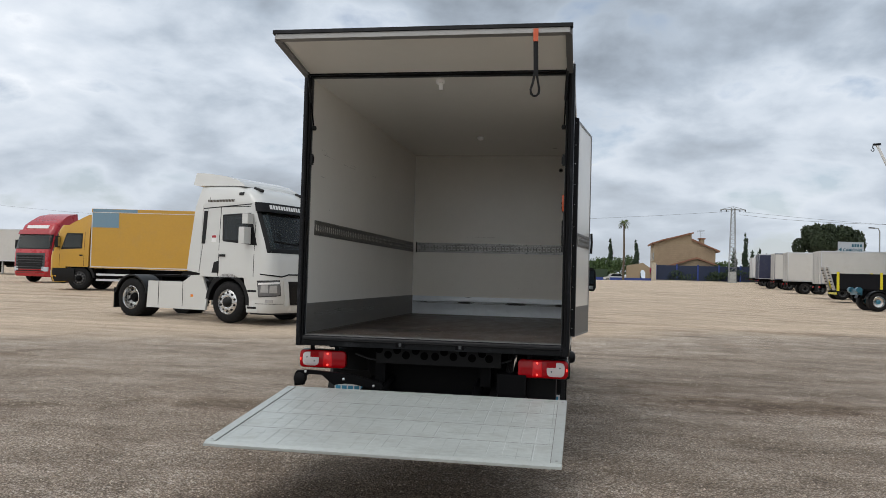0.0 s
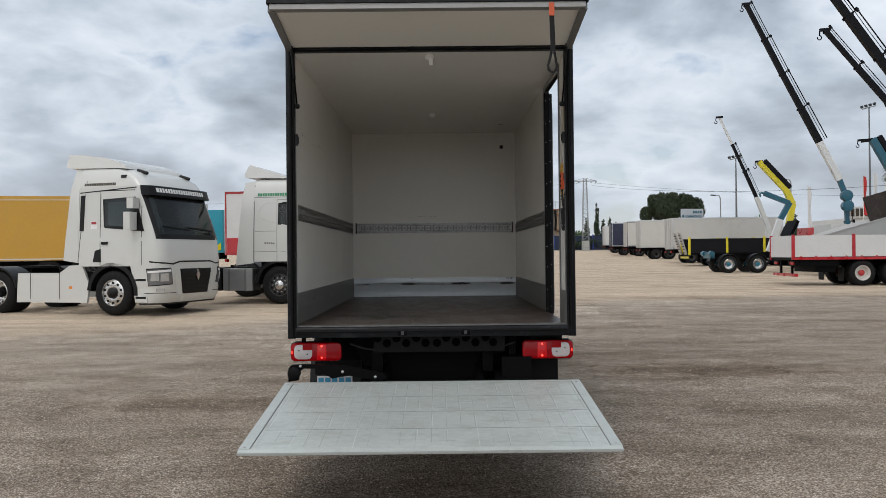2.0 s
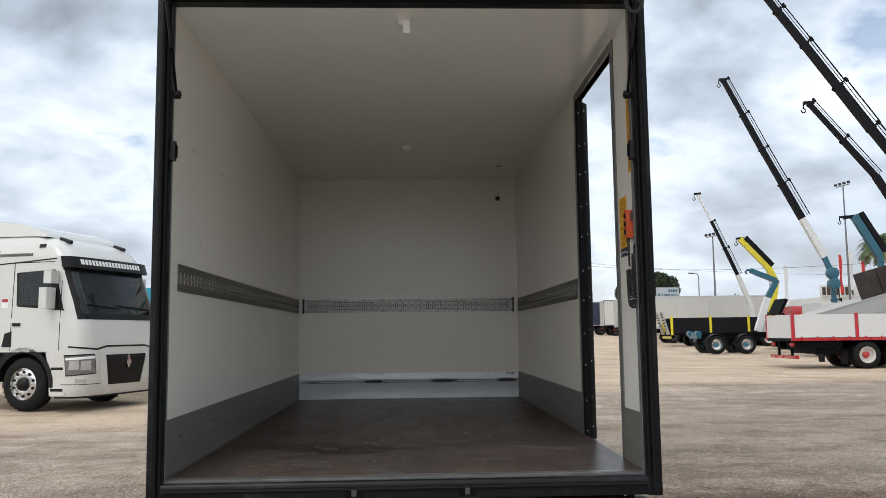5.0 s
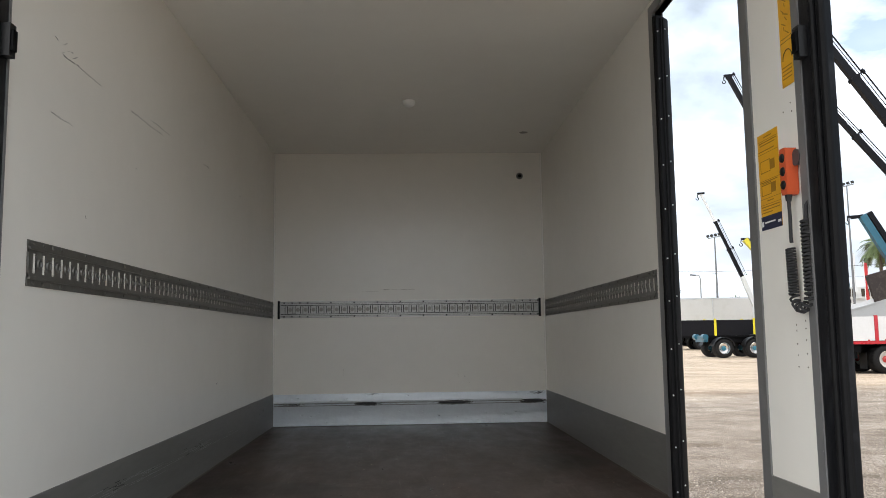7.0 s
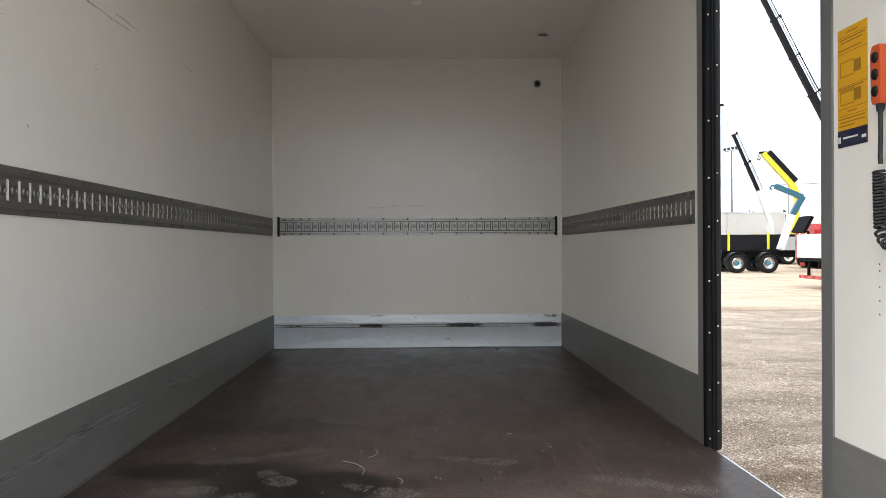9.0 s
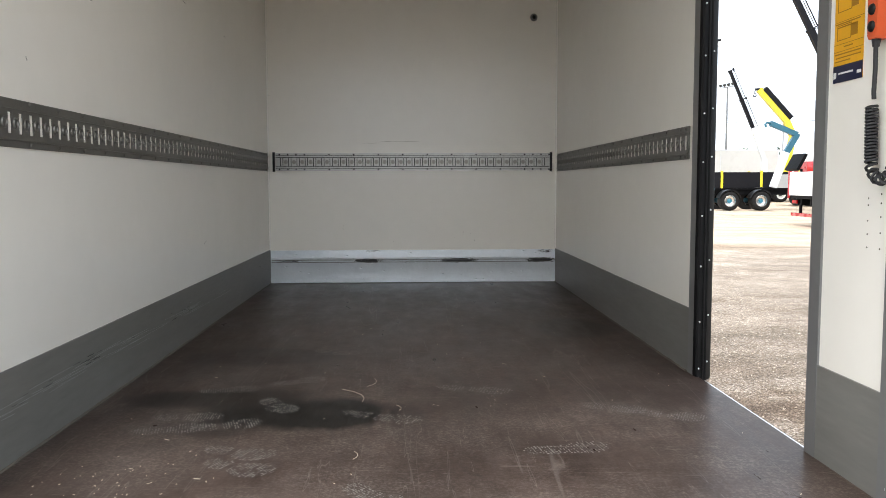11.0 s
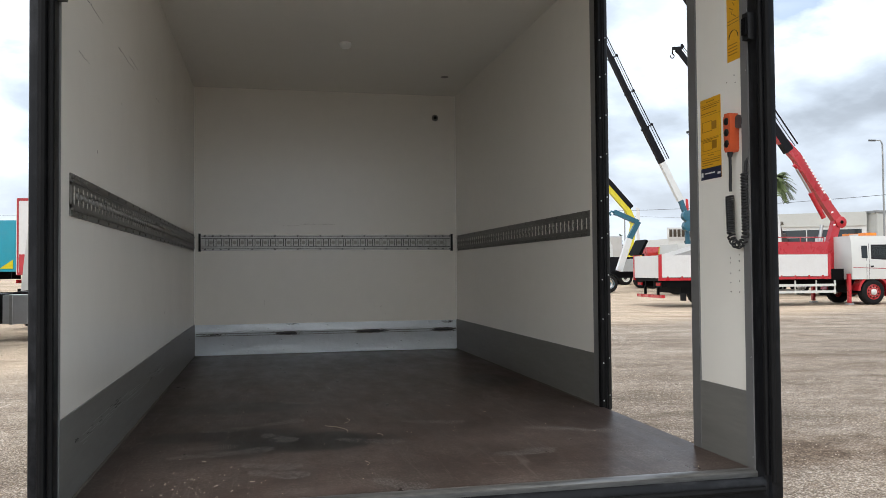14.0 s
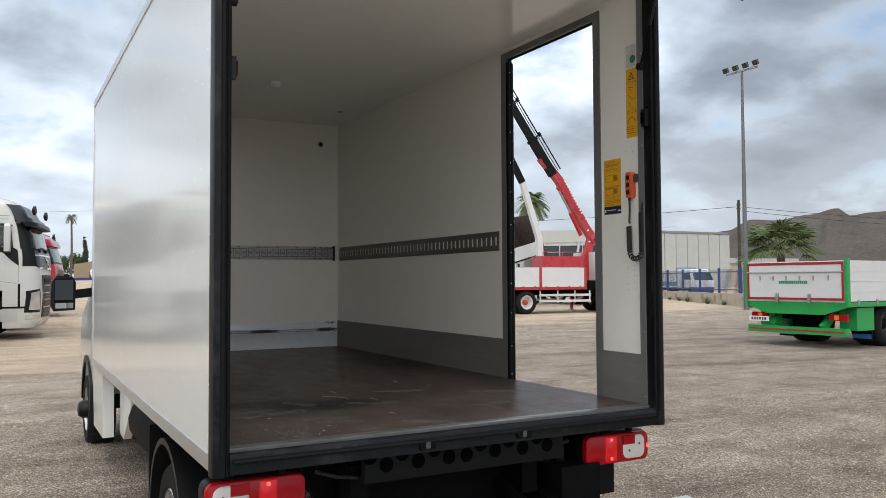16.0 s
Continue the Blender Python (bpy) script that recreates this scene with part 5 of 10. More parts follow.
    # drilled holes in the pillar
    for y, z in ((0.225, 1.61), (0.225, 1.595), (0.225, 1.56), (0.225, 1.53), (0.225, 1.50), (0.175, 1.62), (0.175, 1.60), (0.175, 1.57), (0.175, 1.535), (0.175, 1.50), (0.228, 2.19), (0.185, 2.205), (0.18, 2.18)):
        bm = B()
        lathe(bm, [(0.0022, -0.0008), (0.0022, 0.0)], 8, (HW - 0.0062, y + 0.012, z), "x")
        part("drilled_hole", bm, M["ink"], van)


def van_remote():
    """Hand control with three buttons on a coiled cable."""
    x = HW - 0.006
    bm = B()
    prism(bm, [(0.128, 1.950), (0.134, 1.941), (0.158, 1.941), (0.164, 1.950), (0.167, 2.050), (0.160, 2.066), (0.134, 2.066), (0.128, 2.052)], "x", x - 0.034, x - 0.002)
    rc = part("hand_control", bm, M["orange"], van, "orange hand control with three black buttons", bevel=0.007)
    for z in (2.040, 2.004, 1.968):
        bm = B()
        lathe(bm, [(0.0125, 0.0), (0.0115, -0.003), (0.009, -0.005), (0.003, -0.006)], 14, (x - 0.034, 0.148, z), "x")
        part("push_button", bm, M["plastic_black"], rc)
    bm = B()
    lathe(bm, [(0.022, -0.016), (0.020, 0.0)], 14, (x, 0.112, 2.035), "x")
    part("holder_magnet", bm, M["plastic_grey"], rc)
    bm = B()
    tube(bm, [(x - 0.022, 0.148, 1.948), (x - 0.022, 0.150, 1.925)], 0.011, 10, 0.007)
    tube(bm, [(x - 0.022, 0.150, 1.93), (x - 0.020, 0.152, 1.88), (x - 0.018, 0.158, 1.83), (x - 0.018, 0.156, 1.815)], 0.005, 8)
    part("straight_cable", bm, M["cable"], rc)
    # coil: down, round and up to the jamb
    path = []
    for k in range(61):
        u = k / 60
        if u < 0.38:
            y, z = 0.160 - 0.012 * u, 1.800 - 0.120 * u / 0.38
        elif u < 0.56:
            a = (u - 0.38) / 0.18 * math.pi
            y, z = 0.113 + 0.042 * math.cos(a), 1.680 - 0.040 * math.sin(a)
        else:
            w = (u - 0.56) / 0.44
            y, z = 0.071 + 0.002 * w, 1.680 + 0.185 * w
        path.append(Vector((x - 0.020, y, z)))
    pts = []
    turns, per = 44, 9
    for i in range(turns * per + 1):
        u = i / (turns * per) * 60
        k = min(59, int(u))
        c = path[k].lerp(path[k + 1], u - k)
        d = (path[k + 1] - path[k]).normalized()
        e1 = Vector((1, 0, 0))
        e2 = d.cross(e1)
        a = 2 * math.pi * i / per
        pts.append(c + (e1 * math.cos(a) + e2 * math.sin(a)) * 0.0110)
    bm = B()
    tube(bm, pts, 0.0034, 5)
    part("coiled_cable", bm, M["cable"], rc, "black coiled cable")
    bm = B()
    tube(bm, [(x - 0.02, 0.070, 1.865), (x - 0.02, 0.064, 1.90), (x - 0.012, 0.058, 1.915), (x - 0.005, 0.075, 1.90)], 0.005, 8)
    part("cable_end", bm, M["cable"], rc)
    rc.location = (0, 0.045, 0.011)


def van_inside_bits():
    for y in (0.24, 2.80):
        bm = B()
        lathe(bm, [(0.036, 0.0), (0.037, -0.014), (0.031, -0.027), (0.020, -0.034), (0.006, -0.036)], 20, (0, y, RZ), "z")
        lamp = part("ceiling_lamp", bm, M["pale_lamp"], van, "small round white ceiling lamp")
        if y < 1:
            bm = B()
            boxm(bm, pose(0.01, y - 0.02, RZ - 0.048, 25), 0.030, 0.03, 0.055)
            part("lamp_clip", bm, M["pale_lamp"], lamp)
    bm = B()
    lathe(bm, [(0.026, -0.006), (0.024, -0.012), (0.014, -0.012), (0.011, -0.008), (0.003, -0.008)], 18, (0.847, L, 2.806), "y")
    gr = part("rubber_grommet", bm, M["kick_grey"], van, "round grey rubber grommet")
    bm = B()
    lathe(bm, [(0.013, -0.0125), (0.012, -0.0135), (0.002, -0.0140)], 12, (0.847, L, 2.806), "y")
    part("grommet_hole", bm, M["rubber"], gr)
    for x, y in ((0.79, 3.55),):
        bm = B()
        lathe(bm, [(0.03, -0.001), (0.024, -0.004), (0.002, -0.006)], 14, (x, y, RZ), "z")
        part("roof_plug", bm, M["kick_grey"], van)
    # black scuff strokes on the left lining
    rnd = random.Random(4)
    x = -HW + 0.0064
    strokes = (
        ("scuff", 0.0045, ((0.389, 2.456), (0.411, 2.452))), ("scuff_faint", 0.002, ((0.445, 2.452), (0.468, 2.465))),
        ("scuff", 0.0036, ((0.436, 2.425), (0.467, 2.422), (0.507, 2.423), (0.555, 2.426))), ("scuff_faint", 0.002, ((0.436, 2.426), (0.489, 2.449), (0.512, 2.453))),
        ("scuff", 0.002, ((0.498, 2.430), (0.538, 2.446))), ("scuff_faint", 0.0022, ((0.56, 2.425), (0.625, 2.424), (0.741, 2.424))),
        ("scuff", 0.0040, ((1.018, 2.428), (1.048, 2.421), (1.11, 2.423))), ("scuff_faint", 0.0035, ((1.11, 2.423), (1.241, 2.422), (1.40, 2.428))),
        ("scuff", 0.0028, ((1.266, 2.448), (1.330, 2.451), (1.404, 2.449))), ("scuff_faint", 0.002, ((1.404, 2.449), (1.497, 2.451))),
        ("scuff_faint", 0.0046, ((0.379, 2.236), (0.419, 2.234), (0.453, 2.233), (0.523, 2.234))), ("scuff", 0.003, ((2.055, 2.449), (2.10, 2.451))), ("scuff", 0.003, ((2.13, 2.452), (2.177, 2.453))),
        ("scuff", 0.004, ((0.643, 1.984), (0.652, 1.972))), ("scuff_faint", 0.003, ((1.082, 2.223), (1.101, 2.224))), ("scuff_faint", 0.002, ((2.90, 2.440), (2.97, 2.442))), ("scuff", 0.003, ((2.40, 1.36), (2.43, 1.37))))
    for mt, wide, line in strokes:
        bm = B()
        for p, q in zip(line, line[1:]):
            n = max(2, int((q[0] - p[0]) / 0.012))
            for k in range(n * 2):  # many short hairs make one rubbed stroke
                u = rnd.uniform(0, 1 - 0.5 / n)
                a = Vector((x, p[0] + (q[0] - p[0]) * u, p[1] + (q[1] - p[1]) * u + rnd.gauss(0, wide * 0.35)))
                b2 = a + Vector((0, q[0] - p[0], q[1] - p[1])) * rnd.uniform(0.4, 1.4) / n
                beam(bm, a, b2, 0.0008, wide * rnd.uniform(0.12, 0.45))
        part("black_scuff", bm, M[mt], van)
    # faint broken rub marks on the back wall
    for px, pz, w, h, mt in ((-0.35, 1.931, 0.12, 0.006, "rub_mark"), (-0.22, 1.944, 0.26, 0.005, "rub_mark"), (-0.5, 1.315, 0.004, 0.05, "rub_mark"), (0.40, 1.285, 0.006, 0.02, "ink"), (0.35, 1.28, 0.004, 0.04, "rub_mark"), (0.28, 1.262, 0.010, 0.006, "ink"), (0.42, 1.245, 0.016, 0.010, "ink"), (-0.78, 1.66, 0.004, 0.004, "ink"), (-0.1, 1.60, 0.004, 0.004, "ink"), (0.60, 2.58, 0.005, 0.005, "ink"), (-1.005, 2.26, 0.015, 0.004, "ink"), (1.0, 2.26, 0.010, 0.004, "ink"), (-0.15, 1.24, 0.012, 0.004, "ink"), (0.985, 1.33, 0.015, 0.004, "ink")):
        bm = B()
        for k in range(3 + int(90 * max(w, h))):
            a, b2 = px + rnd.random() * w, pz + rnd.random() * h
            e = rnd.uniform(0.2, 1.0)
            la, lb = (max(0.0012, 0.16 * w * e), max(0.0010, 0.25 * h * e))
            boxm(bm, Matrix.Translation((a, L - 0.0063, b2)) @ pose(0, 0, 0, 0, rnd.uniform(-9, 9), 0), la, 0.0005, lb)
        part("stain_mark", bm, M[mt], van)
    # kick board scratches
    for side in (-1, 1):
        bm = B()
        xx = side * (HW - 0.0112)
        for k in range(16):
            y = rnd.uniform(0.2, 3.9) if side < 0 else rnd.uniform(1.5, 3.9)
            z = rnd.choice((1.03, 1.07, 1.085, 1.11)) + rnd.uniform(-0.02, 0.02)
            ln = rnd.uniform(0.02, 0.30)
            beam(bm, (xx, y, z), (xx, min(y + ln, L - 0.05), z + ln * rnd.uniform(-0.04, 0.04)), 0.0006, rnd.uniform(0.0006, 0.0016))
        part("pale_scratch", bm, M["galv"], van)["kind"] = "stuff"


van_shell()
lashing_rail(van, 3.86, Matrix.Translation((-HW + 0.0065, 0.27, 1.80)) @ pose(0, 0, 0, 0, 0, 90))
lashing_rail(van, 2.706, Matrix.Translation((HW - 0.0065, 4.12, 1.795)) @ pose(0, 0, 0, 0, 0, -90))
lashing_rail(van, 1.93, Matrix.Translation((-0.965, L - 0.0065, 1.803)), True)
van_rear_frame()
van_flap()
van_tail_lamp(-1)
van_tail_lamp(1)
van_underside()
van_platform()
van_side_door()
van_stickers()
van_remote()
van_inside_bits()


# ---- wheels and lorry cabs ----
def wheel(parent, x, y, r=0.51, width=0.30, rim="rim_alu", side=1, dual=False, hub="rim_alu", n=30, detail=False):
    """A lorry wheel, its outer face towards side * x."""
    w = width * (2.05 if dual else 1)
    o = x - side * w
    prof = [(r * 0.60, x), (r * 0.66, x + side * 0.012), (r * 0.86, x + side * 0.010), (r * 0.97, x - side * 0.03), (r, x - side * 0.06), (r, x - side * (w - 0.06)), (r * 0.96, o), (r * 0.6, o)]
    bm = B()
    lathe(bm, prof, n, (0, y, r), caps=False)
    # tread blocks round the shoulder
    for j in range(n):
        a = 2 * math.pi * (j + 0.5) / n
        boxm(bm, Matrix.Translation((x - side * 0.075, y + math.cos(a) * r * 0.995, r + math.sin(a) * r * 0.995)) @ Matrix.Rotation(a, 4, "X"), 0.10, 0.014, r * 0.05)
    ty = part("tyre", bm, M["tyre"], parent)
    bm = B()
    d = 0.17 if dual else 0.02
    lathe(bm, [(r * 0.61, x - side * 0.004), (r * 0.58, x + side * 0.006), (r * 0.54, x - side * 0.03), (r * 0.50, x - side * d), (r * 0.30, x - side * (d + 0.02 if dual else 0.0)), (r * 0.24, x - side * (d + 0.02) + side * 0.03)], n, (0, y, r), caps=False)
    part("rim", bm, M[rim], ty)
    bm = B()
    k = x - side * (0.15 if dual else 0.0)
    lathe(bm, [(r * 0.25, k - side * 0.04), (r * 0.24, k + side * 0.04), (r * 0.17, k + side * 0.075), (r * 0.02, k + side * 0.085)], 16, (0, y, r))
    part("hub", bm, M[hub], ty)
    if not detail:
        return
    nut, hole = None, None
    for j in range(10):
        a = 2 * math.pi * j / 10
        at = (0, y + math.cos(a) * r * 0.37, r + math.sin(a) * r * 0.37)
        b2 = 2 * math.pi * (j + 0.5) / 10
        to = (0, y + math.cos(b2) * r * 0.455, r + math.sin(b2) * r * 0.455)
        if nut is None:
            bm = B()
            lathe(bm, [(0.017, k - side * 0.02), (0.015, k + side * 0.028), (0.002, k + side * 0.032)], 6)
            nut = part("wheel_nut", bm, M["steel"], ty)
            nut.location = at
            bm = B()
            lathe(bm, [(0.030, k - side * (0.0 if not dual else 0.012)), (0.028, k + side * 0.004)], 10)
            hole = part("rim_hole", bm, M["rubber"], ty)
            hole.location = to
        else:
            twin(nut, at)
            twin(hole, to)


class Cab:
    """A lorry cab as rounded plan sections over the height: rows of z, front y, half width, corner radius."""

    def __init__(self, parent, rows, back):
        self.parent, self.rows, self.back = parent, rows, back

    def at(self, z):
        rows = self.rows
        if z <= rows[0][0]:
            return rows[0][1:]
        for a, b in zip(rows, rows[1:]):
            if z <= b[0]:
                u = (z - a[0]) / (b[0] - a[0])
                return tuple(p + (q - p) * u for p, q in zip(a[1:], b[1:]))
        return rows[-1][1:]

    def point(self, z, d, off=0.0):
        yf, hw, r = self.at(z)
        s, a = (1 if d >= 0 else -1), abs(d)
        flat, arc = hw - r, r * math.pi / 2
        if a <= flat:
            p, n = (a, yf - 0.05 * (a / hw) ** 2), (0, 1)
        elif a <= flat + arc:
            th = (a - flat) / r
            p, n = (flat + r * math.sin(th), yf - 0.05 * (flat / hw) ** 2 * (1 - th / 1.5708) - r + r * math.cos(th)), (math.sin(th), math.cos(th))
        else:
            p, n = (hw, yf - r - (a - flat - arc)), (1, 0)
        return Vector((s * (p[0] + n[0] * off), p[1] + n[1] * off, z))

    def reach(self, z, y):
        """The way round the section from its front middle to the side at y."""
        yf, hw, r = self.at(z)
        return hw - r + r * math.pi / 2 + (yf - r - y)

    def shell(self, name, z0, z1, material, label="", back=None, holes=()):
        """The painted skin between two heights; holes: openings as (z0, z1, way round from, to)."""
        back = self.back if back is None else back
        zs = sorted({z0, z1, *[r[0] for r in self.rows if z0 < r[0] < z1], *[z for h in holes for z in h[:2] if z0 < z < z1]})
        far = min(self.reach(z, back) for z in zs)
        half = sorted({0.0, 0.3, 0.55, 0.72, 0.80, 0.88, 0.96, 1.04, 1.12, 1.20, 1.28, 1.36, 1.46, *[abs(d) for h in holes for d in h[2:]]})
        half = [d for d in half if d < far - 0.05]
        bm = B()
        rings = []
        for z in zs:
            ds = half + [self.reach(z, back)]
            ds = [-d for d in ds[:0:-1]] + ds
            rings.append([bm.verts.new(self.point(z, d)) for d in ds])
        ds = half + [far]
        ds = [-d for d in ds[:0:-1]] + ds
        n = len(ds)
        for i, (a, b) in enumerate(zip(rings, rings[1:])):
            mid = (zs[i] + zs[i + 1]) / 2
            for j in range(n - 1):
                d = (ds[j] + ds[j + 1]) / 2
                if any(h[0] < mid < h[1] and h[2] < d < h[3] for h in holes):
                    continue
                bm.faces.new((a[j], a[j + 1], b[j + 1], b[j]))
            bm.faces.new((a[n - 1], a[0], b[0], b[n - 1]))
        bm.faces.new(rings[0][::-1]), bm.faces.new(rings[-1])
        return part(name, bm, material, self.parent, label)

    def border(self, name, z0, z1, d0, d1, lip, material, parent=None, off=0.008):
        """A flat rim round an opening of the skin."""
        rim = self.patch(name, [(d0 - lip, z0 - lip), (d1 + lip, z0 - lip), (d1, z0), (d0, z0)], material, off, n=16, parent=parent)
        for c in ([(d0, z1), (d1, z1), (d1 + lip, z1 + lip), (d0 - lip, z1 + lip)], [(d0 - lip, z0 - lip), (d0, z0), (d0, z1), (d0 - lip, z1 + lip)], [(d1, z0), (d1 + lip, z0 - lip), (d1 + lip, z1 + lip), (d1, z1)]):
            self.patch(name + "_side", c, material, off, n=16, parent=rim)
        return rim

    def patch(self, name, corners, material, off=0.006, deep=0.02, parent=None, n=10, side=0, label="", bevel=0.0):
        """A panel on the skin. corners: lower left, lower right, upper right, upper left, as (way round, z), or (y, z) on a side."""
        bm = B()
        m = 4

        def place(u, v, o):
            (a, za), (b, zb), (c, zc), (d, zd) = corners
            p = (a * (1 - u) + b * u) * (1 - v) + (d * (1 - u) + c * u) * v
            z = (za * (1 - u) + zb * u) * (1 - v) + (zd * (1 - u) + zc * u) * v
            if side:
                p = side * self.reach(z, p)
            return self.point(z, p, o)
        outer = [[bm.verts.new(place(i / n, j / m, off)) for i in range(n + 1)] for j in range(m + 1)]
        inner = [[bm.verts.new(place(i / n, j / m, off - deep)) for i in range(n + 1)] for j in range(m + 1)]
        for j in range(m):
            for i in range(n):
                bm.faces.new((outer[j][i], outer[j][i + 1], outer[j + 1][i + 1], outer[j + 1][i]))
                bm.faces.new((inner[j][i], inner[j + 1][i], inner[j + 1][i + 1], inner[j][i + 1]))
        for i in range(n):
            bm.faces.new((outer[0][i], inner[0][i], inner[0][i + 1], outer[0][i + 1]))
            bm.faces.new((outer[m][i], outer[m][i + 1], inner[m][i + 1], inner[m][i]))
        for j in range(m):
            bm.faces.new((outer[j][0], outer[j + 1][0], inner[j + 1][0], inner[j][0]))
            bm.faces.new((outer[j][n], inner[j][n], inner[j + 1][n], outer[j + 1][n]))
        return part(name, bm, material, parent or self.parent, label, bevel)

    def letters(self, corners, count, material, parent=None, side=0, gap=0.28, off=0.004):
        """A line of lettering as plain bars."""
        (a, za), (b, zb), (c, zc), (d, zd) = corners
        bm = B()
        for k in range(count):
            u0, u1 = k / count, (k + 1 - gap) / count
            q = []
            for u, v in ((u0, 0), (u1, 0), (u1, 1), (u0, 1)):
                p = (a * (1 - u) + b * u) * (1 - v) + (d * (1 - u) + c * u) * v
                z = (za * (1 - u) + zb * u) * (1 - v) + (zd * (1 - u) + zc * u) * v
                if side:
                    p = side * self.reach(z, p)
                q.append((p, z))
            lo = [bm.verts.new(self.point(z, p, off)) for p, z in q]
            hi = [bm.verts.new(self.point(z, p, off + 0.003)) for p, z in q]
            bm.faces.new(hi)
            for i in range(4):
                bm.faces.new((lo[i], lo[(i + 1) % 4], hi[(i + 1) % 4], hi[i]))
        part("lettering_bar", bm, material, parent or self.parent)


def arch(parent, x0, x1, y, z, r, material, thick=0.05, a0=0, a1=180):
    """A mudguard arc over a wheel."""
    bm = B()
    rings = []
    for k in range(13):
        a = radians(a0 + (a1 - a0) * k / 12)
        c, s = math.cos(a), math.sin(a)
        rings.append([bm.verts.new((x, y + c * q, z + s * q)) for x, q in ((x0, r), (x1, r), (x1, r + thick), (x0, r + thick))])
    for p, q in zip(rings, rings[1:]):
        for i in range(4):
            bm.faces.new((p[i], p[(i + 1) % 4], q[(i + 1) % 4], q[i]))
    bm.faces.new(rings[0][::-1]), bm.faces.new(rings[-1])
    return part("mudguard", bm, material, parent)


def mirror_unit(parent, s, y, z0, z1, material, x=1.22, w=0.24, deep=0.12):
    bm = B()
    box(bm, *sorted((s * (x + 0.06), s * (x + 0.06 + w))), y - deep / 2, y + deep / 2, z0, z1)
    mi = part("wing_mirror", bm, material, parent, bevel=0.055)
    bm = B()
    box(bm, *sorted((s * (x + 0.08), s * (x + 0.04 + w))), y - deep / 2 - 0.006, y - deep / 2, z0 + 0.04, z1 - 0.04)
    part("mirror_glass", bm, M["mirror"], mi)
    bm = B()
    tube(bm, [(s * (x - 0.04), y + 0.02, z1 - 0.03), (s * (x + 0.10), y, z1 - 0.01)], 0.022, 8)
    tube(bm, [(s * (x - 0.04), y + 0.02, z0 + 0.05), (s * (x + 0.10), y, z0 + 0.03)], 0.018, 8)
    part("mirror_arm", bm, M["plastic_black"], mi)


def cab_inside(t, y, z0, hw, roof=2.9, deep=1.72):
    """Seats, wheel, dashboard and the dark linings of a cab."""
    for x in (-0.55, 0.55):
        bm = B()
        box(bm, x - 0.26, x + 0.26, y - 1.25, y - 0.72, z0 - 0.12, z0 + 0.06)
        seat = part("cab_seat", bm, M["plastic_grey"], t, bevel=0.05)
        bm = B()
        prism(bm, [(y - 1.20, z0 + 0.02), (y - 1.02, z0 + 0.02), (y - 1.10, z0 + 0.62), (y - 1.26, z0 + 0.62)], "x", x - 0.24, x + 0.24)
        part("seat_back", bm, M["plastic_grey"], seat, bevel=0.05)
        bm = B()
        box(bm, x - 0.13, x + 0.13, y - 1.28, y - 1.16, z0 + 0.64, z0 + 0.84)
        part("head_rest", bm, M["plastic_grey"], seat, bevel=0.04)
    bm = B()
    pts = [(-0.5 + 0.23 * math.cos(a), y - 0.42 + 0.10 * math.sin(a), z0 + 0.24 + 0.20 * math.sin(a)) for a in [2 * math.pi * k / 20 for k in range(21)]]
    tube(bm, pts, 0.018, 6)
    tube(bm, [(-0.72, y - 0.42, z0 + 0.24), (-0.28, y - 0.42, z0 + 0.24)], 0.03, 6)
    part("steering_wheel", bm, M["plastic_black"], t)
    box_part("dashboard", (-hw + 0.12, hw - 0.12, y - 0.36, y - 0.06, z0 - 0.3, z0 + 0.04), M["plastic_black"], t, "", 0.04)
    bm = B()
    box(bm, -hw + 0.06, hw - 0.06, y - deep, y - deep + 0.06, z0 - 0.6, roof)
    box(bm, -hw + 0.06, hw - 0.06, y - deep + 0.06, y - 0.40, roof - 0.02, roof)
    box(bm, -hw + 0.06, hw - 0.06, y - deep + 0.06, y - 0.10, z0 - 0.62, z0 - 0.58)
    for s in (-1, 1):
        box(bm, *sorted((s * (hw - 0.10), s * (hw - 0.06))), y - 1.2, y - 0.10, z0 - 0.58, z0 + 0.10)
        box(bm, *sorted((s * (hw - 0.10), s * (hw - 0.06))), y - deep + 0.06, y - 1.2, z0 - 0.58, roof - 0.02)
    part("cab_lining", bm, M["cab_grey"], t)
    bm = B()
    tube(bm, [(-hw + 0.3, y - 0.42, roof - 0.12), (hw - 0.3, y - 0.42, roof - 0.12)], 0.05, 6)
    part("sun_blind", bm, M["plastic_grey"], t)


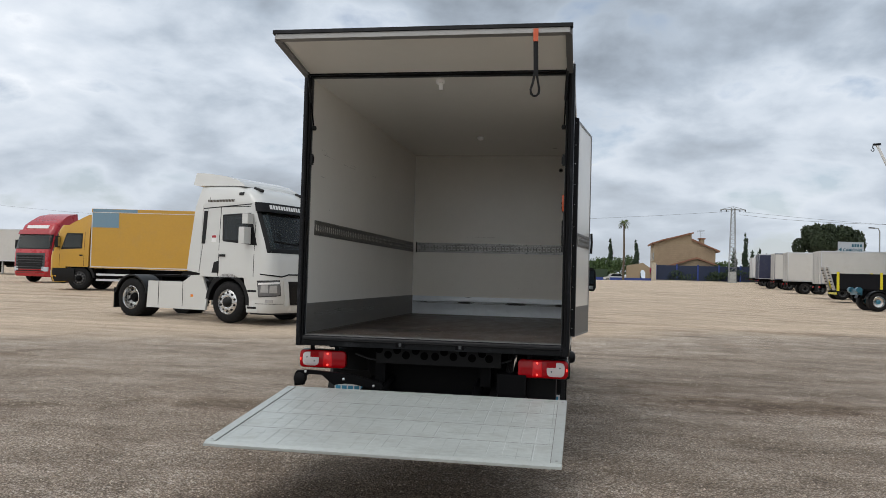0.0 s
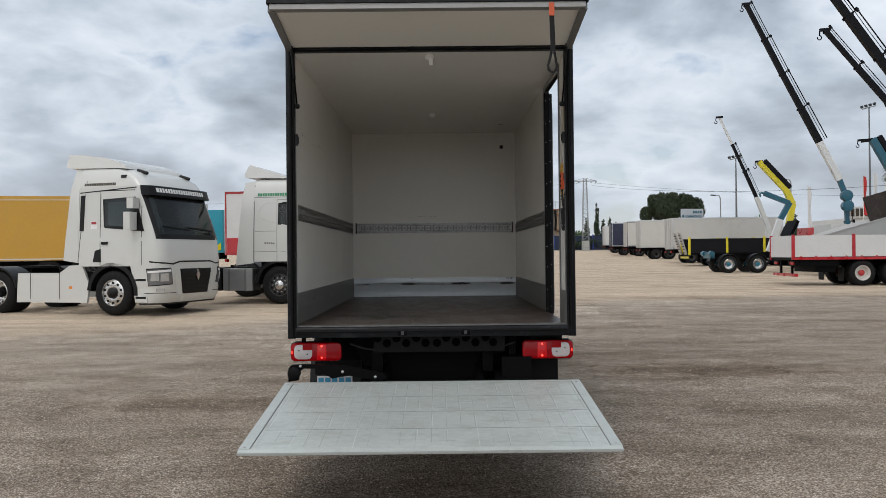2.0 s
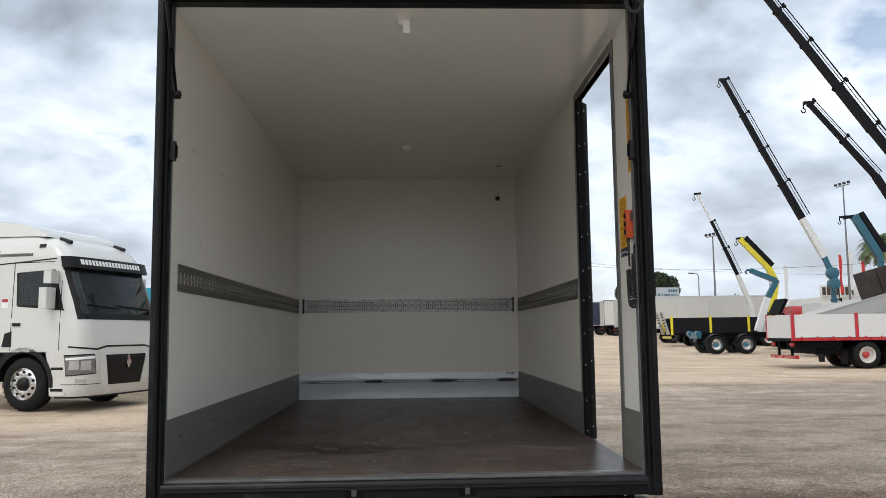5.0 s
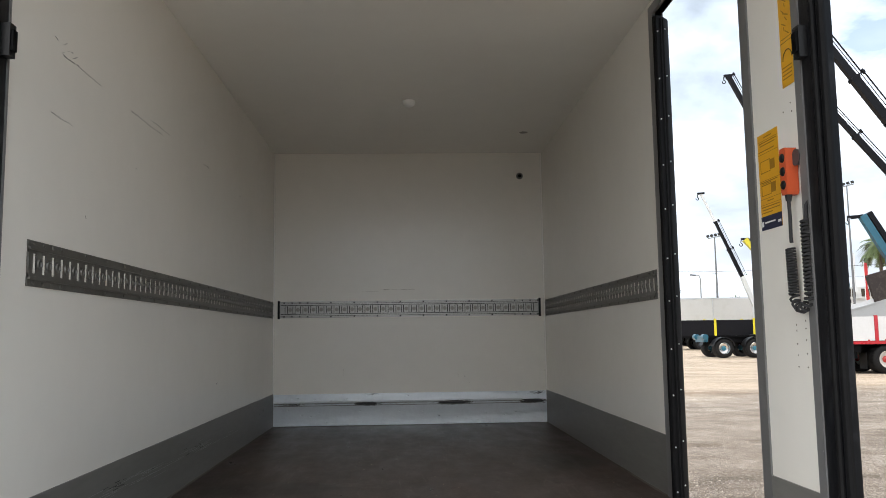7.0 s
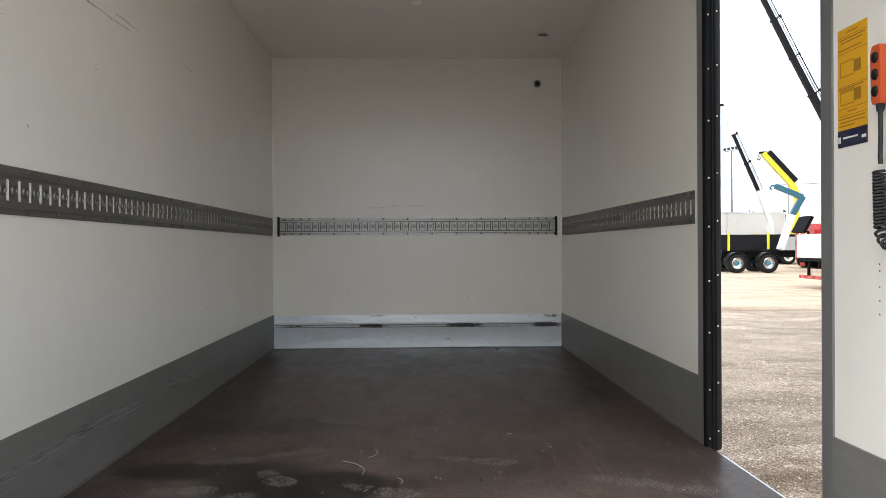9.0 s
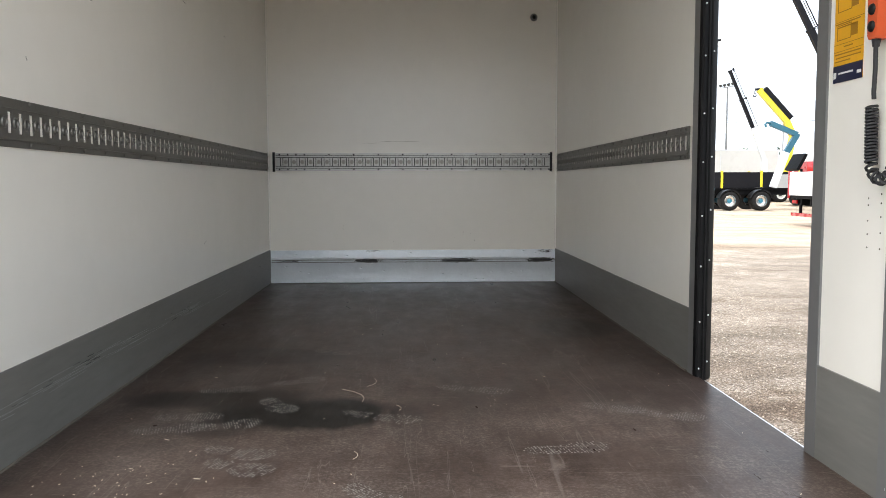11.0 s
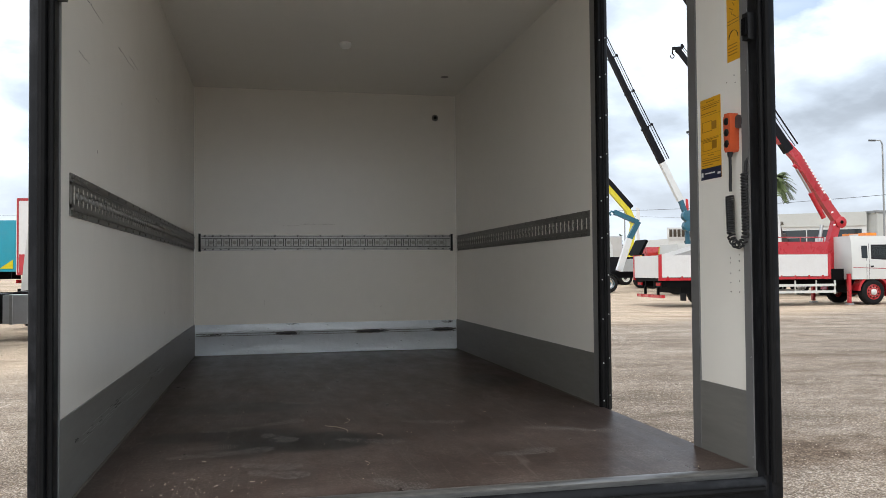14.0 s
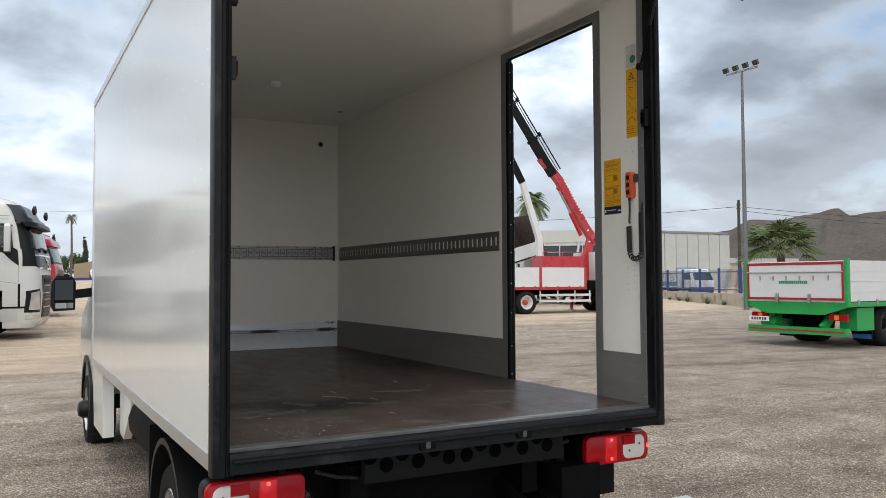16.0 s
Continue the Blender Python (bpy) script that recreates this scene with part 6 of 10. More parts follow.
def tractor_rear(t, paint, wheelbase=3.7, skirt=True, tank=False, rim="rim_alu"):
    """Chassis behind the cab: rails, fifth wheel, side panels, tanks, driven axle."""
    for s in (-1, 1):
        box_part("chassis_rail", (s * 0.40 - 0.05, s * 0.40 + 0.05, -wheelbase - 0.85, 0.9, 0.72, 0.98), M["black_steel"], t)
        wheel(t, s * 1.21, -wheelbase, dual=True, side=s, rim=rim, hub="black_steel", detail=True)
        arch(t, *sorted((s * 0.62, s * 1.22)), -wheelbase, 0.51, 0.57, M["plastic_black"], 0.04, 12, 168)
        bm = B()
        box(bm, *sorted((s * 0.62, s * 1.20)), -wheelbase - 0.66, -wheelbase - 0.62, 0.22, 0.75)
        part("mud_flap", bm, M["rubber"], t)
        if skirt:
            bm = B()
            prism(bm, [(-0.72, 0.28), (-0.66, 0.70), (-0.86, 1.16), (-1.22, 1.14), (-1.50, 0.97), (-wheelbase + 0.62, 0.97), (-wheelbase + 0.58, 0.28)], "x", *sorted((s * 1.14, s * 1.20)))
            sk = part("side_panel", bm, paint, t, bevel=0.02)
            for y in (-1.5, -2.35):
                bm = B()
                box(bm, *sorted((s * 1.2005, s * 1.206)), y - 0.006, y + 0.006, 0.36, 0.97)
                part("panel_gap", bm, M["rubber"], sk)
            bm = B()
            box(bm, *sorted((s * 1.20, s * 1.209)), -1.22, -1.14, 0.60, 0.66)
            part("side_marker", bm, M["lamp_amber"], sk)
        if tank:
            bm = B()
            box(bm, *sorted((s * 0.62, s * 1.18)), -1.62, -0.78, 0.36, 0.96)
            tk = part("fuel_tank", bm, M["alu"], t, "ribbed aluminium fuel tank", bevel=0.08)
            for y in (-1.45, -0.98):
                bm = B()
                box(bm, *sorted((s * 0.61, s * 1.19)), y - 0.03, y + 0.03, 0.345, 0.95)
                part("tank_strap", bm, M["steel"], tk, bevel=0.01)
            bm = B()
            box(bm, *sorted((s * 0.62, s * 1.16)), -2.20, -1.68, 0.36, 0.98)
            part("battery_box", bm, M["plastic_black"], t, bevel=0.05)
    bm = B()
    lathe(bm, [(0.48, 1.06), (0.50, 1.08), (0.48, 1.13), (0.10, 1.14)], 24, (0, -wheelbase + 0.1, 0), "z")
    fw = part("fifth_wheel", bm, M["black_steel"], t)
    bm = B()
    box(bm, -0.45, 0.45, -wheelbase - 0.1, -wheelbase + 0.3, 0.95, 1.07)
    part("fifth_wheel_plate", bm, M["black_steel"], fw)
    bm = B()
    for k in range(3):
        pts = [(-0.2 + 0.2 * k, -1.15 - 0.35 * math.sin(a * 3.0) , 1.5 - 0.55 * a) for a in [j / 10 for j in range(11)]]
        tube(bm, pts, 0.018, 6)
    part("air_hose", bm, M["cable"], t)
    box_part("gearbox", (-0.35, 0.35, -1.9, 0.6, 0.50, 0.95), M["black_steel"], t)
    bm = B()
    tube(bm, [(-1.15, -wheelbase, 0.51), (1.15, -wheelbase, 0.51)], 0.09, 10)
    part("drive_axle", bm, M["black_steel"], t)


def front_axle(t, rim="rim_alu", hub="rim_alu", guard="plastic_black"):
    for s in (-1, 1):
        wheel(t, s * 1.20, 0.0, side=s, rim=rim, hub=hub, detail=True)
        arch(t, *sorted((s * 0.80, s * 1.225)), 0.0, 0.51, 0.60, M[guard], 0.10, -5, 175)
    bm = B()
    tube(bm, [(-1.0, 0, 0.5), (1.0, 0, 0.5)], 0.07, 8)
    part("front_beam", bm, M["black_steel"], t)
    box_part("engine", (-0.62, 0.62, -0.75, 0.55, 0.50, 1.10), M["black_steel"], t, "", 0.05)


def roof_deflector(t, pts, hw0, material, name="roof_deflector"):
    """A wedge over the cab roof; pts is its outline along the cab, in y and z."""
    bm = B()
    prism(bm, pts, "x", -hw0, hw0)
    for v in bm.verts:  # narrower towards the top
        v.co.x *= 1 - 0.10 * max(0, (v.co.z - min(p[1] for p in pts))) / 0.6
    return part(name, bm, material, t, bevel=0.05)


def sleeper_fairing(t, s, y0, y1, z0, z1, material, x=1.20):
    bm = B()
    prism(bm, [(y0, z0 + 0.25), (y0, z1), (y1 + 0.12, z1), (y1, z1 - 0.3), (y1, z0)], "x", *sorted((s * (x - 0.05), s * x)))
    return part("side_fairing", bm, material, t, bevel=0.015)


def tractor_angular(m, label):
    """White tractor with a black visor, wide dark grille and angular lamps."""
    t = thing("tractor_unit", m, label, "truck", "row of parked tractor units")
    W = M["white_paint"]
    rows = [(0.28, 1.28, 1.18, 0.34), (0.42, 1.36, 1.21, 0.36), (0.95, 1.40, 1.225, 0.36), (1.25, 1.39, 1.225, 0.34), (1.72, 1.34, 1.22, 0.32), (2.0, 1.25, 1.21, 0.30), (2.72, 0.98, 1.18, 0.28), (2.95, 0.90, 1.18, 0.28), (3.14, 0.76, 1.15, 0.30), (3.28, 0.55, 1.10, 0.32), (3.40, 0.22, 1.02, 0.34), (3.46, -0.10, 0.92, 0.34)]
    c = Cab(t, rows, -0.92)
    side = [(2.06, 2.60, *sorted((q * c.reach(2.3, 0.52), q * c.reach(2.3, -0.12)))) for q in (-1, 1)]
    c.shell("cab_body", 1.12, 2.95, W, "white cab", holes=[(1.84, 2.74, -1.12, 1.12), *side])
    c.shell("cab_roof", 2.95, 3.46, W, "white roof")
    c.shell("bumper", 0.28, 1.12, W, "white bumper", back=0.60)
    c.shell("front_apron", 0.245, 0.28, M["plastic_black"], back=0.7)
    scr = c.border("windscreen_surround", 1.84, 2.76, -1.12, 1.12, 0.11, M["plastic_black"])
    c.patch("windscreen", [(-1.16, 1.80), (1.16, 1.80), (1.16, 2.79), (-1.16, 2.79)], M["glass_pale"], 0.006, 0.006, n=24, parent=scr)
    visor = c.patch("sun_visor", [(-1.22, 2.73), (1.22, 2.73), (1.20, 2.95), (-1.20, 2.95)], M["plastic_black"], 0.13, 0.16, n=24)
    c.letters([(-0.80, 2.80), (0.98, 2.80), (0.98, 2.90), (-0.80, 2.90)], 19, M["ink_white"], visor, off=0.132)
    bm = B()
    for a, b in ((-0.85, 0.15), (0.1, 1.0)):
        tube(bm, [c.point(1.95, a, 0.03), c.point(1.99, (a + b) / 2, 0.035), c.point(2.02, b, 0.03)], 0.012, 6)
    part("wiper", bm, M["rubber"], scr)
    # bonnet line, grille, lamps
    c.patch("bonnet_seam", [(-0.60, 1.20), (0.60, 1.20), (0.60, 1.235), (-0.60, 1.235)], M["plastic_black"], 0.004, n=14)
    for s in (-1, 1):
        c.patch("bonnet_seam", [(s * 0.60, 1.20), (s * 0.84, 1.145), (s * 0.84, 1.18), (s * 0.60, 1.235)], M["plastic_black"], 0.004, n=5)
        c.patch("bonnet_seam", [(s * 0.84, 1.145), (s * 1.45, 1.20), (s * 1.45, 1.23), (s * 0.84, 1.18)], M["plastic_black"], 0.004, n=8)
    g = c.patch("grille", [(-0.48, 0.47), (0.48, 0.47), (0.61, 1.05), (-0.61, 1.05)], M["plastic_black"], 0.012, 0.03, n=14)
    for k in range(6):
        z = 0.51 + 0.09 * k
        w = 0.46 + 0.024 * k
        c.patch("grille_bar", [(-w, z), (w, z), (w, z + 0.03), (-w, z + 0.03)], M["plastic_black"], 0.028, 0.02, g, 14)
    bm = B()
    p = c.point(0.90, 0, 0.03)
    prism(bm, [(p.x, p.z - 0.13), (p.x + 0.075, p.z), (p.x, p.z + 0.13), (p.x - 0.075, p.z)], "y", p.y - 0.02, p.y + 0.03)
    part("badge", bm, M["chrome"], g, "plain chrome diamond", bevel=0.01)
    for s in (-1, 1):
        dark = c.patch("lamp_recess", [(s * 0.84, 0.70), (s * 1.46, 0.66), (s * 1.54, 1.06), (s * 0.92, 1.08)], M["plastic_black"], 0.006, n=8)
        hl = c.patch("headlamp", [(s * 0.87, 0.72), (s * 1.44, 0.68), (s * 1.52, 1.03), (s * 0.94, 1.06)], M["headlamp_smoked"], 0.014, n=8, parent=dark)
        for d, z in ((1.08, 0.86), (1.30, 0.87)):
            c.patch("lamp_lens", [(s * (d - 0.095), z - 0.09), (s * (d + 0.095), z - 0.09), (s * (d + 0.10), z + 0.085), (s * (d - 0.08), z + 0.095)], M["headlamp"], 0.020, 0.01, hl, 4)
        c.patch("lamp_strip", [(s * 0.93, 0.99), (s * 1.48, 0.96), (s * 1.49, 1.00), (s * 0.94, 1.04)], M["ink_white"], 0.020, 0.01, hl, 6)
        c.patch("grille_flank", [(s * 0.51, 0.45), (s * 0.68, 0.45), (s * 0.81, 1.09), (s * 0.65, 1.10)], W, 0.02, n=6)
        c.patch("fog_lamp", [(s * 1.06, 0.54), (s * 1.26, 0.54), (s * 1.26, 0.61), (s * 1.06, 0.61)], M["headlamp"], 0.008, n=6)
        c.patch("bumper_gap", [(s * 0.72, 0.50), (s * 1.55, 0.50), (s * 1.55, 0.512), (s * 0.72, 0.512)], M["rubber"], 0.003, n=8)
        # door: seams, window, handle, steps
        for y0, z0, y1, z1 in ((0.80, 1.14, 0.815, 2.80), (-0.33, 1.14, -0.315, 2.86), (-0.33, 2.845, 0.62, 2.86)):
            c.patch("door_gap", [(y0, z0), (y1, z0), (y1, z1), (y0, z1)], M["rubber"], 0.002, n=4, side=s)
        wn = c.patch("window_frame", [(0.90, 1.90), (-0.20, 2.00), (-0.20, 2.07), (0.84, 1.98)], M["plastic_black"], 0.004, n=8, side=s)
        for q in ([(0.62, 2.60), (-0.26, 2.58), (-0.26, 2.66), (0.62, 2.70)], [(-0.10, 2.04), (-0.22, 2.02), (-0.26, 2.66), (-0.12, 2.64)], [(0.88, 1.92), (0.52, 1.96), (0.50, 2.66), (0.64, 2.70)]):
            c.patch("frame_side", q, M["plastic_black"], 0.004, n=8, side=s, parent=wn)
        c.patch("side_window", [(0.60, 2.00), (-0.18, 2.04), (-0.21, 2.63), (0.58, 2.66)], M["glass_side"], 0.008, 0.005, n=8, side=s, parent=wn)
        c.patch("roof_seam", [(0.66, 2.90), (-0.90, 2.81), (-0.90, 2.835), (0.66, 2.925)], M["plastic_black"], 0.003, n=8, side=s)
        c.patch("roof_seam", [(0.30, 3.36), (-0.90, 3.40), (-0.90, 3.415), (0.30, 3.375)], M["plastic_black"], 0.003, n=8, side=s)
        c.patch("door_handle", [(-0.10, 1.62), (-0.28, 1.62), (-0.28, 1.68), (-0.10, 1.68)], M["plastic_black"], 0.02, n=4, side=s)
        c.patch("air_intake", [(-0.79, 1.94), (-0.89, 1.94), (-0.87, 2.76), (-0.76, 2.76)], M["plastic_black"], 0.02, n=3, side=s)
        c.patch("locker_flap", [(-0.30, 1.22), (-0.52, 1.22), (-0.46, 1.48), (-0.30, 1.52)], M["plastic_black"], 0.01, n=3, side=s)
        c.patch("notice_sticker", [(-0.42, 1.98), (-0.58, 1.98), (-0.58, 2.16), (-0.42, 2.16)], M["ink_white"], 0.003, n=3, side=s)
        c.patch("sticker_print", [(-0.43, 2.09), (-0.57, 2.09), (-0.57, 2.15), (-0.43, 2.15)], M["red_dark"], 0.006, 0.004, n=3, side=s)
        c.letters([(-0.78, 2.98), (0.10, 2.98), (0.10, 3.04), (-0.78, 3.04)], 18, M["ink"], side=s)
        c.patch("roof_marker", [(0.36, 3.14), (0.22, 3.14), (0.22, 3.21), (0.36, 3.21)], M["plastic_black"], 0.02, n=3, side=s)
        st = B()
        prism(st, [(0.62, 0.30), (0.95, 0.30), (0.95, 1.12), (0.50, 1.12), (0.58, 0.80)], "x", *sorted((s * 1.16, s * 1.215)))
        sp = part("step_panel", st, W, t, bevel=0.02)
        for z in (0.38, 0.78):
            box_part("step", (*sorted((s * 1.19, s * 1.222)), 0.64, 0.92, z, z + 0.05), M["plastic_black"], sp)
        fr = c.patch("side_fairing", [(-0.925, 1.20), (-1.36, 1.26), (-1.12, 3.40), (-0.925, 3.44)], W, 0.002, 0.04, side=s, n=6)
        c.patch("fairing_gap", [(-0.94, 1.22), (-0.955, 1.22), (-0.725, 3.10), (-0.71, 3.10)], M["seam"], 0.006, 0.01, side=s, n=3, parent=fr)
        mirror_unit(t, s, 0.62, 1.94, 2.34, W, 1.18, 0.24, 0.17)
        mirror_unit(t, s, 0.68, 2.42, 2.66, W, 1.18, 0.20, 0.17)
    roof_deflector(t, [(-1.30, 3.42), (-0.60, 3.40), (0.05, 3.38), (0.30, 3.36), (0.26, 3.42), (0.02, 3.54), (-0.35, 3.64), (-0.95, 3.73), (-1.38, 3.76), (-1.42, 3.46)], 1.06, W)
    for x in (-0.8, 0.8):
        bm = B()
        tube(bm, [(x, 0.40, 3.34), (x, 0.66, 3.26)], 0.04, 8)
        part("air_horn", bm, M["plastic_black"], t)
    cab_inside(t, 1.2, 1.75, 1.18, 2.9)
    front_axle(t, hub="plastic_black")
    tractor_rear(t, W, 3.35)
    return t


def rounded_panel(c, name, s, corners, radius, material, off, deep, parent=None, label=""):
    """A side panel with rounded corners on a cab's flank; corners as (y, z), in order."""
    pts = []
    for k, p in enumerate(corners):
        p = Vector(p)
        a, b = Vector(corners[k - 1]) - p, Vector(corners[(k + 1) % len(corners)]) - p
        r = min(radius, a.length * 0.45, b.length * 0.45)
        a, b = p + a.normalized() * r, p + b.normalized() * r
        for u in (0, 0.25, 0.5, 0.75, 1):
            pts.append(a * (1 - u) ** 2 + p * 2 * u * (1 - u) + b * u * u)
    bm = B()
    outer = [bm.verts.new(c.point(q.y, s * c.reach(q.y, q.x), off)) for q in pts]
    inner = [bm.verts.new(c.point(q.y, s * c.reach(q.y, q.x), off - deep)) for q in pts]
    mid = sum((v.co for v in outer), Vector()) / len(outer)
    hub = bm.verts.new(mid)
    n = len(pts)
    for k in range(n):
        bm.faces.new((outer[k], outer[(k + 1) % n], hub))
        bm.faces.new((outer[k], inner[k], inner[(k + 1) % n], outer[(k + 1) % n]))
    return part(name, bm, material, parent or c.parent, label)


def tractor_rounded(m, label, paint, text, skirt=False, raised=False):
    """Tractor with a rounded cab, black screen band and lower grille block."""
    t = thing("tractor_unit", m, label, "truck", "row of parked tractor units")
    rows = [(0.26, 1.26, 1.18, 0.36), (0.40, 1.36, 1.22, 0.40), (1.00, 1.41, 1.245, 0.42), (1.55, 1.39, 1.245, 0.40), (1.95, 1.34, 1.24, 0.36), (2.62, 1.17, 1.205, 0.31), (2.87, 1.08, 1.19, 0.30), (3.10, 0.96, 1.16, 0.30), (3.24, 0.78, 1.11, 0.32), (3.34, 0.48, 1.04, 0.34), (3.38, 0.10, 0.94, 0.34)]
    c = Cab(t, rows, -0.70)
    side = [(2.16, 2.64, *sorted((q * c.reach(2.4, 0.74), q * c.reach(2.4, 0.06)))) for q in (-1, 1)]
    c.shell("cab_body", 1.14, 2.87, paint, "rounded sleeper cab", holes=[(2.10, 2.66, -1.16, 1.16), *side])
    c.shell("cab_roof", 2.87, 3.38, paint, "rounded roof")
    c.shell("bumper", 0.26, 1.14, paint, "bumper", back=0.62)
    scr = c.patch("windscreen_surround", [(-1.42, 1.70), (1.42, 1.70), (1.38, 2.12), (-1.38, 2.12)], M["plastic_black"], 0.008, n=28)
    for s in (-1, 1):
        c.patch("surround_side", [(s * 1.14, 2.10), (s * 1.40, 2.10), (s * 1.33, 2.70), (s * 1.14, 2.70)], M["plastic_black"], 0.007, n=8, parent=scr)
    c.patch("windscreen", [(-1.17, 2.08), (1.17, 2.08), (1.17, 2.70), (-1.17, 2.70)], M["glass_pale"], 0.006, 0.006, n=24, parent=scr)
    visor = c.patch("sun_visor", [(-1.34, 2.72), (1.34, 2.72), (1.26, 3.14), (-1.26, 3.14)], M["visor_grey"], 0.05, 0.07, n=28)
    c.patch("visor_plate", [(-0.55, 2.94), (0.55, 2.94), (0.55, 3.06), (-0.55, 3.06)], M["galv"], 0.054, 0.01, visor, 10)
    c.patch("visor_step", [(-1.32, 2.72), (1.32, 2.72), (1.30, 2.84), (-1.30, 2.84)], M["visor_grey"], 0.12, 0.12, visor, 28)
    c.patch("visor_lip", [(-1.22, 2.63), (1.22, 2.63), (1.24, 2.73), (-1.24, 2.73)], M["plastic_black"], 0.20, 0.18, visor, 24)
    band = c.patch("front_band", [(-1.06, 1.68), (1.06, 1.68), (1.10, 2.07), (-1.10, 2.07)], M["visor_grey"], 0.018, n=16, parent=scr)
    c.patch("band_trim", [(-0.95, 1.64), (0.95, 1.64), (0.95, 1.68), (-0.95, 1.68)], M["chrome"], 0.024, n=16, parent=band)
    c.patch("band_trim", [(-1.10, 1.95), (1.10, 1.95), (1.10, 1.98), (-1.10, 1.98)], M["chrome"], 0.024, n=16, parent=band)
    bm = B()
    tube(bm, [c.point(1.70, -0.28, 0.03), c.point(1.94, 0.28, 0.03)], 0.016, 6)
    lathe(bm, [(0.055, -0.02), (0.07, 0.0), (0.055, 0.02)], 14, tuple(c.point(1.82, 0, 0.035)), "y")
    part("badge_bar", bm, M["chrome"], band)
    bm = B()
    for a, b in ((-0.9, 0.0), (-0.1, 0.8)):
        tube(bm, [c.point(2.08, a, 0.03), c.point(2.15, (a + b) / 2, 0.04), c.point(2.11, b, 0.03)], 0.016, 6)
        box(bm, b - 0.05, b + 0.05, c.point(2.07, b).y, c.point(2.07, b).y + 0.06, 2.03, 2.10)
    part("wiper", bm, M["rubber"], scr)
    g = c.patch("grille", [(-0.62, 0.48), (0.62, 0.48), (0.70, 1.06), (-0.70, 1.06)], M["plastic_black"], 0.012, 0.03, n=14)
    up = c.patch("upper_grille", [(-0.70, 1.08), (0.70, 1.08), (0.72, 1.50), (-0.72, 1.50)], M["plastic_black"], 0.012, 0.03, n=14)
    c.patch("intake_slot", [(-0.5, 1.30), (0.5, 1.30), (0.56, 1.42), (-0.56, 1.42)], M["rubber"], 0.022, 0.02, up, 12)
    c.patch("intake_rim", [(-0.5, 1.24), (0.5, 1.24), (0.5, 1.265), (-0.5, 1.265)], M["steel"], 0.022, 0.02, up, 12)
    for k, z in enumerate((0.54, 0.63, 0.72, 0.81, 0.90, 0.99)):
        w = 0.56
        c.patch("grille_bar", [(-w, z), (w, z), (w, z + 0.025), (-w, z + 0.025)], M["steel"] if k in (2, 4) else M["plastic_grey"], 0.030, 0.02, g, 14)
    for s in (-1, 1):
        dark = c.patch("lamp_recess", [(s * 0.84, 0.62), (s * 1.36, 0.62), (s * 1.36, 1.12), (s * 0.96, 1.18)], M["plastic_black"], 0.004, n=8)
        c.patch("headlamp", [(s * 0.92, 0.68), (s * 1.26, 0.68), (s * 1.24, 1.08), (s * 1.0, 1.12)], M["headlamp"], 0.014, n=8, parent=dark)
        c.patch("fog_lamp", [(s * 0.88, 0.46), (s * 1.32, 0.46), (s * 1.32, 0.56), (s * 0.88, 0.56)], M["headlamp"], 0.008, n=6)
        # seams of the door and the panels behind it
        for y0, z0, y1, z1, y2 in ((0.94, 1.30, 0.95, 1.72, 0.94), (-0.06, 1.14, -0.048, 2.80, -0.06), (-0.06, 2.79, 0.72, 2.802, -0.06), (-0.68, 1.95, -0.06, 1.962, -0.68), (-0.68, 1.40, -0.06, 1.412, -0.68)):
            c.patch("door_gap", [(y0, z0), (y1, z0), (y1, z1), (y2, z1)], M["seam"], 0.002, n=4, side=s)
        c.patch("roof_seam", [(0.74, 2.862), (-0.70, 2.862), (-0.70, 2.876), (0.74, 2.876)], M["seam"], 0.002, n=8, side=s)
        c.patch("waist_seam", [(0.90, 1.30), (-0.02, 1.42), (-0.02, 1.428), (0.90, 1.308)], M["seam"], 0.002, n=10, side=s)
        bm = B()
        tube(bm, [c.point(z, s * c.reach(z, y), 0.002) for y, z in ((-0.58, 2.32), (-0.55, 2.50), (-0.48, 2.64), (-0.36, 2.72), (-0.12, 2.73))], 0.006, 5)
        tube(bm, [c.point(z, s * c.reach(z, y), 0.002) for y, z in ((-0.60, 2.34), (-0.40, 2.26), (-0.12, 2.18))], 0.006, 5)
        part("pressed_crease", bm, paint, t)
        # window with its black surround running down to the front band
        wn = rounded_panel(c, "window_frame", s, [(0.06, 2.15), (0.62, 2.02), (0.76, 1.86), (0.96, 1.70), (0.93, 2.08), (0.80, 2.15)], 0.05, M["plastic_black"], 0.004, 0.012)
        for q in ([(0.82, 2.63), (-0.01, 2.64), (-0.01, 2.71), (0.76, 2.69)], [(0.07, 2.12), (-0.03, 2.13), (-0.02, 2.69), (0.07, 2.70)], [(0.83, 2.12), (0.72, 2.10), (0.70, 2.66), (0.77, 2.67)]):
            c.patch("frame_side", q, M["plastic_black"], 0.004, n=6, side=s, parent=wn)
        c.patch("side_window", [(0.80, 2.14), (0.0, 2.14), (0.0, 2.68), (0.76, 2.66)], M["glass_side"], 0.007, 0.004, n=8, side=s, parent=wn)
        bm = B()
        p = c.point(2.70, s * c.reach(2.70, 0.24), 0.03)
        boxm(bm, Matrix.Translation(p), 0.10, 0.24, 0.06)
        part("kerb_mirror", bm, M["plastic_black"], wn, bevel=0.025)
        c.patch("door_handle", [(0.28, 1.56), (0.02, 1.58), (0.02, 1.63), (0.28, 1.62)], paint, 0.014, n=4, side=s)
        c.letters([(-0.60, 2.90), (0.44, 2.90), (0.44, 2.98), (-0.60, 2.98)], 15, text, side=s)
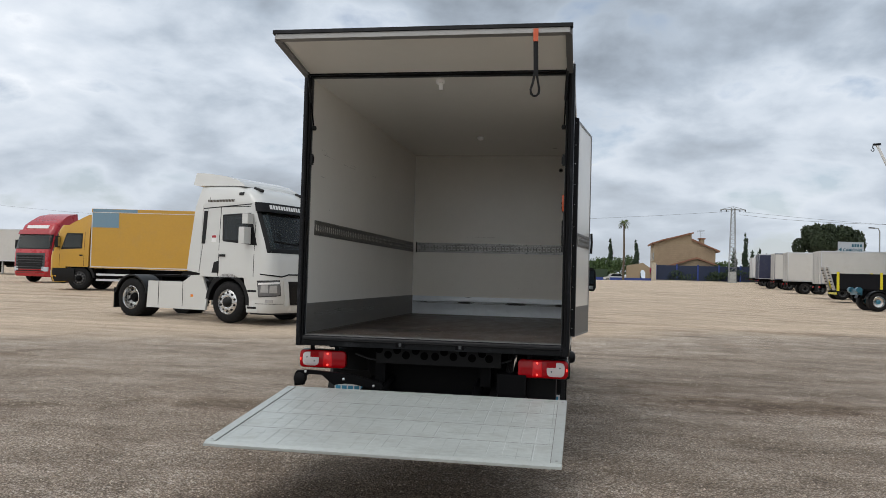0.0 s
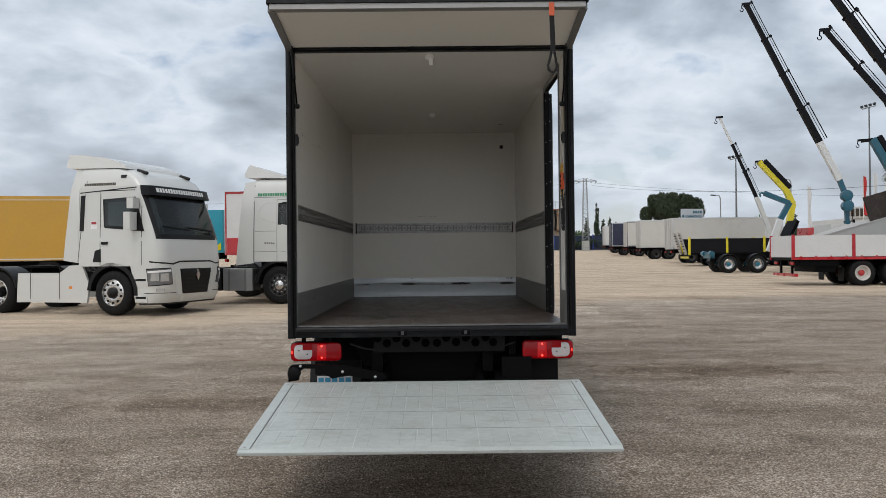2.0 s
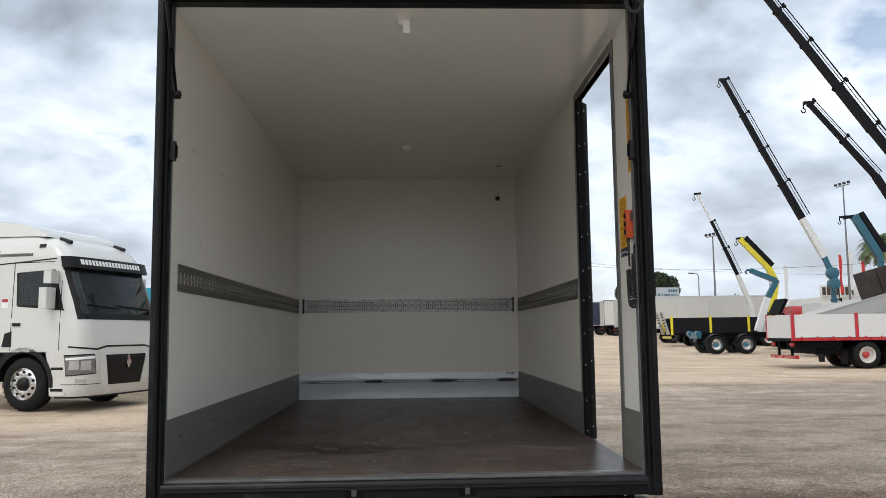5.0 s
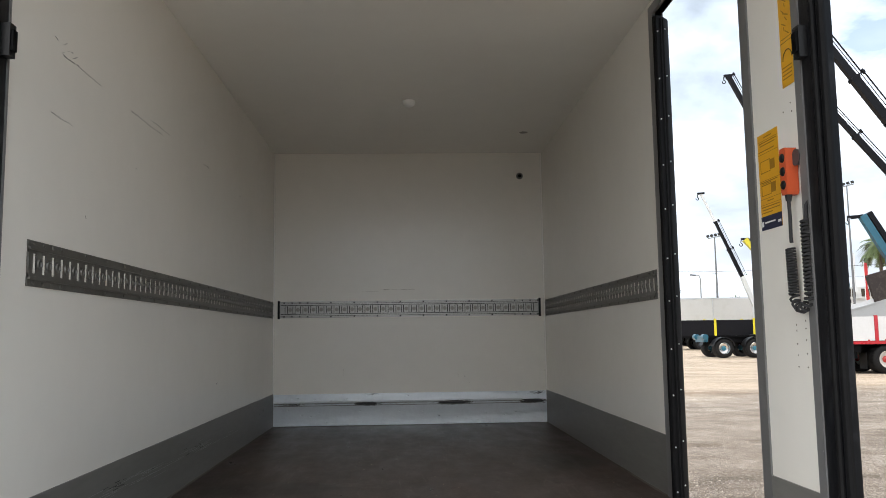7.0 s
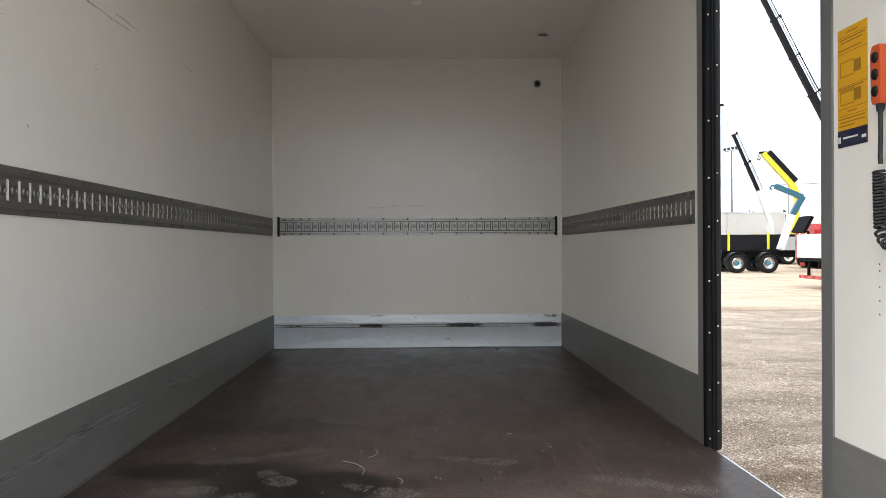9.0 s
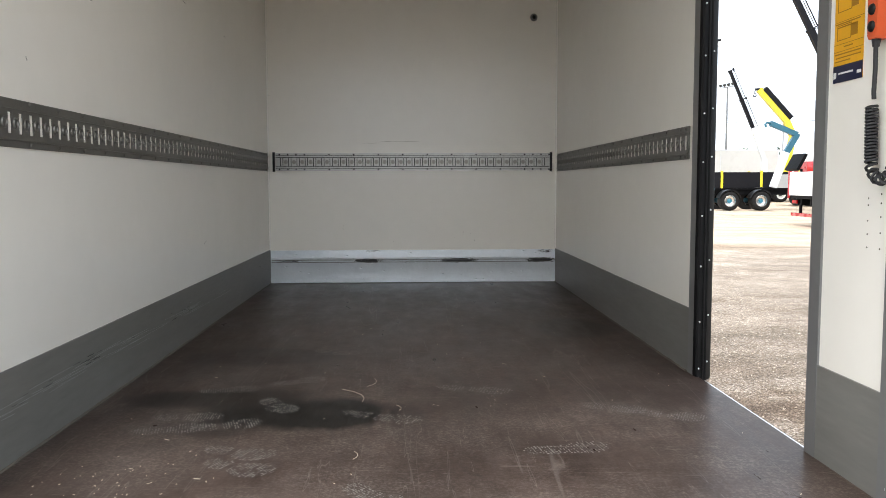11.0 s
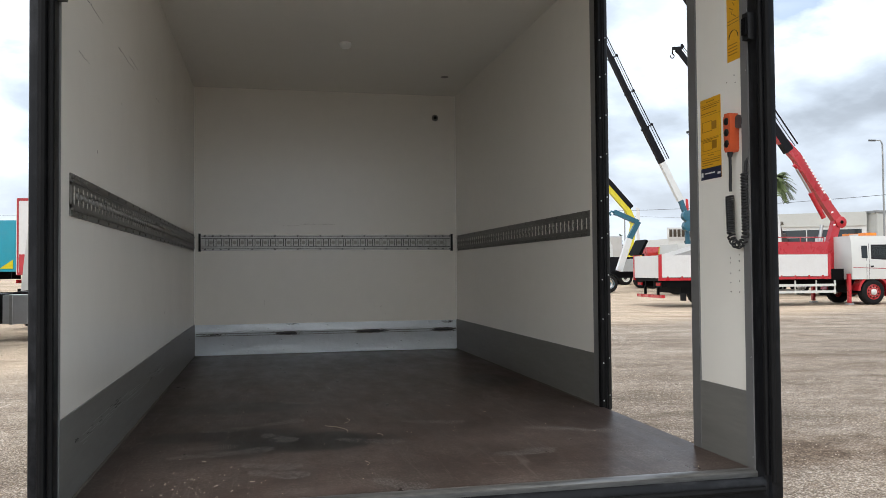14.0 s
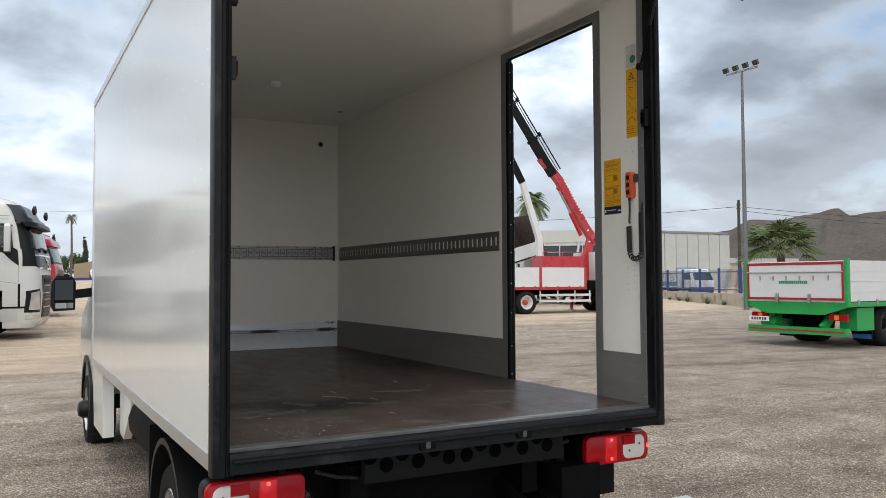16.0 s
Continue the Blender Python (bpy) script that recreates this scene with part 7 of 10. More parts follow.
        c.letters([(-0.40, 1.62), (-0.10, 1.60), (-0.10, 1.645), (-0.40, 1.665)], 5, M["galv"], side=s)
        c.patch("sill_panel", [(0.92, 0.42), (0.46, 0.42), (0.46, 0.70), (0.92, 0.70)], M["alu"], 0.006, n=4, side=s, label="grey lower step panel")
        c.patch("sill_gap", [(1.10, 0.72), (0.40, 0.72), (0.40, 0.765), (1.10, 0.765)], M["rubber"], 0.008, n=4, side=s)
        c.patch("corner_gap", [(0.99, 0.74), (0.94, 0.74), (0.94, 1.28), (0.99, 1.30)], M["rubber"], 0.006, n=3, side=s)
        fr = c.patch("side_fairing", [(-0.71, 1.10), (-1.22, 1.04), (-1.00, 3.28), (-0.71, 3.32)], paint, 0.004, 0.04, side=s, n=6)
        c.patch("fairing_gap", [(-0.695, 1.14), (-0.72, 1.14), (-0.70, 3.20), (-0.685, 3.20)], M["seam"], 0.007, 0.01, side=s, n=3, parent=fr)
        # tall mirror arm with two glasses behind a painted shell
        x0 = 1.24
        bm = B()
        prism(bm, [(s * x0, 2.02), (s * (x0 + 0.20), 2.04), (s * (x0 + 0.22), 2.30), (s * (x0 + 0.22), 2.62), (s * (x0 + 0.14), 2.68), (s * x0, 2.64)], "y", 0.67, 0.79)
        mi = part("wing_mirror", bm, paint, t, bevel=0.04)
        for z0, z1 in ((2.08, 2.34), (2.38, 2.60)):
            box_part("mirror_glass", (*sorted((s * (x0 + 0.02), s * (x0 + 0.19))), 0.662, 0.668, z0, z1), M["plastic_black"], mi)
        bm = B()
        for z in (2.10, 2.63):
            tube(bm, [c.point(z, s * c.reach(z, 0.72)), Vector((s * (x0 + 0.06), 0.73, z))], 0.022, 7)
        part("mirror_arm", bm, M["plastic_black"], mi)
        bm = B()
        lathe(bm, [(0.05, -0.05), (0.11, -0.02), (0.11, 0.03), (0.02, 0.05)], 14, (s * 0.92, 1.22, 3.02), "y")
        part("spot_lamp", bm, M["plastic_black"], t)
        bm = B()
        tube(bm, [(s * 0.6, 0.2, 3.36), (s * 0.6, 0.16, 3.80)], 0.008, 5)
        part("aerial", bm, M["cable"], t)
    if raised:  # raised blade over a low fairing
        roof_deflector(t, [(-0.95, 3.30), (0.30, 3.36), (0.0, 3.42), (-0.60, 3.54), (-0.88, 3.57), (-0.96, 3.46)], 1.04, paint)
        roof_deflector(t, [(0.40, 3.37), (-0.10, 3.60), (-0.77, 3.90), (-0.79, 3.91), (-0.94, 3.70), (-0.10, 3.45)], 1.00, paint, "deflector_blade")
        bm = B()
        for s in (-0.7, 0.7):
            tube(bm, [(s, -0.7, 3.50), (s, -0.8, 3.74)], 0.025, 6)
        part("blade_stay", bm, M["black_steel"], t)
    else:
        roof_deflector(t, [(-1.0, 3.42), (0.10, 3.38), (0.22, 3.40), (-0.10, 3.52), (-0.50, 3.65), (-0.88, 3.77), (-0.92, 3.76), (-1.03, 3.52)], 1.08, paint)
    cab_inside(t, 1.25, 1.95, 1.18, 2.80, 1.72)
    front_axle(t, rim="rim_dark", hub="rim_alu")
    tractor_rear(t, paint, skirt=skirt, tank=not skirt)
    return t


def simple_cab(t, paint, rows, back, window=(1.75, 2.5), grille=True, guard="plastic_black"):
    """A plainer day cab for lorries further off."""
    c = Cab(t, rows, back)
    z_top = rows[-1][0]
    c.shell("cab_body", 1.02, z_top, paint, "painted cab")
    c.shell("bumper", 0.34, 1.02, paint if guard == "plastic_black" else M[guard], "bumper", back=0.60)
    a, b = window
    scr = c.patch("windscreen_surround", [(-1.28, a - 0.06), (1.28, a - 0.06), (1.22, b + 0.06), (-1.22, b + 0.06)], M["plastic_black"], 0.006, n=20)
    c.patch("windscreen", [(-1.18, a), (1.18, a), (1.12, b), (-1.12, b)], M["glass_pale"], 0.012, n=20, parent=scr)
    if grille:
        g = c.patch("grille", [(-0.85, 0.75), (0.85, 0.75), (0.85, 1.5), (-0.85, 1.5)], M["plastic_black"], 0.008, n=12)
        for k in range(5):
            z = 0.82 + 0.13 * k
            c.patch("grille_bar", [(-0.8, z), (0.8, z), (0.8, z + 0.045), (-0.8, z + 0.045)], M["plastic_grey"], 0.02, 0.02, g, 12)
    for s in (-1, 1):
        c.patch("headlamp", [(s * 0.80, 0.62), (s * 1.2, 0.62), (s * 1.25, 0.86), (s * 0.8, 0.86)], M["headlamp"], 0.012, n=6)
        wn = c.patch("window_frame", [(0.84, a + 0.02), (-0.10, a + 0.08), (-0.10, b), (0.62, b)], M["plastic_black"], 0.003, n=6, side=s)
        c.patch("side_window", [(0.76, a + 0.10), (-0.04, a + 0.14), (-0.04, b - 0.06), (0.58, b - 0.06)], M["glass_pale"], 0.008, n=6, side=s, parent=wn)
        for y0, z0, y1, z1 in ((0.88, 1.04, 0.893, b), (-0.20, 1.04, -0.187, b + 0.05)):
            c.patch("door_gap", [(y0, z0), (y1, z0), (y1, z1), (y0, z1)], M["rubber"], 0.002, n=3, side=s)
        c.patch("door_handle", [(0.0, 1.50), (-0.14, 1.50), (-0.14, 1.56), (0.0, 1.56)], M["plastic_black"], 0.014, n=3, side=s)
        mirror_unit(t, s, 0.95, 1.85, 2.35, M["plastic_black"] if guard == "plastic_black" else M["red"], 1.2, 0.2)
    return c


M["headlamp_smoked"] = mat("smoked_lamp_glass", (0.16, 0.165, 0.17), 0.07, metal=0.2, vary=0.3, scale=9, coat=0.6)
M["glass_pale"] = glass("clear_cab_glass", (0.66, 0.76, 0.75), alpha=0.70)
M["glass_side"] = glass("tinted_door_glass", (0.50, 0.58, 0.57), alpha=0.66)
M["cab_grey"] = mat("dark_grey_cab_lining", (0.045, 0.046, 0.048), 0.8, vary=0.15, scale=5)
M["rim_dark"] = mat("dark_grey_steel_rim", (0.03, 0.031, 0.033), 0.45, vary=0.15, scale=8, dirt=0.25)


def at_ground(x, y, heading):
    """A pose on the yard: heading is the compass turn of the thing's front from +y, anticlockwise."""
    return pose(x, y, ground_z(x, y), 0, 0, heading)


def rigid_yellow():
    t = thing("rigid_box_truck", at_ground(-20.9, 27.5, 99), "yellow rigid lorry with yellow box and slate blue corner panel", "truck")
    Y = M["yellow"]
    rows = [(0.34, 1.32, 1.2, 0.3), (0.6, 1.40, 1.25, 0.34), (1.5, 1.38, 1.25, 0.3), (1.7, 1.34, 1.25, 0.3), (2.55, 1.12, 1.2, 0.28), (2.85, 0.95, 1.15, 0.28)]
    c = simple_cab(t, Y, rows, -0.40)
    c.patch("lower_front", [(-2.3, 0.36), (2.3, 0.36), (2.3, 0.95), (-2.3, 0.95)], M["plastic_black"], 0.01, n=24)
    roof_deflector(t, [(-0.42, 2.78), (0.65, 2.80), (0.40, 2.98), (-0.25, 3.34), (-0.42, 3.34)], 1.1, Y)
    front_axle(t, rim="rim_dark", hub="black_steel")
    bx = box_part("cargo_box", (-1.27, 1.27, -8.0, -0.48, 0.98, 3.60), Y, t, "yellow box body", 0.03)
    for s in (-1, 1):
        x0, x1 = sorted((s * 1.271, s * 1.281))
        box_part("blue_panel", (x0, x1, -1.70, -0.53, 2.78, 3.42), M["steelblue"], bx)
        box_part("blue_panel", (x0, x1, -2.5, -0.53, 3.46, 3.585), M["steelblue"], bx)
        bm = B()
        for d in ((-7.98, -0.49, 1.02, 1.06), (-7.98, -0.49, 3.43, 3.455), (-0.53, -0.49, 1.06, 3.43)):
            box(bm, x0, x1 + 0.001, *d[:2], *d[2:])
        part("body_trim", bm, M["alu"], bx)
        bm = B()
        for z in (0.42, 0.66):
            box(bm, *sorted((s * 1.18, s * 1.22)), -4.2, -0.75, z, z + 0.09)
        part("side_guard", bm, M["alu"], t)
        for y in (-4.9, -6.2):
            wheel(t, s * 1.21, y, dual=True, side=s, rim="rim_dark", hub="black_steel", n=22)
        box_part("chassis_rail", (s * 0.4 - 0.05, s * 0.4 + 0.05, -7.8, 0.8, 0.66, 0.96), M["black_steel"], t)
    box_part("tool_box", (-1.1, 1.1, -2.2, -1.2, 0.55, 1.05), M["black_steel"], t, "", 0.03)


def red_tractor(x, y, heading, label, low=False):
    t = thing("tractor_unit", at_ground(x, y, heading), label, "truck", "red tractor units")
    R = M["red"]
    rows = [(0.3, 1.30, 1.2, 0.3), (0.6, 1.40, 1.25, 0.34), (1.6, 1.38, 1.25, 0.32), (1.8, 1.34, 1.25, 0.3), (2.7, 1.10, 1.2, 0.28), (3.2, 0.85, 1.16, 0.28), (3.5, 0.45, 1.08, 0.3)]
    if low:
        rows = rows[:4] + [(2.6, 1.10, 1.2, 0.28), (2.85, 0.92, 1.14, 0.28), (2.95, 0.6, 1.06, 0.3)]
    c = simple_cab(t, R, rows, -0.95, (1.9, 2.45) if low else (1.9, 2.65))
    g = 0.62 if low else 1.0
    c.patch("dark_front", [(-g, 0.5), (g, 0.5), (g, 1.62), (-g, 1.62)], M["plastic_grey"], 0.006, n=14)
    for k in range(6):
        z = 0.62 + 0.16 * k
        c.patch("grille_bar", [(-g + 0.08, z), (g - 0.08, z), (g - 0.08, z + 0.05), (-g + 0.08, z + 0.05)], M["plastic_black"], 0.03, 0.03, None, 12)
    if not low:
        c.patch("visor_plate", [(-0.75, 3.0), (0.75, 3.0), (0.75, 3.18), (-0.75, 3.18)], M["ink_white"], 0.02, n=8)
        roof_deflector(t, [(-0.95, 3.35), (0.40, 3.42), (-0.2, 3.78), (-0.95, 3.95)], 1.08, R)
    v = 2.45 if low else 2.66
    c.patch("sun_visor", [(-1.2, v), (1.2, v), (1.2, v + 0.24), (-1.2, v + 0.24)], M["red_dark"], 0.12, 0.14, n=20)
    for s in (-1, 1):
        sleeper_fairing(t, s, -0.95, -1.5, 1.1, 2.8 if low else 3.4, R, 1.2)
    cab_inside(t, 1.25, 1.75, 1.2)
    front_axle(t, rim="rim_dark", hub="rim_alu")
    tractor_rear(t, R, skirt=True, rim="rim_dark")


def box_trailer(m, length, height, body, label, frame_mat=None, floor=1.15, rear_doors=True, panel=None, group="parked trailers", width=2.52, lower=None):
    """Semi-trailer with box or curtain body; local y runs to its front, origin at its rear."""
    t = thing("semi_trailer", m, label, "trailer", group)
    h = width / 2
    bd = box_part("body", (-h, h, 0.0, length, floor, height), body, t, "", 0.03)
    fr = frame_mat or M["alu"]
    for s in (-1, 1):
        x0, x1 = sorted((s * (h + 0.001), s * (h + 0.012)))
        bm = B()
        for y in (0.02, length * 0.5, length - 0.08):
            box(bm, x0, x1, y, y + 0.06, floor, height)
        box(bm, x0, x1, 0.08, length - 0.08, floor, floor + 0.10)
        box(bm, x0, x1, 0.08, length - 0.08, height - 0.10, height)
        part("frame_post", bm, fr, bd)
        if lower:
            box_part("lower_band", (x0, x1 + 0.002, 0.1, length - 0.1, floor + 0.1, floor + 0.75), lower, bd)
        if panel:
            bm = B()
            prism(bm, [(length - 0.65, floor + 0.12), (length - 0.1, floor + 0.12), (length - 0.1, floor + 0.5)], "x", x0, x1 + 0.003)
            part("painted_panel", bm, panel, bd)
        box_part("chassis_beam", (s * 0.45 - 0.06, s * 0.45 + 0.06, 0.3, length - 0.5, floor - 0.32, floor), M["black_steel"], t)
        for y in (1.6, 2.95):
            wheel(t, s * 1.2, y, dual=True, side=s, rim="rim_dark", hub="black_steel", n=20)
        bm = B()
        box(bm, s * 0.95 - 0.06, s * 0.95 + 0.06, length - 2.4, length - 2.25, 0.05, floor)
        part("landing_leg", bm, M["steel"], t)
        box_part("side_guard", (*sorted((s * 1.17, s * 1.21)), 3.8, length - 2.7, 0.55, 0.95), M["plastic_grey"], t)
    if rear_doors:
        for s in (-1, 1):
            dr = box_part("rear_door", (*sorted((s * 0.02, s * (h - 0.06))), -0.035, -0.002, floor + 0.06, height - 0.08), body, t, "", 0.01)
            for k in (0.35, 0.85):
                bm = B()
                tube(bm, [(s * k, -0.06, floor), (s * k, -0.06, height - 0.1)], 0.018, 6)
                part("lock_rod", bm, M["steel"], dr)
            bm = B()
            box(bm, *sorted((s * 0.8, s * 1.15)), -0.06, 0.0, 0.85, 0.98)
            part("tail_lamp", bm, M["lamp_red"], t)
    box_part("rear_bumper", (-1.15, 1.15, 0.0, 0.10, 0.5, 0.62), M["black_steel"], t)
    return t


V = M["white_paint"]
tractor_angular(at_ground(-7.05, 13.75, -108), "white tractor unit with black sun visor and dark grille")
tractor_rounded(at_ground(-4.02, 16.95, -100), "white tractor unit with green lettering and aluminium tank", V, M["ink_green"])
tractor_rounded(at_ground(-2.085, 19.69, -100), "white tractor unit with blue lettering and raised roof blade", V, M["ink_blue"], raised=True)
tractor_rounded(at_ground(-2.18, 23.04, -100), "white tractor unit with dark visor at the row's far end", V, M["ink_blue"])
red_tractor(-1.19, 29.45, -101, "red tractor unit parked at the row's end", True)
rigid_yellow()
red_tractor(-28.7, 35.3, 172, "red tractor unit with dark grille facing the yard")
box_trailer(at_ground(-48.8, 51.76, -98), 8.0, 3.5, M["tarp_white"], "white box trailer on dark chassis", floor=1.0)
box_trailer(at_ground(-18.19, 36.88, -97), 7.6, 3.3, M["turquoise"], "turquoise box trailer with yellow painted corner", M["turquoise"], panel=M["lemon"])
box_trailer(at_ground(-9.25, 31.05, -97), 8.0, 3.95, M["board_white"], "white box trailer with red frame and red lower band", M["red_dark"], lower=M["red"])


# ---- cranes and lorries on the far side ----
def crane(t, pts, widths, mats, hoses=True, hook=True):
    """A loader crane: telescopic boom lengths between the points, with collars, outer rams on brackets and hose runs."""
    for k, ((p, q), w, mt) in enumerate(zip(zip(pts, pts[1:]), widths, mats)):
        p, q = Vector(p), Vector(q)
        d = q - p
        u = d.normalized()
        up = u.cross(Vector((1, 0, 0))).normalized()
        if up.z < 0:
            up = -up
        long = hoses and d.length > 2.2 and "black" in mt or hoses and d.length > 3.2
        n = max(1, round(d.length / 2.1)) if long else 1
        bm = B()
        for i in range(n):  # each stage a little slimmer than the one before
            a, b = p + d * (i / n), p + d * ((i + 1) / n)
            f = 1 - 0.34 * i / max(1, n)
            beam(bm, a - u * (0.1 if i else 0), b + u * 0.05, w * 0.74 * f, w * f, w * 0.72 * f, w * f * 0.98)
        bo = part("boom", bm, M[mt], t, flat=True)
        if not long:
            continue
        for i in range(n):
            f = 1 - 0.34 * i / max(1, n)
            e = p + d * ((i + 1) / n)
            bm = B()
            beam(bm, e - u * 0.09, e + u * 0.03, w * 0.86 * f, w * 1.16 * f)
            part("boom_collar", bm, M[mt], bo)
            bm = B()
            beam(bm, e - up * w * 0.75 * f, e + up * w * 1.6 * f, 0.05, 0.07)
            beam(bm, e + up * w * 1.38 * f - u * 0.10, e + up * w * 1.38 * f + u * 0.10, 0.09, 0.09)
            part("ram_bracket", bm, M["boom_black"], bo)
            s0 = p + d * (i / n)
            bm = B()
            tube(bm, [s0 + up * w * 1.42 * f, e + up * w * 1.42 * f], w * 0.085, 7)
            part("extension_ram", bm, M["boom_black"], bo)
            bm = B()
            tube(bm, [s0 + up * w * 1.02 * f, s0.lerp(e, 0.5) + up * w * 0.98 * f, e + up * w * 1.02 * f], w * 0.05, 5)
            part("hose", bm, M["cable"], bo)
    if hook:
        e = Vector(pts[-1])
        u = (Vector(pts[-1]) - Vector(pts[-2])).normalized()
        bm = B()
        beam(bm, e - Vector((0, 0.28, -0.05)), e + Vector((0, 0.24, 0.08)), 0.16, 0.14)
        hd = part("boom_head", bm, M["boom_black"], t)
        e = e - Vector((0, 0.28, 0))
        bm = B()
        tube(bm, [e, e + Vector((0, -0.02, -0.22))], 0.035, 6)
        tube(bm, [e + Vector((0, -0.02 + 0.10 * math.sin(a), -0.33 + 0.11 * math.cos(a))) for a in [0.5 * k for k in range(11)]], 0.03, 6)
        part("hook", bm, M["black_steel"], hd)


def local(t, pts):
    inv = t.matrix_basis.inverted()
    return [inv @ Vector(p) for p in pts]


def lorry_chassis(t, rear, axles, rim, hub, front_rim=None):
    for s in (-1, 1):
        box_part("chassis_rail", (s * 0.42 - 0.05, s * 0.42 + 0.05, rear, 0.8, 0.82, 1.08), M["black_steel"], t)
        for y in axles:
            wheel(t, s * 1.21, y, dual=True, side=s, rim=rim, hub=hub, n=24)
    front_axle(t, rim=front_rim or rim, hub=hub)


def drop_side_bed(t, y0, y1, z0, z1, board, post, posts, hw=1.26, strip=None):
    """A flat bed with drop sides: boards between coloured posts."""
    box_part("bed_floor", (-hw + 0.02, hw - 0.02, y0, y1, z0 - 0.12, z0), M["black_steel"], t)
    ys = [y0 + (y1 - y0) * k / posts for k in range(posts + 1)]
    for s in (-1, 1):
        for a, b in zip(ys, ys[1:]):
            pn = box_part("drop_side", (*sorted((s * (hw - 0.03), s * hw)), a + 0.07, b - 0.07, z0 + 0.02, z1), board, t, "", 0.006)
            bm = B()
            for k in range(1, 4 if strip else 1):
                z = z0 + (z1 - z0) * k / 4
                box(bm, *sorted((s * hw, s * (hw + 0.006))), a + 0.08, b - 0.08, z, z + 0.01)
            if strip:
                part("board_rib", bm, board, pn)
            for k in range(4):
                y = a + (b - a) * (k + 0.5) / 4
                box_part("drop_side_hinge", (*sorted((s * hw, s * (hw + 0.02))), y - 0.03, y + 0.03, z0 - 0.06, z0 + 0.06), post if strip is None else M["steel"], pn)
        for y in ys:
            box_part("bed_post", (*sorted((s * (hw - 0.05), s * (hw + 0.012))), y - 0.06, y + 0.06, z0 - 0.1, z1 + 0.04), post, t, "", 0.01)
        box_part("bed_rail", (*sorted((s * (hw - 0.06), s * (hw + 0.005))), y0, y1, z0 - 0.10, z0), post, t, "", 0.008)
    for y in (y0, y1):
        box_part("end_board", (-hw + 0.05, hw - 0.05, y - 0.03, y + 0.03, z0, z1), board, t, "", 0.006)


def red_crane_truck():
    t = thing("crane_truck", at_ground(23.22, 26.92, -93.5), "white and red flatbed lorry with raised red loader crane", "truck")
    W, R = M["white_paint"], M["red"]
    rows = [(0.34, 1.30, 1.2, 0.3), (0.6, 1.38, 1.24, 0.34), (1.5, 1.36, 1.24, 0.3), (1.72, 1.32, 1.24, 0.3), (2.5, 1.10, 1.2, 0.28), (2.75, 0.92, 1.12, 0.28)]
    c = simple_cab(t, W, rows, -0.95, (1.75, 2.40), guard="red")
    for s in (-1, 1):
        c.patch("rear_window", [(-0.26, 1.86), (-0.52, 1.86), (-0.52, 2.36), (-0.26, 2.36)], M["window_dark"], 0.006, n=4, side=s)
        c.patch("red_stripe", [(0.80, 1.42), (-0.90, 1.48), (-0.90, 1.50), (0.80, 1.45)], M["red_dark"], 0.003, n=6, side=s)
        c.patch("locker_seam", [(-0.30, 1.04), (-0.315, 1.04), (-0.315, 2.55), (-0.30, 2.55)], M["rubber"], 0.002, n=3, side=s)
    front_axle(t, rim="rim_red", hub="rim_white", guard="red")
    for s in (-1, 1):
        for y, rim in ((-6.29, "rim_white"), (-4.98, "rim_white")):
            wheel(t, s * 1.21, y, dual=True, side=s, rim=rim, hub="rim_red", n=26)
        box_part("chassis_rail", (s * 0.42 - 0.05, s * 0.42 + 0.05, -8.9, 0.8, 0.80, 1.05), M["black_steel"], t)
        bm = B()
        for z in (0.50, 0.76):
            box(bm, *sorted((s * 1.18, s * 1.22)), -4.35, -1.65, z, z + 0.10)
        for y in (-4.3, -3.4, -2.5, -1.7):
            box(bm, *sorted((s * 1.15, s * 1.18)), y, y + 0.06, 0.45, 1.0)
        part("side_guard", bm, W, t)
        bm = B()
        box(bm, *sorted((s * 1.12, s * 1.24)), -1.12, -1.0, 0.10, 1.25)
        lg = part("stabiliser_leg", bm, R, t, bevel=0.01)
        box_part("stabiliser_foot", (*sorted((s * 1.05, s * 1.30)), -1.18, -0.94, 0.02, 0.08), M["steel"], lg)
        box_part("tail_lamp", (*sorted((s * 0.7, s * 1.1)), -8.95, -8.88, 0.85, 0.97), M["lamp_red"], t)
    box_part("tool_box", (-1.1, 1.1, -8.1, -7.3, 0.55, 0.98), M["black_steel"], t, "", 0.03)
    box_part("rear_bumper", (-1.2, 1.2, -8.95, -8.80, 0.38, 0.50), R, t, "", 0.01)
    for s in (-1, 1):
        box_part("bumper_bracket", (s * 0.62 - 0.05, s * 0.62 + 0.05, -8.86, -8.78, 0.48, 0.86), M["black_steel"], t)
        box_part("lamp_carrier", (*sorted((s * 0.66, s * 1.16)), -8.90, -8.70, 0.80, 1.0), M["black_steel"], t, "", 0.01)
        box_part("mud_flap", (*sorted((s * 0.70, s * 1.22)), -7.05, -7.03, 0.18, 0.75), M["rubber"], t)
        box_part("rear_skirt", (*sorted((s * 1.14, s * 1.18)), -8.7, -7.2, 0.78, 1.10), M["black_steel"], t)
    drop_side_bed(t, -9.0, -1.95, 1.15, 2.02, M["board_white"], R, 3)
    bm = B()
    box(bm, -0.7, 0.7, 0.05, 0.50, 2.76, 2.86)
    bb = part("beacon_bar", bm, W, t, bevel=0.02)
    for s in (-1, 1):
        box_part("amber_beacon", (*sorted((s * 0.30, s * 0.74)), 0.03, 0.52, 2.78, 2.90), M["lamp_amber"], bb, "", 0.03)
    # crane seat, tank and boom
    box_part("crane_base", (-1.0, 1.0, -1.70, -1.15, 1.0, 1.45), M["black_steel"], t, "", 0.04)
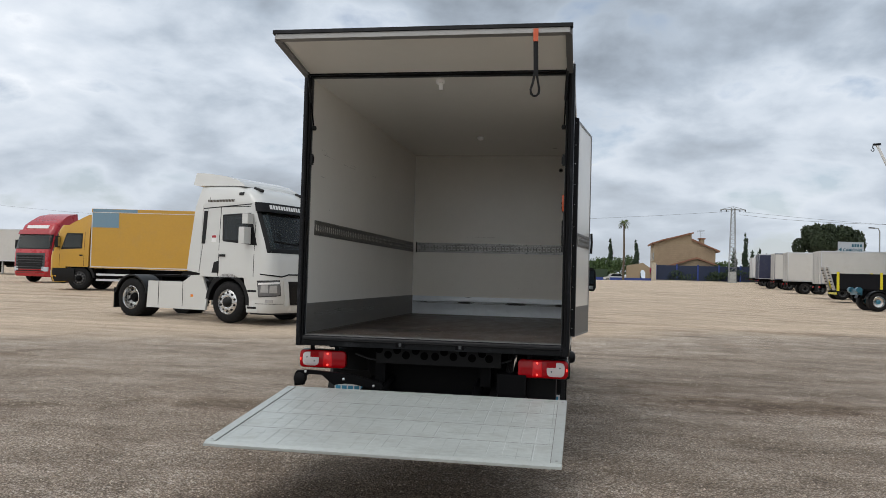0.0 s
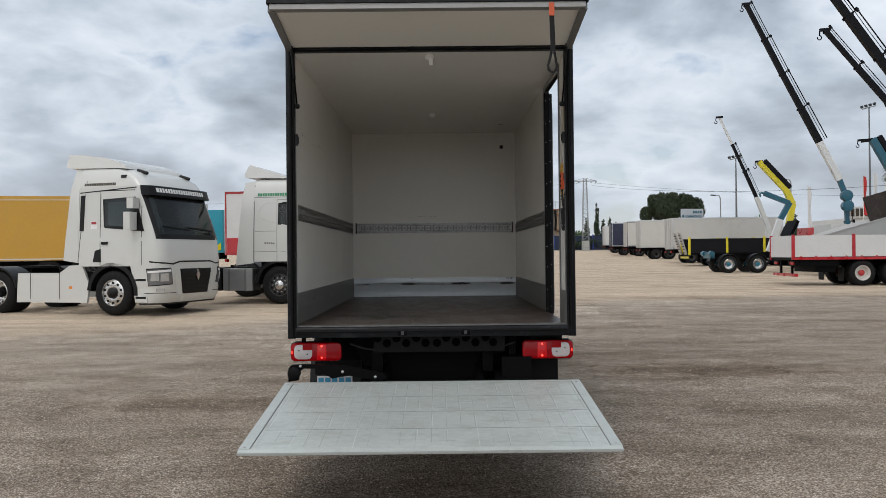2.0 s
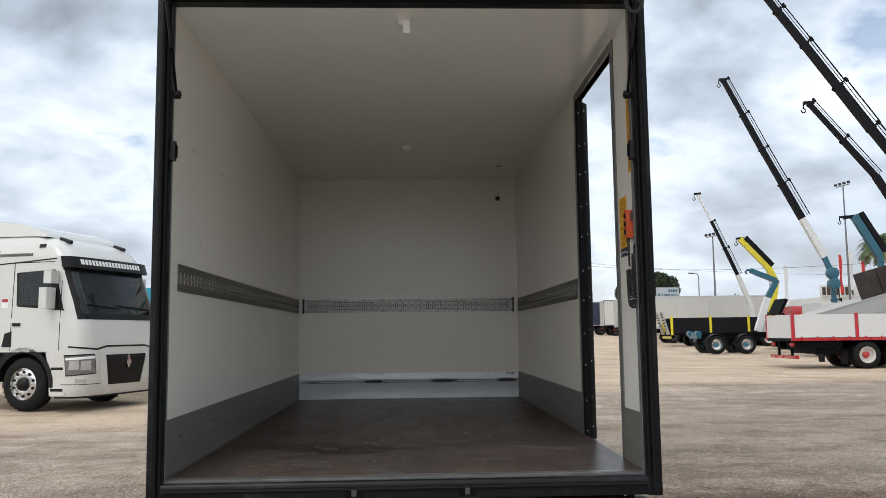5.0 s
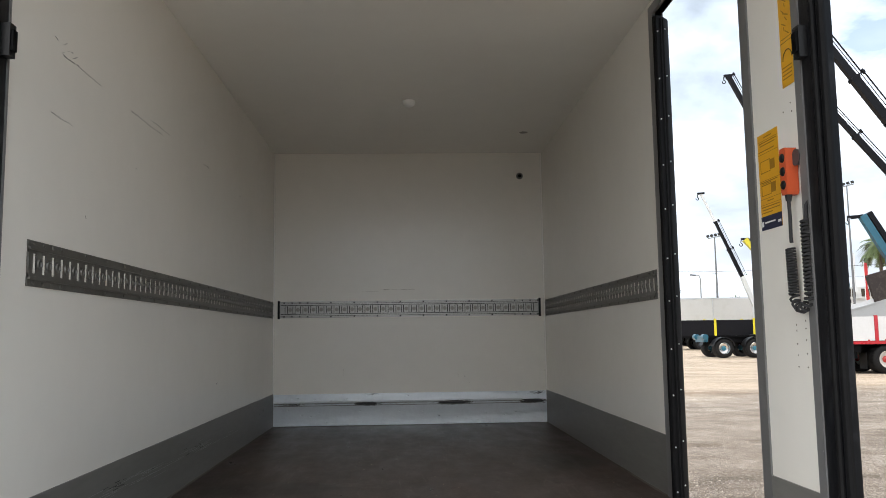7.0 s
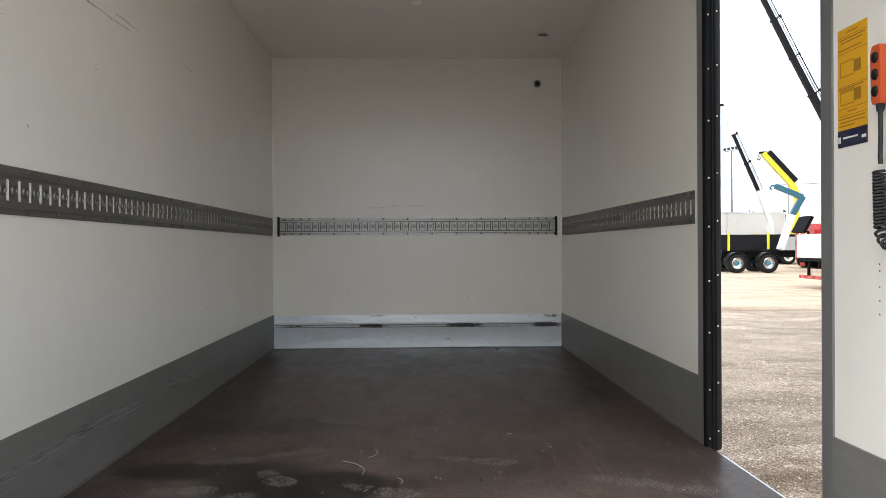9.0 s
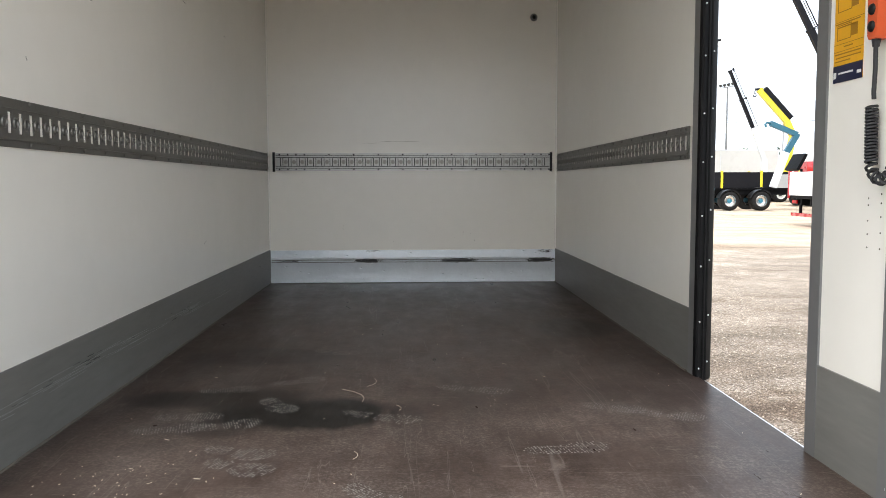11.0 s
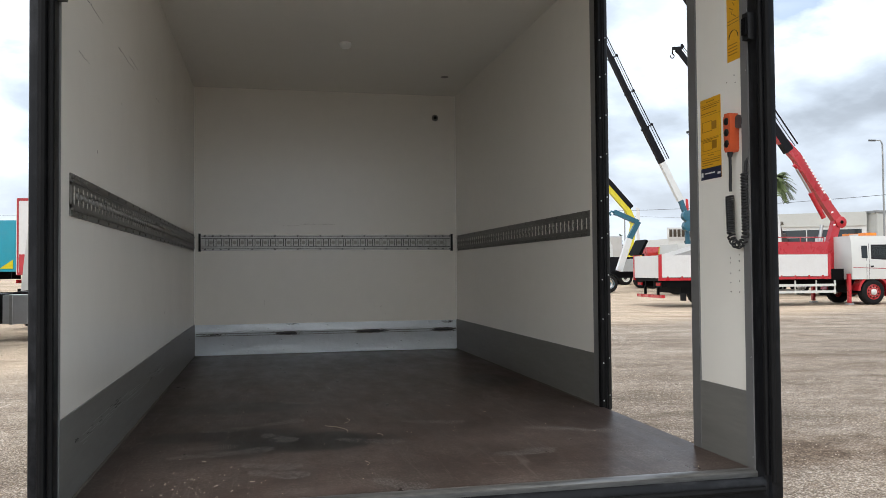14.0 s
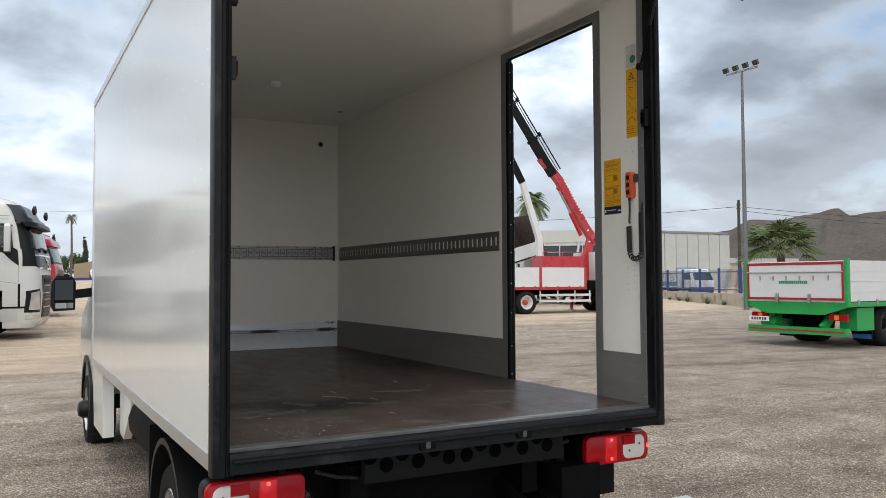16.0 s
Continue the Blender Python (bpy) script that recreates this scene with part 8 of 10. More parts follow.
    box_part("oil_tank", (0.35, 1.22, -4.2, -1.98, 2.03, 2.52), R, t, "red tank behind the crane", 0.03)
    bm = B()
    for y in (-4.1, -3.1, -2.1):
        tube(bm, [(1.15, y, 2.52), (1.15, y, 2.70)], 0.02, 6)
    tube(bm, [(1.15, -4.1, 2.70), (1.15, -2.1, 2.70)], 0.02, 6)
    part("tank_rail", bm, R, t)
    crane(t, local(t, [(22.05, 27.0, 1.2), (22.12, 27.0, 2.3), (22.50, 27.0, 3.45)]), [0.36, 0.34], ["red", "red"], False, False)
    k = local(t, [(22.62, 27.0, 3.42)])[0]
    for r, o in ((0.24, 0.22), (0.08, 0.25)):
        bm = B()
        lathe(bm, [(r * 0.7, -o), (r, -o + 0.04), (r, o - 0.04), (r * 0.7, o)], 18, k, "x")
        part("knuckle", bm, M["red"] if r > 0.2 else M["black_steel"], t)
    crane(t, local(t, [(22.55, 27.0, 3.50), (22.05, 27.0, 4.15), (20.68, 27.0, 6.10), (19.72, 27.0, 7.05)]), [0.36, 0.37, 0.36], ["red", "red", "red"], False, False)
    crane(t, local(t, [(20.35, 27.0, 6.33), (18.1, 27.0, 9.35), (15.63, 27.0, 12.75), (13.6, 27.0, 15.5)]), [0.36, 0.33, 0.26], ["boom_black"] * 3)
    for a, b, r, mt in (((20.62, 26.9, 5.60), (21.3, 26.9, 4.55), 0.05, "steel"), ((21.25, 26.9, 4.62), (21.85, 26.9, 3.60), 0.10, "red"), ((21.62, 26.9, 2.6), (21.75, 26.9, 3.3), 0.07, "steel"), ((20.5, 26.9, 5.75), (20.85, 26.9, 5.50), 0.07, "red")):
        bm = B()
        tube(bm, local(t, [a, b]), r, 10)
        part("lift_ram", bm, M[mt], t)
    bm = B()
    for j in range(12):
        p = Vector((21.75, 26.70, 4.62)).lerp(Vector((20.75, 26.70, 6.15)), j / 12)
        boxm(bm, Matrix.Translation(local(t, [p])[0]) @ pose(0, 0, 0, 57), 0.02, 0.075, 0.09)
    part("lettering_bar", bm, M["ink_white"], t)
    for j in range(3):
        bm = B()
        p = Vector((22.2, 26.72, 3.3)).lerp(Vector((22.02, 26.72, 4.35)), j / 2)
        boxm(bm, Matrix.Translation(local(t, [p])[0]) @ pose(0, 0, 0, 20), 0.02, 0.10, 0.06)
        part("warning_label", bm, M["ink_white"], t)


def hook_truck():
    t = thing("hook_lift_truck", at_ground(23.65, 41.65, -92), "hook lift lorry with petrol blue hook arm and teal hubs", "truck")
    rows = [(0.34, 1.30, 1.2, 0.3), (0.6, 1.38, 1.24, 0.34), (1.72, 1.32, 1.24, 0.3), (2.5, 1.10, 1.2, 0.28), (2.75, 0.92, 1.12, 0.28)]
    simple_cab(t, M["white_paint"], rows, -0.95, (1.75, 2.4))
    lorry_chassis(t, -7.4, (-5.15, -6.81), "rim_alu", "rim_teal")
    for s in (-1, 1):
        for y in (-5.15, -6.81):
            arch(t, *sorted((s * 0.62, s * 1.24)), y, 0.51, 0.56, M["plastic_black"], 0.04, 15, 165)
        box_part("hook_rail", (s * 0.5 - 0.06, s * 0.5 + 0.06, -7.4, -1.2, 1.08, 1.18), M["black_steel"], t)
    box_part("rear_roller", (-0.7, 0.7, -7.75, -7.5, 0.85, 1.2), M["teal"], t, "", 0.03)
    bm = B()
    for s in (-1, 1):
        tube(bm, [(s * 0.5, -7.7, 1.12), (s * 0.9, -7.7, 1.12)], 0.16, 12)
    part("guide_roller", bm, M["teal"], t)
    crane(t, local(t, [(19.55, 41.74, 1.45), (20.20, 41.74, 3.30)]), [0.34], ["boom_white"], False, False)
    crane(t, local(t, [(20.18, 41.74, 3.25), (20.78, 41.74, 4.30), (19.35, 41.74, 4.88)]), [0.30, 0.28], ["teal", "teal"], False, False)
    bm = B()
    e = local(t, [(19.35, 41.74, 4.88)])[0]
    tube(bm, [e, e + Vector((0, -0.22, 0.06)), e + Vector((0, -0.32, -0.05)), e + Vector((0, -0.25, -0.18))], 0.06, 8)
    part("hook_tip", bm, M["teal"], t)
    bm = B()
    boxm(bm, Matrix.Translation(local(t, [(20.72, 41.6, 2.80)])[0]) @ pose(0, 0, 0, -28), 1.5, 0.16, 0.95)
    gd = part("guard_plate", bm, M["black_steel"], t, bevel=0.04)
    bm = B()
    for s in (-0.6, 0.6):
        beam(bm, local(t, [(20.72, 41.6 + s, 2.45)])[0], local(t, [(20.9, 41.6 + s, 1.1)])[0], 0.1, 0.1)
    part("guard_stand", bm, M["black_steel"], gd)


def far_crane_truck(x, y, heading, label, pts_world, widths, mats, paint="white_paint", body=None, hubs=None, stow=None):
    """Lorry with a loader crane behind its cab, partly hidden by others."""
    t = thing("crane_truck", at_ground(x, y, heading), label, "truck")
    rows = [(0.34, 1.30, 1.2, 0.3), (0.6, 1.38, 1.24, 0.34), (1.72, 1.32, 1.24, 0.3), (2.5, 1.10, 1.2, 0.28), (2.75, 0.92, 1.12, 0.28)]
    simple_cab(t, M[paint], rows, -0.95, (1.75, 2.4))
    lorry_chassis(t, -7.0, (-4.4, -5.75), "rim_white", "rim_dark")
    box_part("crane_base", (-0.9, 0.9, -1.5, -1.0, 0.95, 1.9), M[mats[0]], t, "", 0.04)
    if body:
        box_part("bed", (-1.25, 1.25, -7.1, -1.8, 1.1, 1.9), M[body], t, "", 0.02)
    crane(t, local(t, pts_world), widths, mats)
    if stow:
        bm = B()
        beam(bm, *local(t, stow), 0.34, 0.34)
        part("folded_boom", bm, M["boom_black"], t)
    if hubs:
        for p in hubs:
            bm = B()
            lathe(bm, [(0.10, -0.25), (0.34, -0.22), (0.35, 0.22), (0.10, 0.25)], 18, local(t, [p])[0], "x")
            part("winch_drum", bm, M["teal"], t)
    return t


def tipper_truck():
    t = thing("tipper_truck", at_ground(27.1, 36.7, -93), "white tipper lorry with raised brown steel body", "truck")
    rows = [(0.34, 1.30, 1.2, 0.3), (0.6, 1.38, 1.24, 0.34), (1.72, 1.32, 1.24, 0.3), (2.5, 1.10, 1.2, 0.28), (2.75, 0.92, 1.12, 0.28)]
    simple_cab(t, M["white_paint"], rows, -0.95, (1.75, 2.4))
    lorry_chassis(t, -7.4, (-4.6, -5.95), "rim_white", "rim_dark")
    tip = new("tipping_body")
    tip.parent = t
    tip.matrix_basis = Matrix.Translation((0, -7.46, 1.20)) @ pose(0, 0, 0, 15.5)
    tip["label"] = "tilted pale body with dark brown front and inner wall"
    box_part("body_side", (1.22, 1.27, 0.0, 4.3, 0.0, 0.74), M["grey_body"], tip, "", 0.01)
    box_part("drop_side", (1.22, 1.27, 4.34, 6.56, 0.0, 0.74), M["board_white"], tip, "white drop side", 0.01)
    box_part("drop_side_edge", (1.21, 1.285, 4.34, 6.56, -0.07, 0.0), M["black_steel"], tip)
    box_part("body_side", (-1.27, -1.22, 0.0, 4.2, 0.0, 0.74), M["board_white"], tip, "", 0.01)
    box_part("inner_wall", (-1.27, -1.20, 4.2, 6.58, 0.0, 1.95), M["brown_body"], tip, "tall brown steel wall", 0.02)
    for y in (4.22, 5.4):
        box_part("wall_rib", (-1.20, -1.12, y, y + 0.10, 0.0, 1.9), M["brown_body"], tip)
    box_part("body_rim", (1.20, 1.30, 0.0, 4.3, 0.74, 0.80), M["grey_body"], tip)
    box_part("body_floor", (-1.22, 1.22, 0.0, 6.58, -0.12, 0.0), M["grey_body"], tip)
    box_part("body_front", (-1.27, 1.27, 6.6, 6.72, -0.25, 2.30), M["brown_body"], tip, "", 0.02)
    box_part("front_hinge", (0.9, 1.29, 6.55, 6.86, -0.45, 0.20), M["brown_body"], tip, "", 0.03)
    bm = B()
    tube(bm, [(0, -3.0, 1.1), (0, -3.1, 2.4)], 0.12, 10)
    part("tipping_ram", bm, M["steel"], t)


def low_trailer():
    t = thing("flatbed_trailer", at_ground(18.36, 54.25, -94), "low flatbed trailer with black sides and yellow posts", "trailer")
    box_part("trailer_deck", (-1.25, 1.25, 0.0, 8.0, 0.80, 0.95), M["black_steel"], t)
    for s in (-1, 1):
        ys = [0.05, 2.75, 5.4, 7.95]
        for a, b in zip(ys, ys[1:]):
            box_part("side_board", (*sorted((s * 1.2, s * 1.24)), a + 0.08, b - 0.08, 0.95, 2.0), M["boom_black"], t, "", 0.01)
        for y in ys:
            box_part("yellow_post", (*sorted((s * 1.19, s * 1.27)), y - 0.08, y + 0.08, 0.80, 2.1), M["lemon"], t)
        for y in (1.8, 3.1):
            wheel(t, s * 1.15, y, r=0.42, dual=True, side=s, rim="rim_dark", hub="black_steel", n=20)
    box_part("reflector_strip", (-1.2, 1.2, -0.05, 0.0, 0.55, 0.70), M["lemon"], t)
    for s in (-1, 1):
        bm = B()
        beam(bm, (s * 0.75, -0.1, 0.85), (s * 0.75, -0.55, 2.45), 0.6, 0.10)
        rp = part("loading_ramp", bm, M["steel"], t)
        for k in range(7):
            u = k / 7
            box_part("ramp_rung", (s * 0.75 - 0.27, s * 0.75 + 0.27, -0.20 - 0.45 * u, -0.12 - 0.45 * u, 1.0 + 1.4 * u, 1.06 + 1.4 * u), M["black_steel"], rp)


def green_truck():
    t = thing("flatbed_truck", pose(20.97, 9.77, ground_z(16, 9.4), 0, 0, -86.5), "flatbed lorry with white drop sides on bright green frame", "truck")
    G = M["green"]
    rows = [(0.34, 1.30, 1.2, 0.3), (0.6, 1.38, 1.24, 0.34), (1.72, 1.32, 1.24, 0.3), (2.5, 1.10, 1.2, 0.28), (2.75, 0.92, 1.12, 0.28)]
    simple_cab(t, M["white_paint"], rows, -0.95, (1.75, 2.4))
    front_axle(t)
    for s in (-1, 1):
        wheel(t, s * 1.10, -5.2, dual=True, side=s, rim="rim_dark", hub="black_steel")
        box_part("chassis_rail", (s * 0.42 - 0.05, s * 0.42 + 0.05, -6.8, 0.8, 0.62, 0.92), M["black_steel"], t)
        box_part("mud_flap", (*sorted((s * 0.7, s * 1.15)), -5.95, -5.93, 0.16, 0.6), M["rubber"], t)
        fl = t.children[-1]
        box_part("printed_panel", (*sorted((s * 0.72, s * 1.13)), -5.965, -5.952, 0.20, 0.30), M["ink_blue"], fl)
        bm = B()
        beam(bm, (s * 0.62, -6.4, 0.86), (s * 0.62, -6.95, 0.44), 0.12, 0.16)
        part("bumper_arm", bm, G, t, bevel=0.01)
        lamp = box_part("tail_lamp", (*sorted((s * 0.78, s * 1.18)), -6.95, -6.86, 0.62, 0.76), M["lamp_red"], t, "", 0.02)
        box_part("amber_lens", (*sorted((s * 0.90, s * 1.00)), -6.956, -6.951, 0.64, 0.74), M["lamp_amber"], lamp)
        box_part("green_bracket", (*sorted((s * 0.80, s * 1.20)), -6.6, -5.95, 0.40, 0.90), G, t, "", 0.02)
    bm = B()
    prism(bm, [(-1.25, 1.02), (1.25, 1.02), (1.25, 0.92), (0.7, 0.74), (-0.7, 0.74), (-1.25, 0.92)], "y", -7.02, -6.90)
    part("rear_crossmember", bm, G, t, bevel=0.01)
    bp = box_part("rear_bumper", (-1.22, 1.22, -7.05, -6.93, 0.30, 0.46), G, t, "", 0.01)
    box_part("reflector_strip", (-1.18, 1.18, -7.056, -7.051, 0.36, 0.40), M["red_dark"], bp)
    # number plate left blank, with plain bars
    np_ = box_part("number_plate", (-1.15, -0.63, -7.09, -7.07, 0.56, 0.67), M["ink_white"], t)
    bm = B()
    for k in range(6):
        box(bm, -1.09 + 0.07 * k, -1.045 + 0.07 * k, -7.094, -7.0905, 0.585, 0.645)
    part("plate_bar", bm, M["ink"], np_)["kind"] = "stuff"
    # bed
    drop_side_bed(t, -7.0, -1.3, 1.02, 1.92, M["board_white"], G, 2, 1.26, "hinge")
    tg = box_part("tailgate", (-1.20, 1.20, -7.06, -7.03, 1.06, 1.90), M["board_white"], t, "", 0.006)
    bm = B()
    for d in ((-1.2, 1.2, 1.84, 1.90), (-1.2, 1.2, 1.06, 1.11), (-1.2, -1.15, 1.11, 1.84), (1.15, 1.2, 1.11, 1.84)):
        box(bm, d[0], d[1], -7.068, -7.061, d[2], d[3])
    part("reflective_tape", bm, M["red_dark"], tg)
    bm = B()
    for k in range(15):
        box(bm, -0.36 + 0.048 * k, -0.325 + 0.048 * k, -7.066, -7.0605, 1.42, 1.49)
    part("lettering_bar", bm, M["ink_green"], tg)
    bm = B()
    tube(bm, [(-1.2, -7.075, 1.68), (1.2, -7.075, 1.68)], 0.014, 8)
    part("lock_rod", bm, M["steel"], tg)
    for x in (-0.85, -0.5, -0.17, 0.17, 0.5, 0.85):
        box_part("rope_hook", (x - 0.012, x + 0.012, -7.09, -7.06, 1.50, 1.60), M["steel"], tg)
    for x in (-0.4, 0.4):
        box_part("tailgate_hinge", (x - 0.03, x + 0.03, -7.10, -7.06, 1.0, 1.20), M["steel"], tg)


def blue_pickup():
    t = thing("flatbed_pickup", at_ground(42.32, 39.58, 176), "small blue flatbed pickup with white cab", "truck")
    rows = [(0.3, 0.9, 0.9, 0.25), (0.6, 0.98, 0.95, 0.28), (1.15, 0.95, 0.95, 0.25), (1.9, 0.55, 0.86, 0.22), (2.05, 0.4, 0.8, 0.22)]
    c = Cab(t, rows, -0.9)
    c.shell("cab_body", 0.75, 2.05, M["board_white"])
    c.shell("bumper", 0.3, 0.75, M["fence_blue"], back=0.4)
    c.patch("windscreen", [(-0.9, 1.25), (0.9, 1.25), (0.85, 1.8), (-0.85, 1.8)], M["window_dark"], 0.006, n=14)
    for s in (-1, 1):
        c.patch("side_window", [(0.5, 1.3), (-0.4, 1.3), (-0.4, 1.8), (0.3, 1.8)], M["window_dark"], 0.004, n=5, side=s)
        wheel(t, s * 0.92, 0.0, r=0.36, width=0.2, side=s, n=18)
        wheel(t, s * 0.92, -3.2, r=0.36, width=0.2, side=s, dual=True, n=18)
        box_part("bed_side", (*sorted((s * 0.97, s * 1.0)), -4.6, -1.0, 0.95, 1.12), M["steelblue"], t)
        box_part("chassis_rail", (s * 0.4 - 0.04, s * 0.4 + 0.04, -4.5, 0.5, 0.5, 0.7), M["black_steel"], t)
    box_part("bed_floor", (-0.97, 0.97, -4.6, -1.0, 0.85, 0.95), M["steelblue"], t)
    for x in (-0.9, -0.3, 0.3, 0.9):
        box_part("headboard_bar", (x - 0.03, x + 0.03, -1.05, -1.0, 0.95, 2.1), M["turquoise"], t)
    box_part("headboard_bar", (-0.9, 0.9, -1.05, -1.0, 2.1, 2.18), M["turquoise"], t)


red_crane_truck()
hook_truck()
far_crane_truck(29.31, 45.82, -95, "white lorry with raised black crane and petrol blue base",
                [(26.63, 46.33, 1.6), (26.42, 46.33, 5.1), (26.06, 46.34, 6.05), (24.78, 46.35, 8.52), (22.44, 46.36, 12.98), (20.17, 46.37, 17.49)], [0.30, 0.30, 0.40, 0.40, 0.33], ["teal", "teal", "boom_white", "boom_black", "boom_black"], body="grey_body", hubs=[(26.29, 45.94, 5.0), (26.34, 45.94, 4.34)])
far_crane_truck(27.91, 33.94, -95, "white lorry with raised black and white loader crane",
                [(25.07, 34.36, 1.6), (24.87, 34.36, 2.34), (24.77, 34.36, 3.94), (24.26, 34.37, 5.39), (23.70, 34.37, 6.97), (22.59, 34.37, 8.85), (19.52, 34.39, 12.47)], [0.40, 0.36, 0.34, 0.32, 0.32, 0.27], ["boom_white"] * 4 + ["boom_black"] * 2)
far_crane_truck(29.20, 52.70, -95, "lorry with yellow knuckle crane",
                [(25.70, 53.21, 1.5), (25.60, 53.21, 2.84), (26.00, 53.21, 4.9), (25.55, 53.21, 5.9), (23.60, 53.22, 8.0)], [0.40, 0.42, 0.42, 0.38], ["lemon"] * 4, "lemon", stow=[(25.82, 53.21, 6.1), (23.95, 53.22, 8.1)])
far_crane_truck(28.99, 56.11, -95, "lorry with tall slim white and black crane",
                [(25.79, 56.92, 1.5), (25.69, 56.92, 3.4), (24.83, 56.92, 5.66), (23.00, 56.93, 9.8), (22.03, 56.93, 11.9)], [0.40, 0.32, 0.25, 0.16], ["boom_white", "boom_white", "boom_black", "boom_white"], "red")
far_crane_truck(35.10, 49.10, -95, "lorry with folded petrol blue crane",
                [(31.80, 49.62, 1.6), (31.77, 49.62, 4.45), (31.55, 49.62, 6.42), (30.02, 49.63, 9.1), (29.30, 49.64, 9.0)], [0.34, 0.34, 0.48, 0.22], ["teal", "teal", "teal", "boom_black"], stow=[(32.00, 49.62, 6.7), (30.45, 49.63, 9.33)])
tipper_truck()
low_trailer()
box_trailer(at_ground(19.23, 61.53, -92), 9.0, 3.72, M["tarp_white"], "off-white box trailer with grey frame")
box_trailer(at_ground(20.24, 75.92, -94), 9.0, 3.9, M["tarp_white"], "off-white curtain trailer with grey frame")
box_trailer(at_ground(22.37, 90.89, -94), 9.0, 4.1, M["tarp_white"], "off-white trailer with navy curtain end", M["navy"])
box_trailer(at_ground(21.89, 96.89, -94), 9.0, 4.1, M["navy"], "navy curtain trailer with alloy frame")
box_trailer(at_ground(24.04, 105.88, -94), 9.0, 4.1, M["tarp_white"], "off-white trailer far down the row")
box_trailer(at_ground(24.89, 115.88, -94), 9.0, 4.0, M["board_white"], "white trailer at the row's far end")
green_truck()
blue_pickup()


# ---- van cab, wheels and mirror ----
def van_cab():
    rows = [(0.42, 6.55, 0.96, 0.30), (0.9, 6.62, 0.99, 0.32), (1.2, 6.45, 0.99, 0.32), (1.35, 6.15, 0.97, 0.30), (2.15, 5.35, 0.86, 0.25), (2.42, 5.0, 0.80, 0.25)]
    c = Cab(van, rows, 4.42)
    c.shell("cab_body", 0.62, 2.42, M["white_paint"], "white van cab")
    c.shell("cab_bumper", 0.40, 0.62, M["plastic_black"], back=6.0)
    c.patch("cab_windscreen", [(-0.95, 1.40), (0.95, 1.40), (0.85, 2.1), (-0.85, 2.1)], M["window_dark"], 0.006, n=14)
    for s in (-1, 1):
        c.patch("cab_window", [(5.6, 1.36), (4.7, 1.36), (4.7, 2.0), (5.25, 2.0)], M["window_dark"], 0.004, n=5, side=s)
        arch(van, *sorted((s * 0.72, s * 1.0)), 5.55, 0.40, 0.40, M["plastic_black"], 0.06, 0, 180)
        wheel(van, s * 0.985, 5.55, r=0.35, width=0.22, side=s, rim="rim_alu", hub="plastic_black", n=26)
        wheel(van, s * 0.985, 1.22, r=0.35, width=0.20, side=s, dual=True, rim="rim_alu", hub="plastic_black", n=26)
        arch(van, *sorted((s * 0.60, s * 1.02)), 1.22, 0.36, 0.41, M["plastic_black"], 0.03, 4, 176)
        box_part("rear_mud_flap", (*sorted((s * 0.62, s * 1.02)), 1.66, 1.675, 0.28, 0.80), M["rubber"], van)
        # mirror on its long arm
        bm = B()
        prism(bm, [(s * 1.125, 1.30), (s * 1.30, 1.29), (s * 1.325, 1.34), (s * 1.32, 1.55), (s * 1.28, 1.61), (s * 1.15, 1.60), (s * 1.12, 1.55)], "y", 5.18, 5.34)
        mi = part("wing_mirror", bm, M["plastic_black"], van, "black wing mirror on long arm", bevel=0.025)
        # the glasses are turned towards the driver
        for name, x1, z0, z1, turn in (("mirror_glass", 1.305, 1.385, 1.578, 0.075), ("lower_mirror_glass", 1.295, 1.310, 1.372, 0.01)):
            bm = B()
            prism(bm, [(s * 1.135, 5.179), (s * x1, 5.179), (s * x1, 5.172 - turn), (s * 1.135, 5.172)], "z", z0, z1)
            holder = part("glass_holder", bm, M["plastic_black"], mi)
            bm = B()
            prism(bm, [(s * 1.143, 5.1695 - turn * 0.05), (s * (x1 - 0.008), 5.1695 - turn * 0.96), (s * (x1 - 0.008), 5.1675 - turn * 0.96), (s * 1.143, 5.1675 - turn * 0.05)], "z", z0 + 0.007, z1 - 0.007)
            part(name, bm, M["mirror"], holder)
        bm = B()
        beam(bm, (s * 0.96, 5.28, 1.46), (s * 1.14, 5.26, 1.44), 0.05, 0.08)
        part("mirror_arm", bm, M["plastic_black"], mi)
        # sill and rear cab corner below the box
        bm = B()
        prism(bm, [(4.20, 0.30), (4.24, 0.86), (4.62, 0.90), (5.02, 0.88), (4.98, 0.60), (4.90, 0.30)], "x", *sorted((s * 0.90, s * 0.985)))
        part("cab_corner_panel", bm, M["grp_white"], van, "dusty cream lower cab corner", bevel=0.02)
        bm = B()
        prism(bm, [(3.55, 0.62), (3.60, 0.88), (4.18, 0.88), (4.16, 0.34), (3.95, 0.32)], "x", *sorted((s * 0.80, s * 0.86)))
        part("side_skirt", bm, M["lining"], van, bevel=0.015)
    box_part("roof_fairing", (-0.85, 0.85, 4.3, 5.0, 2.4, 2.75), M["white_paint"], van, "", 0.08)
    bm = B()
    tube(bm, [(-0.7, 2.2, 0.55), (-0.7, 3.4, 0.55)], 0.20, 14)
    part("fuel_tank", bm, M["black_steel"], van)
    for s in (-1, 1):
        box_part("lower_body_rail", (*sorted((s * 1.040, s * 1.056)), 0.101, L + 0.22, 0.872, 0.930), M["alu"], van)
        box_part("upper_body_rail", (*sorted((s * 1.040, s * 1.056)), 0.101, L + 0.22, 3.005, 3.050), M["alu"], van)
    box_part("front_body_rail", (-1.056, -1.040, L + 0.185, L + 0.225, 0.931, 3.004), M["alu"], van)
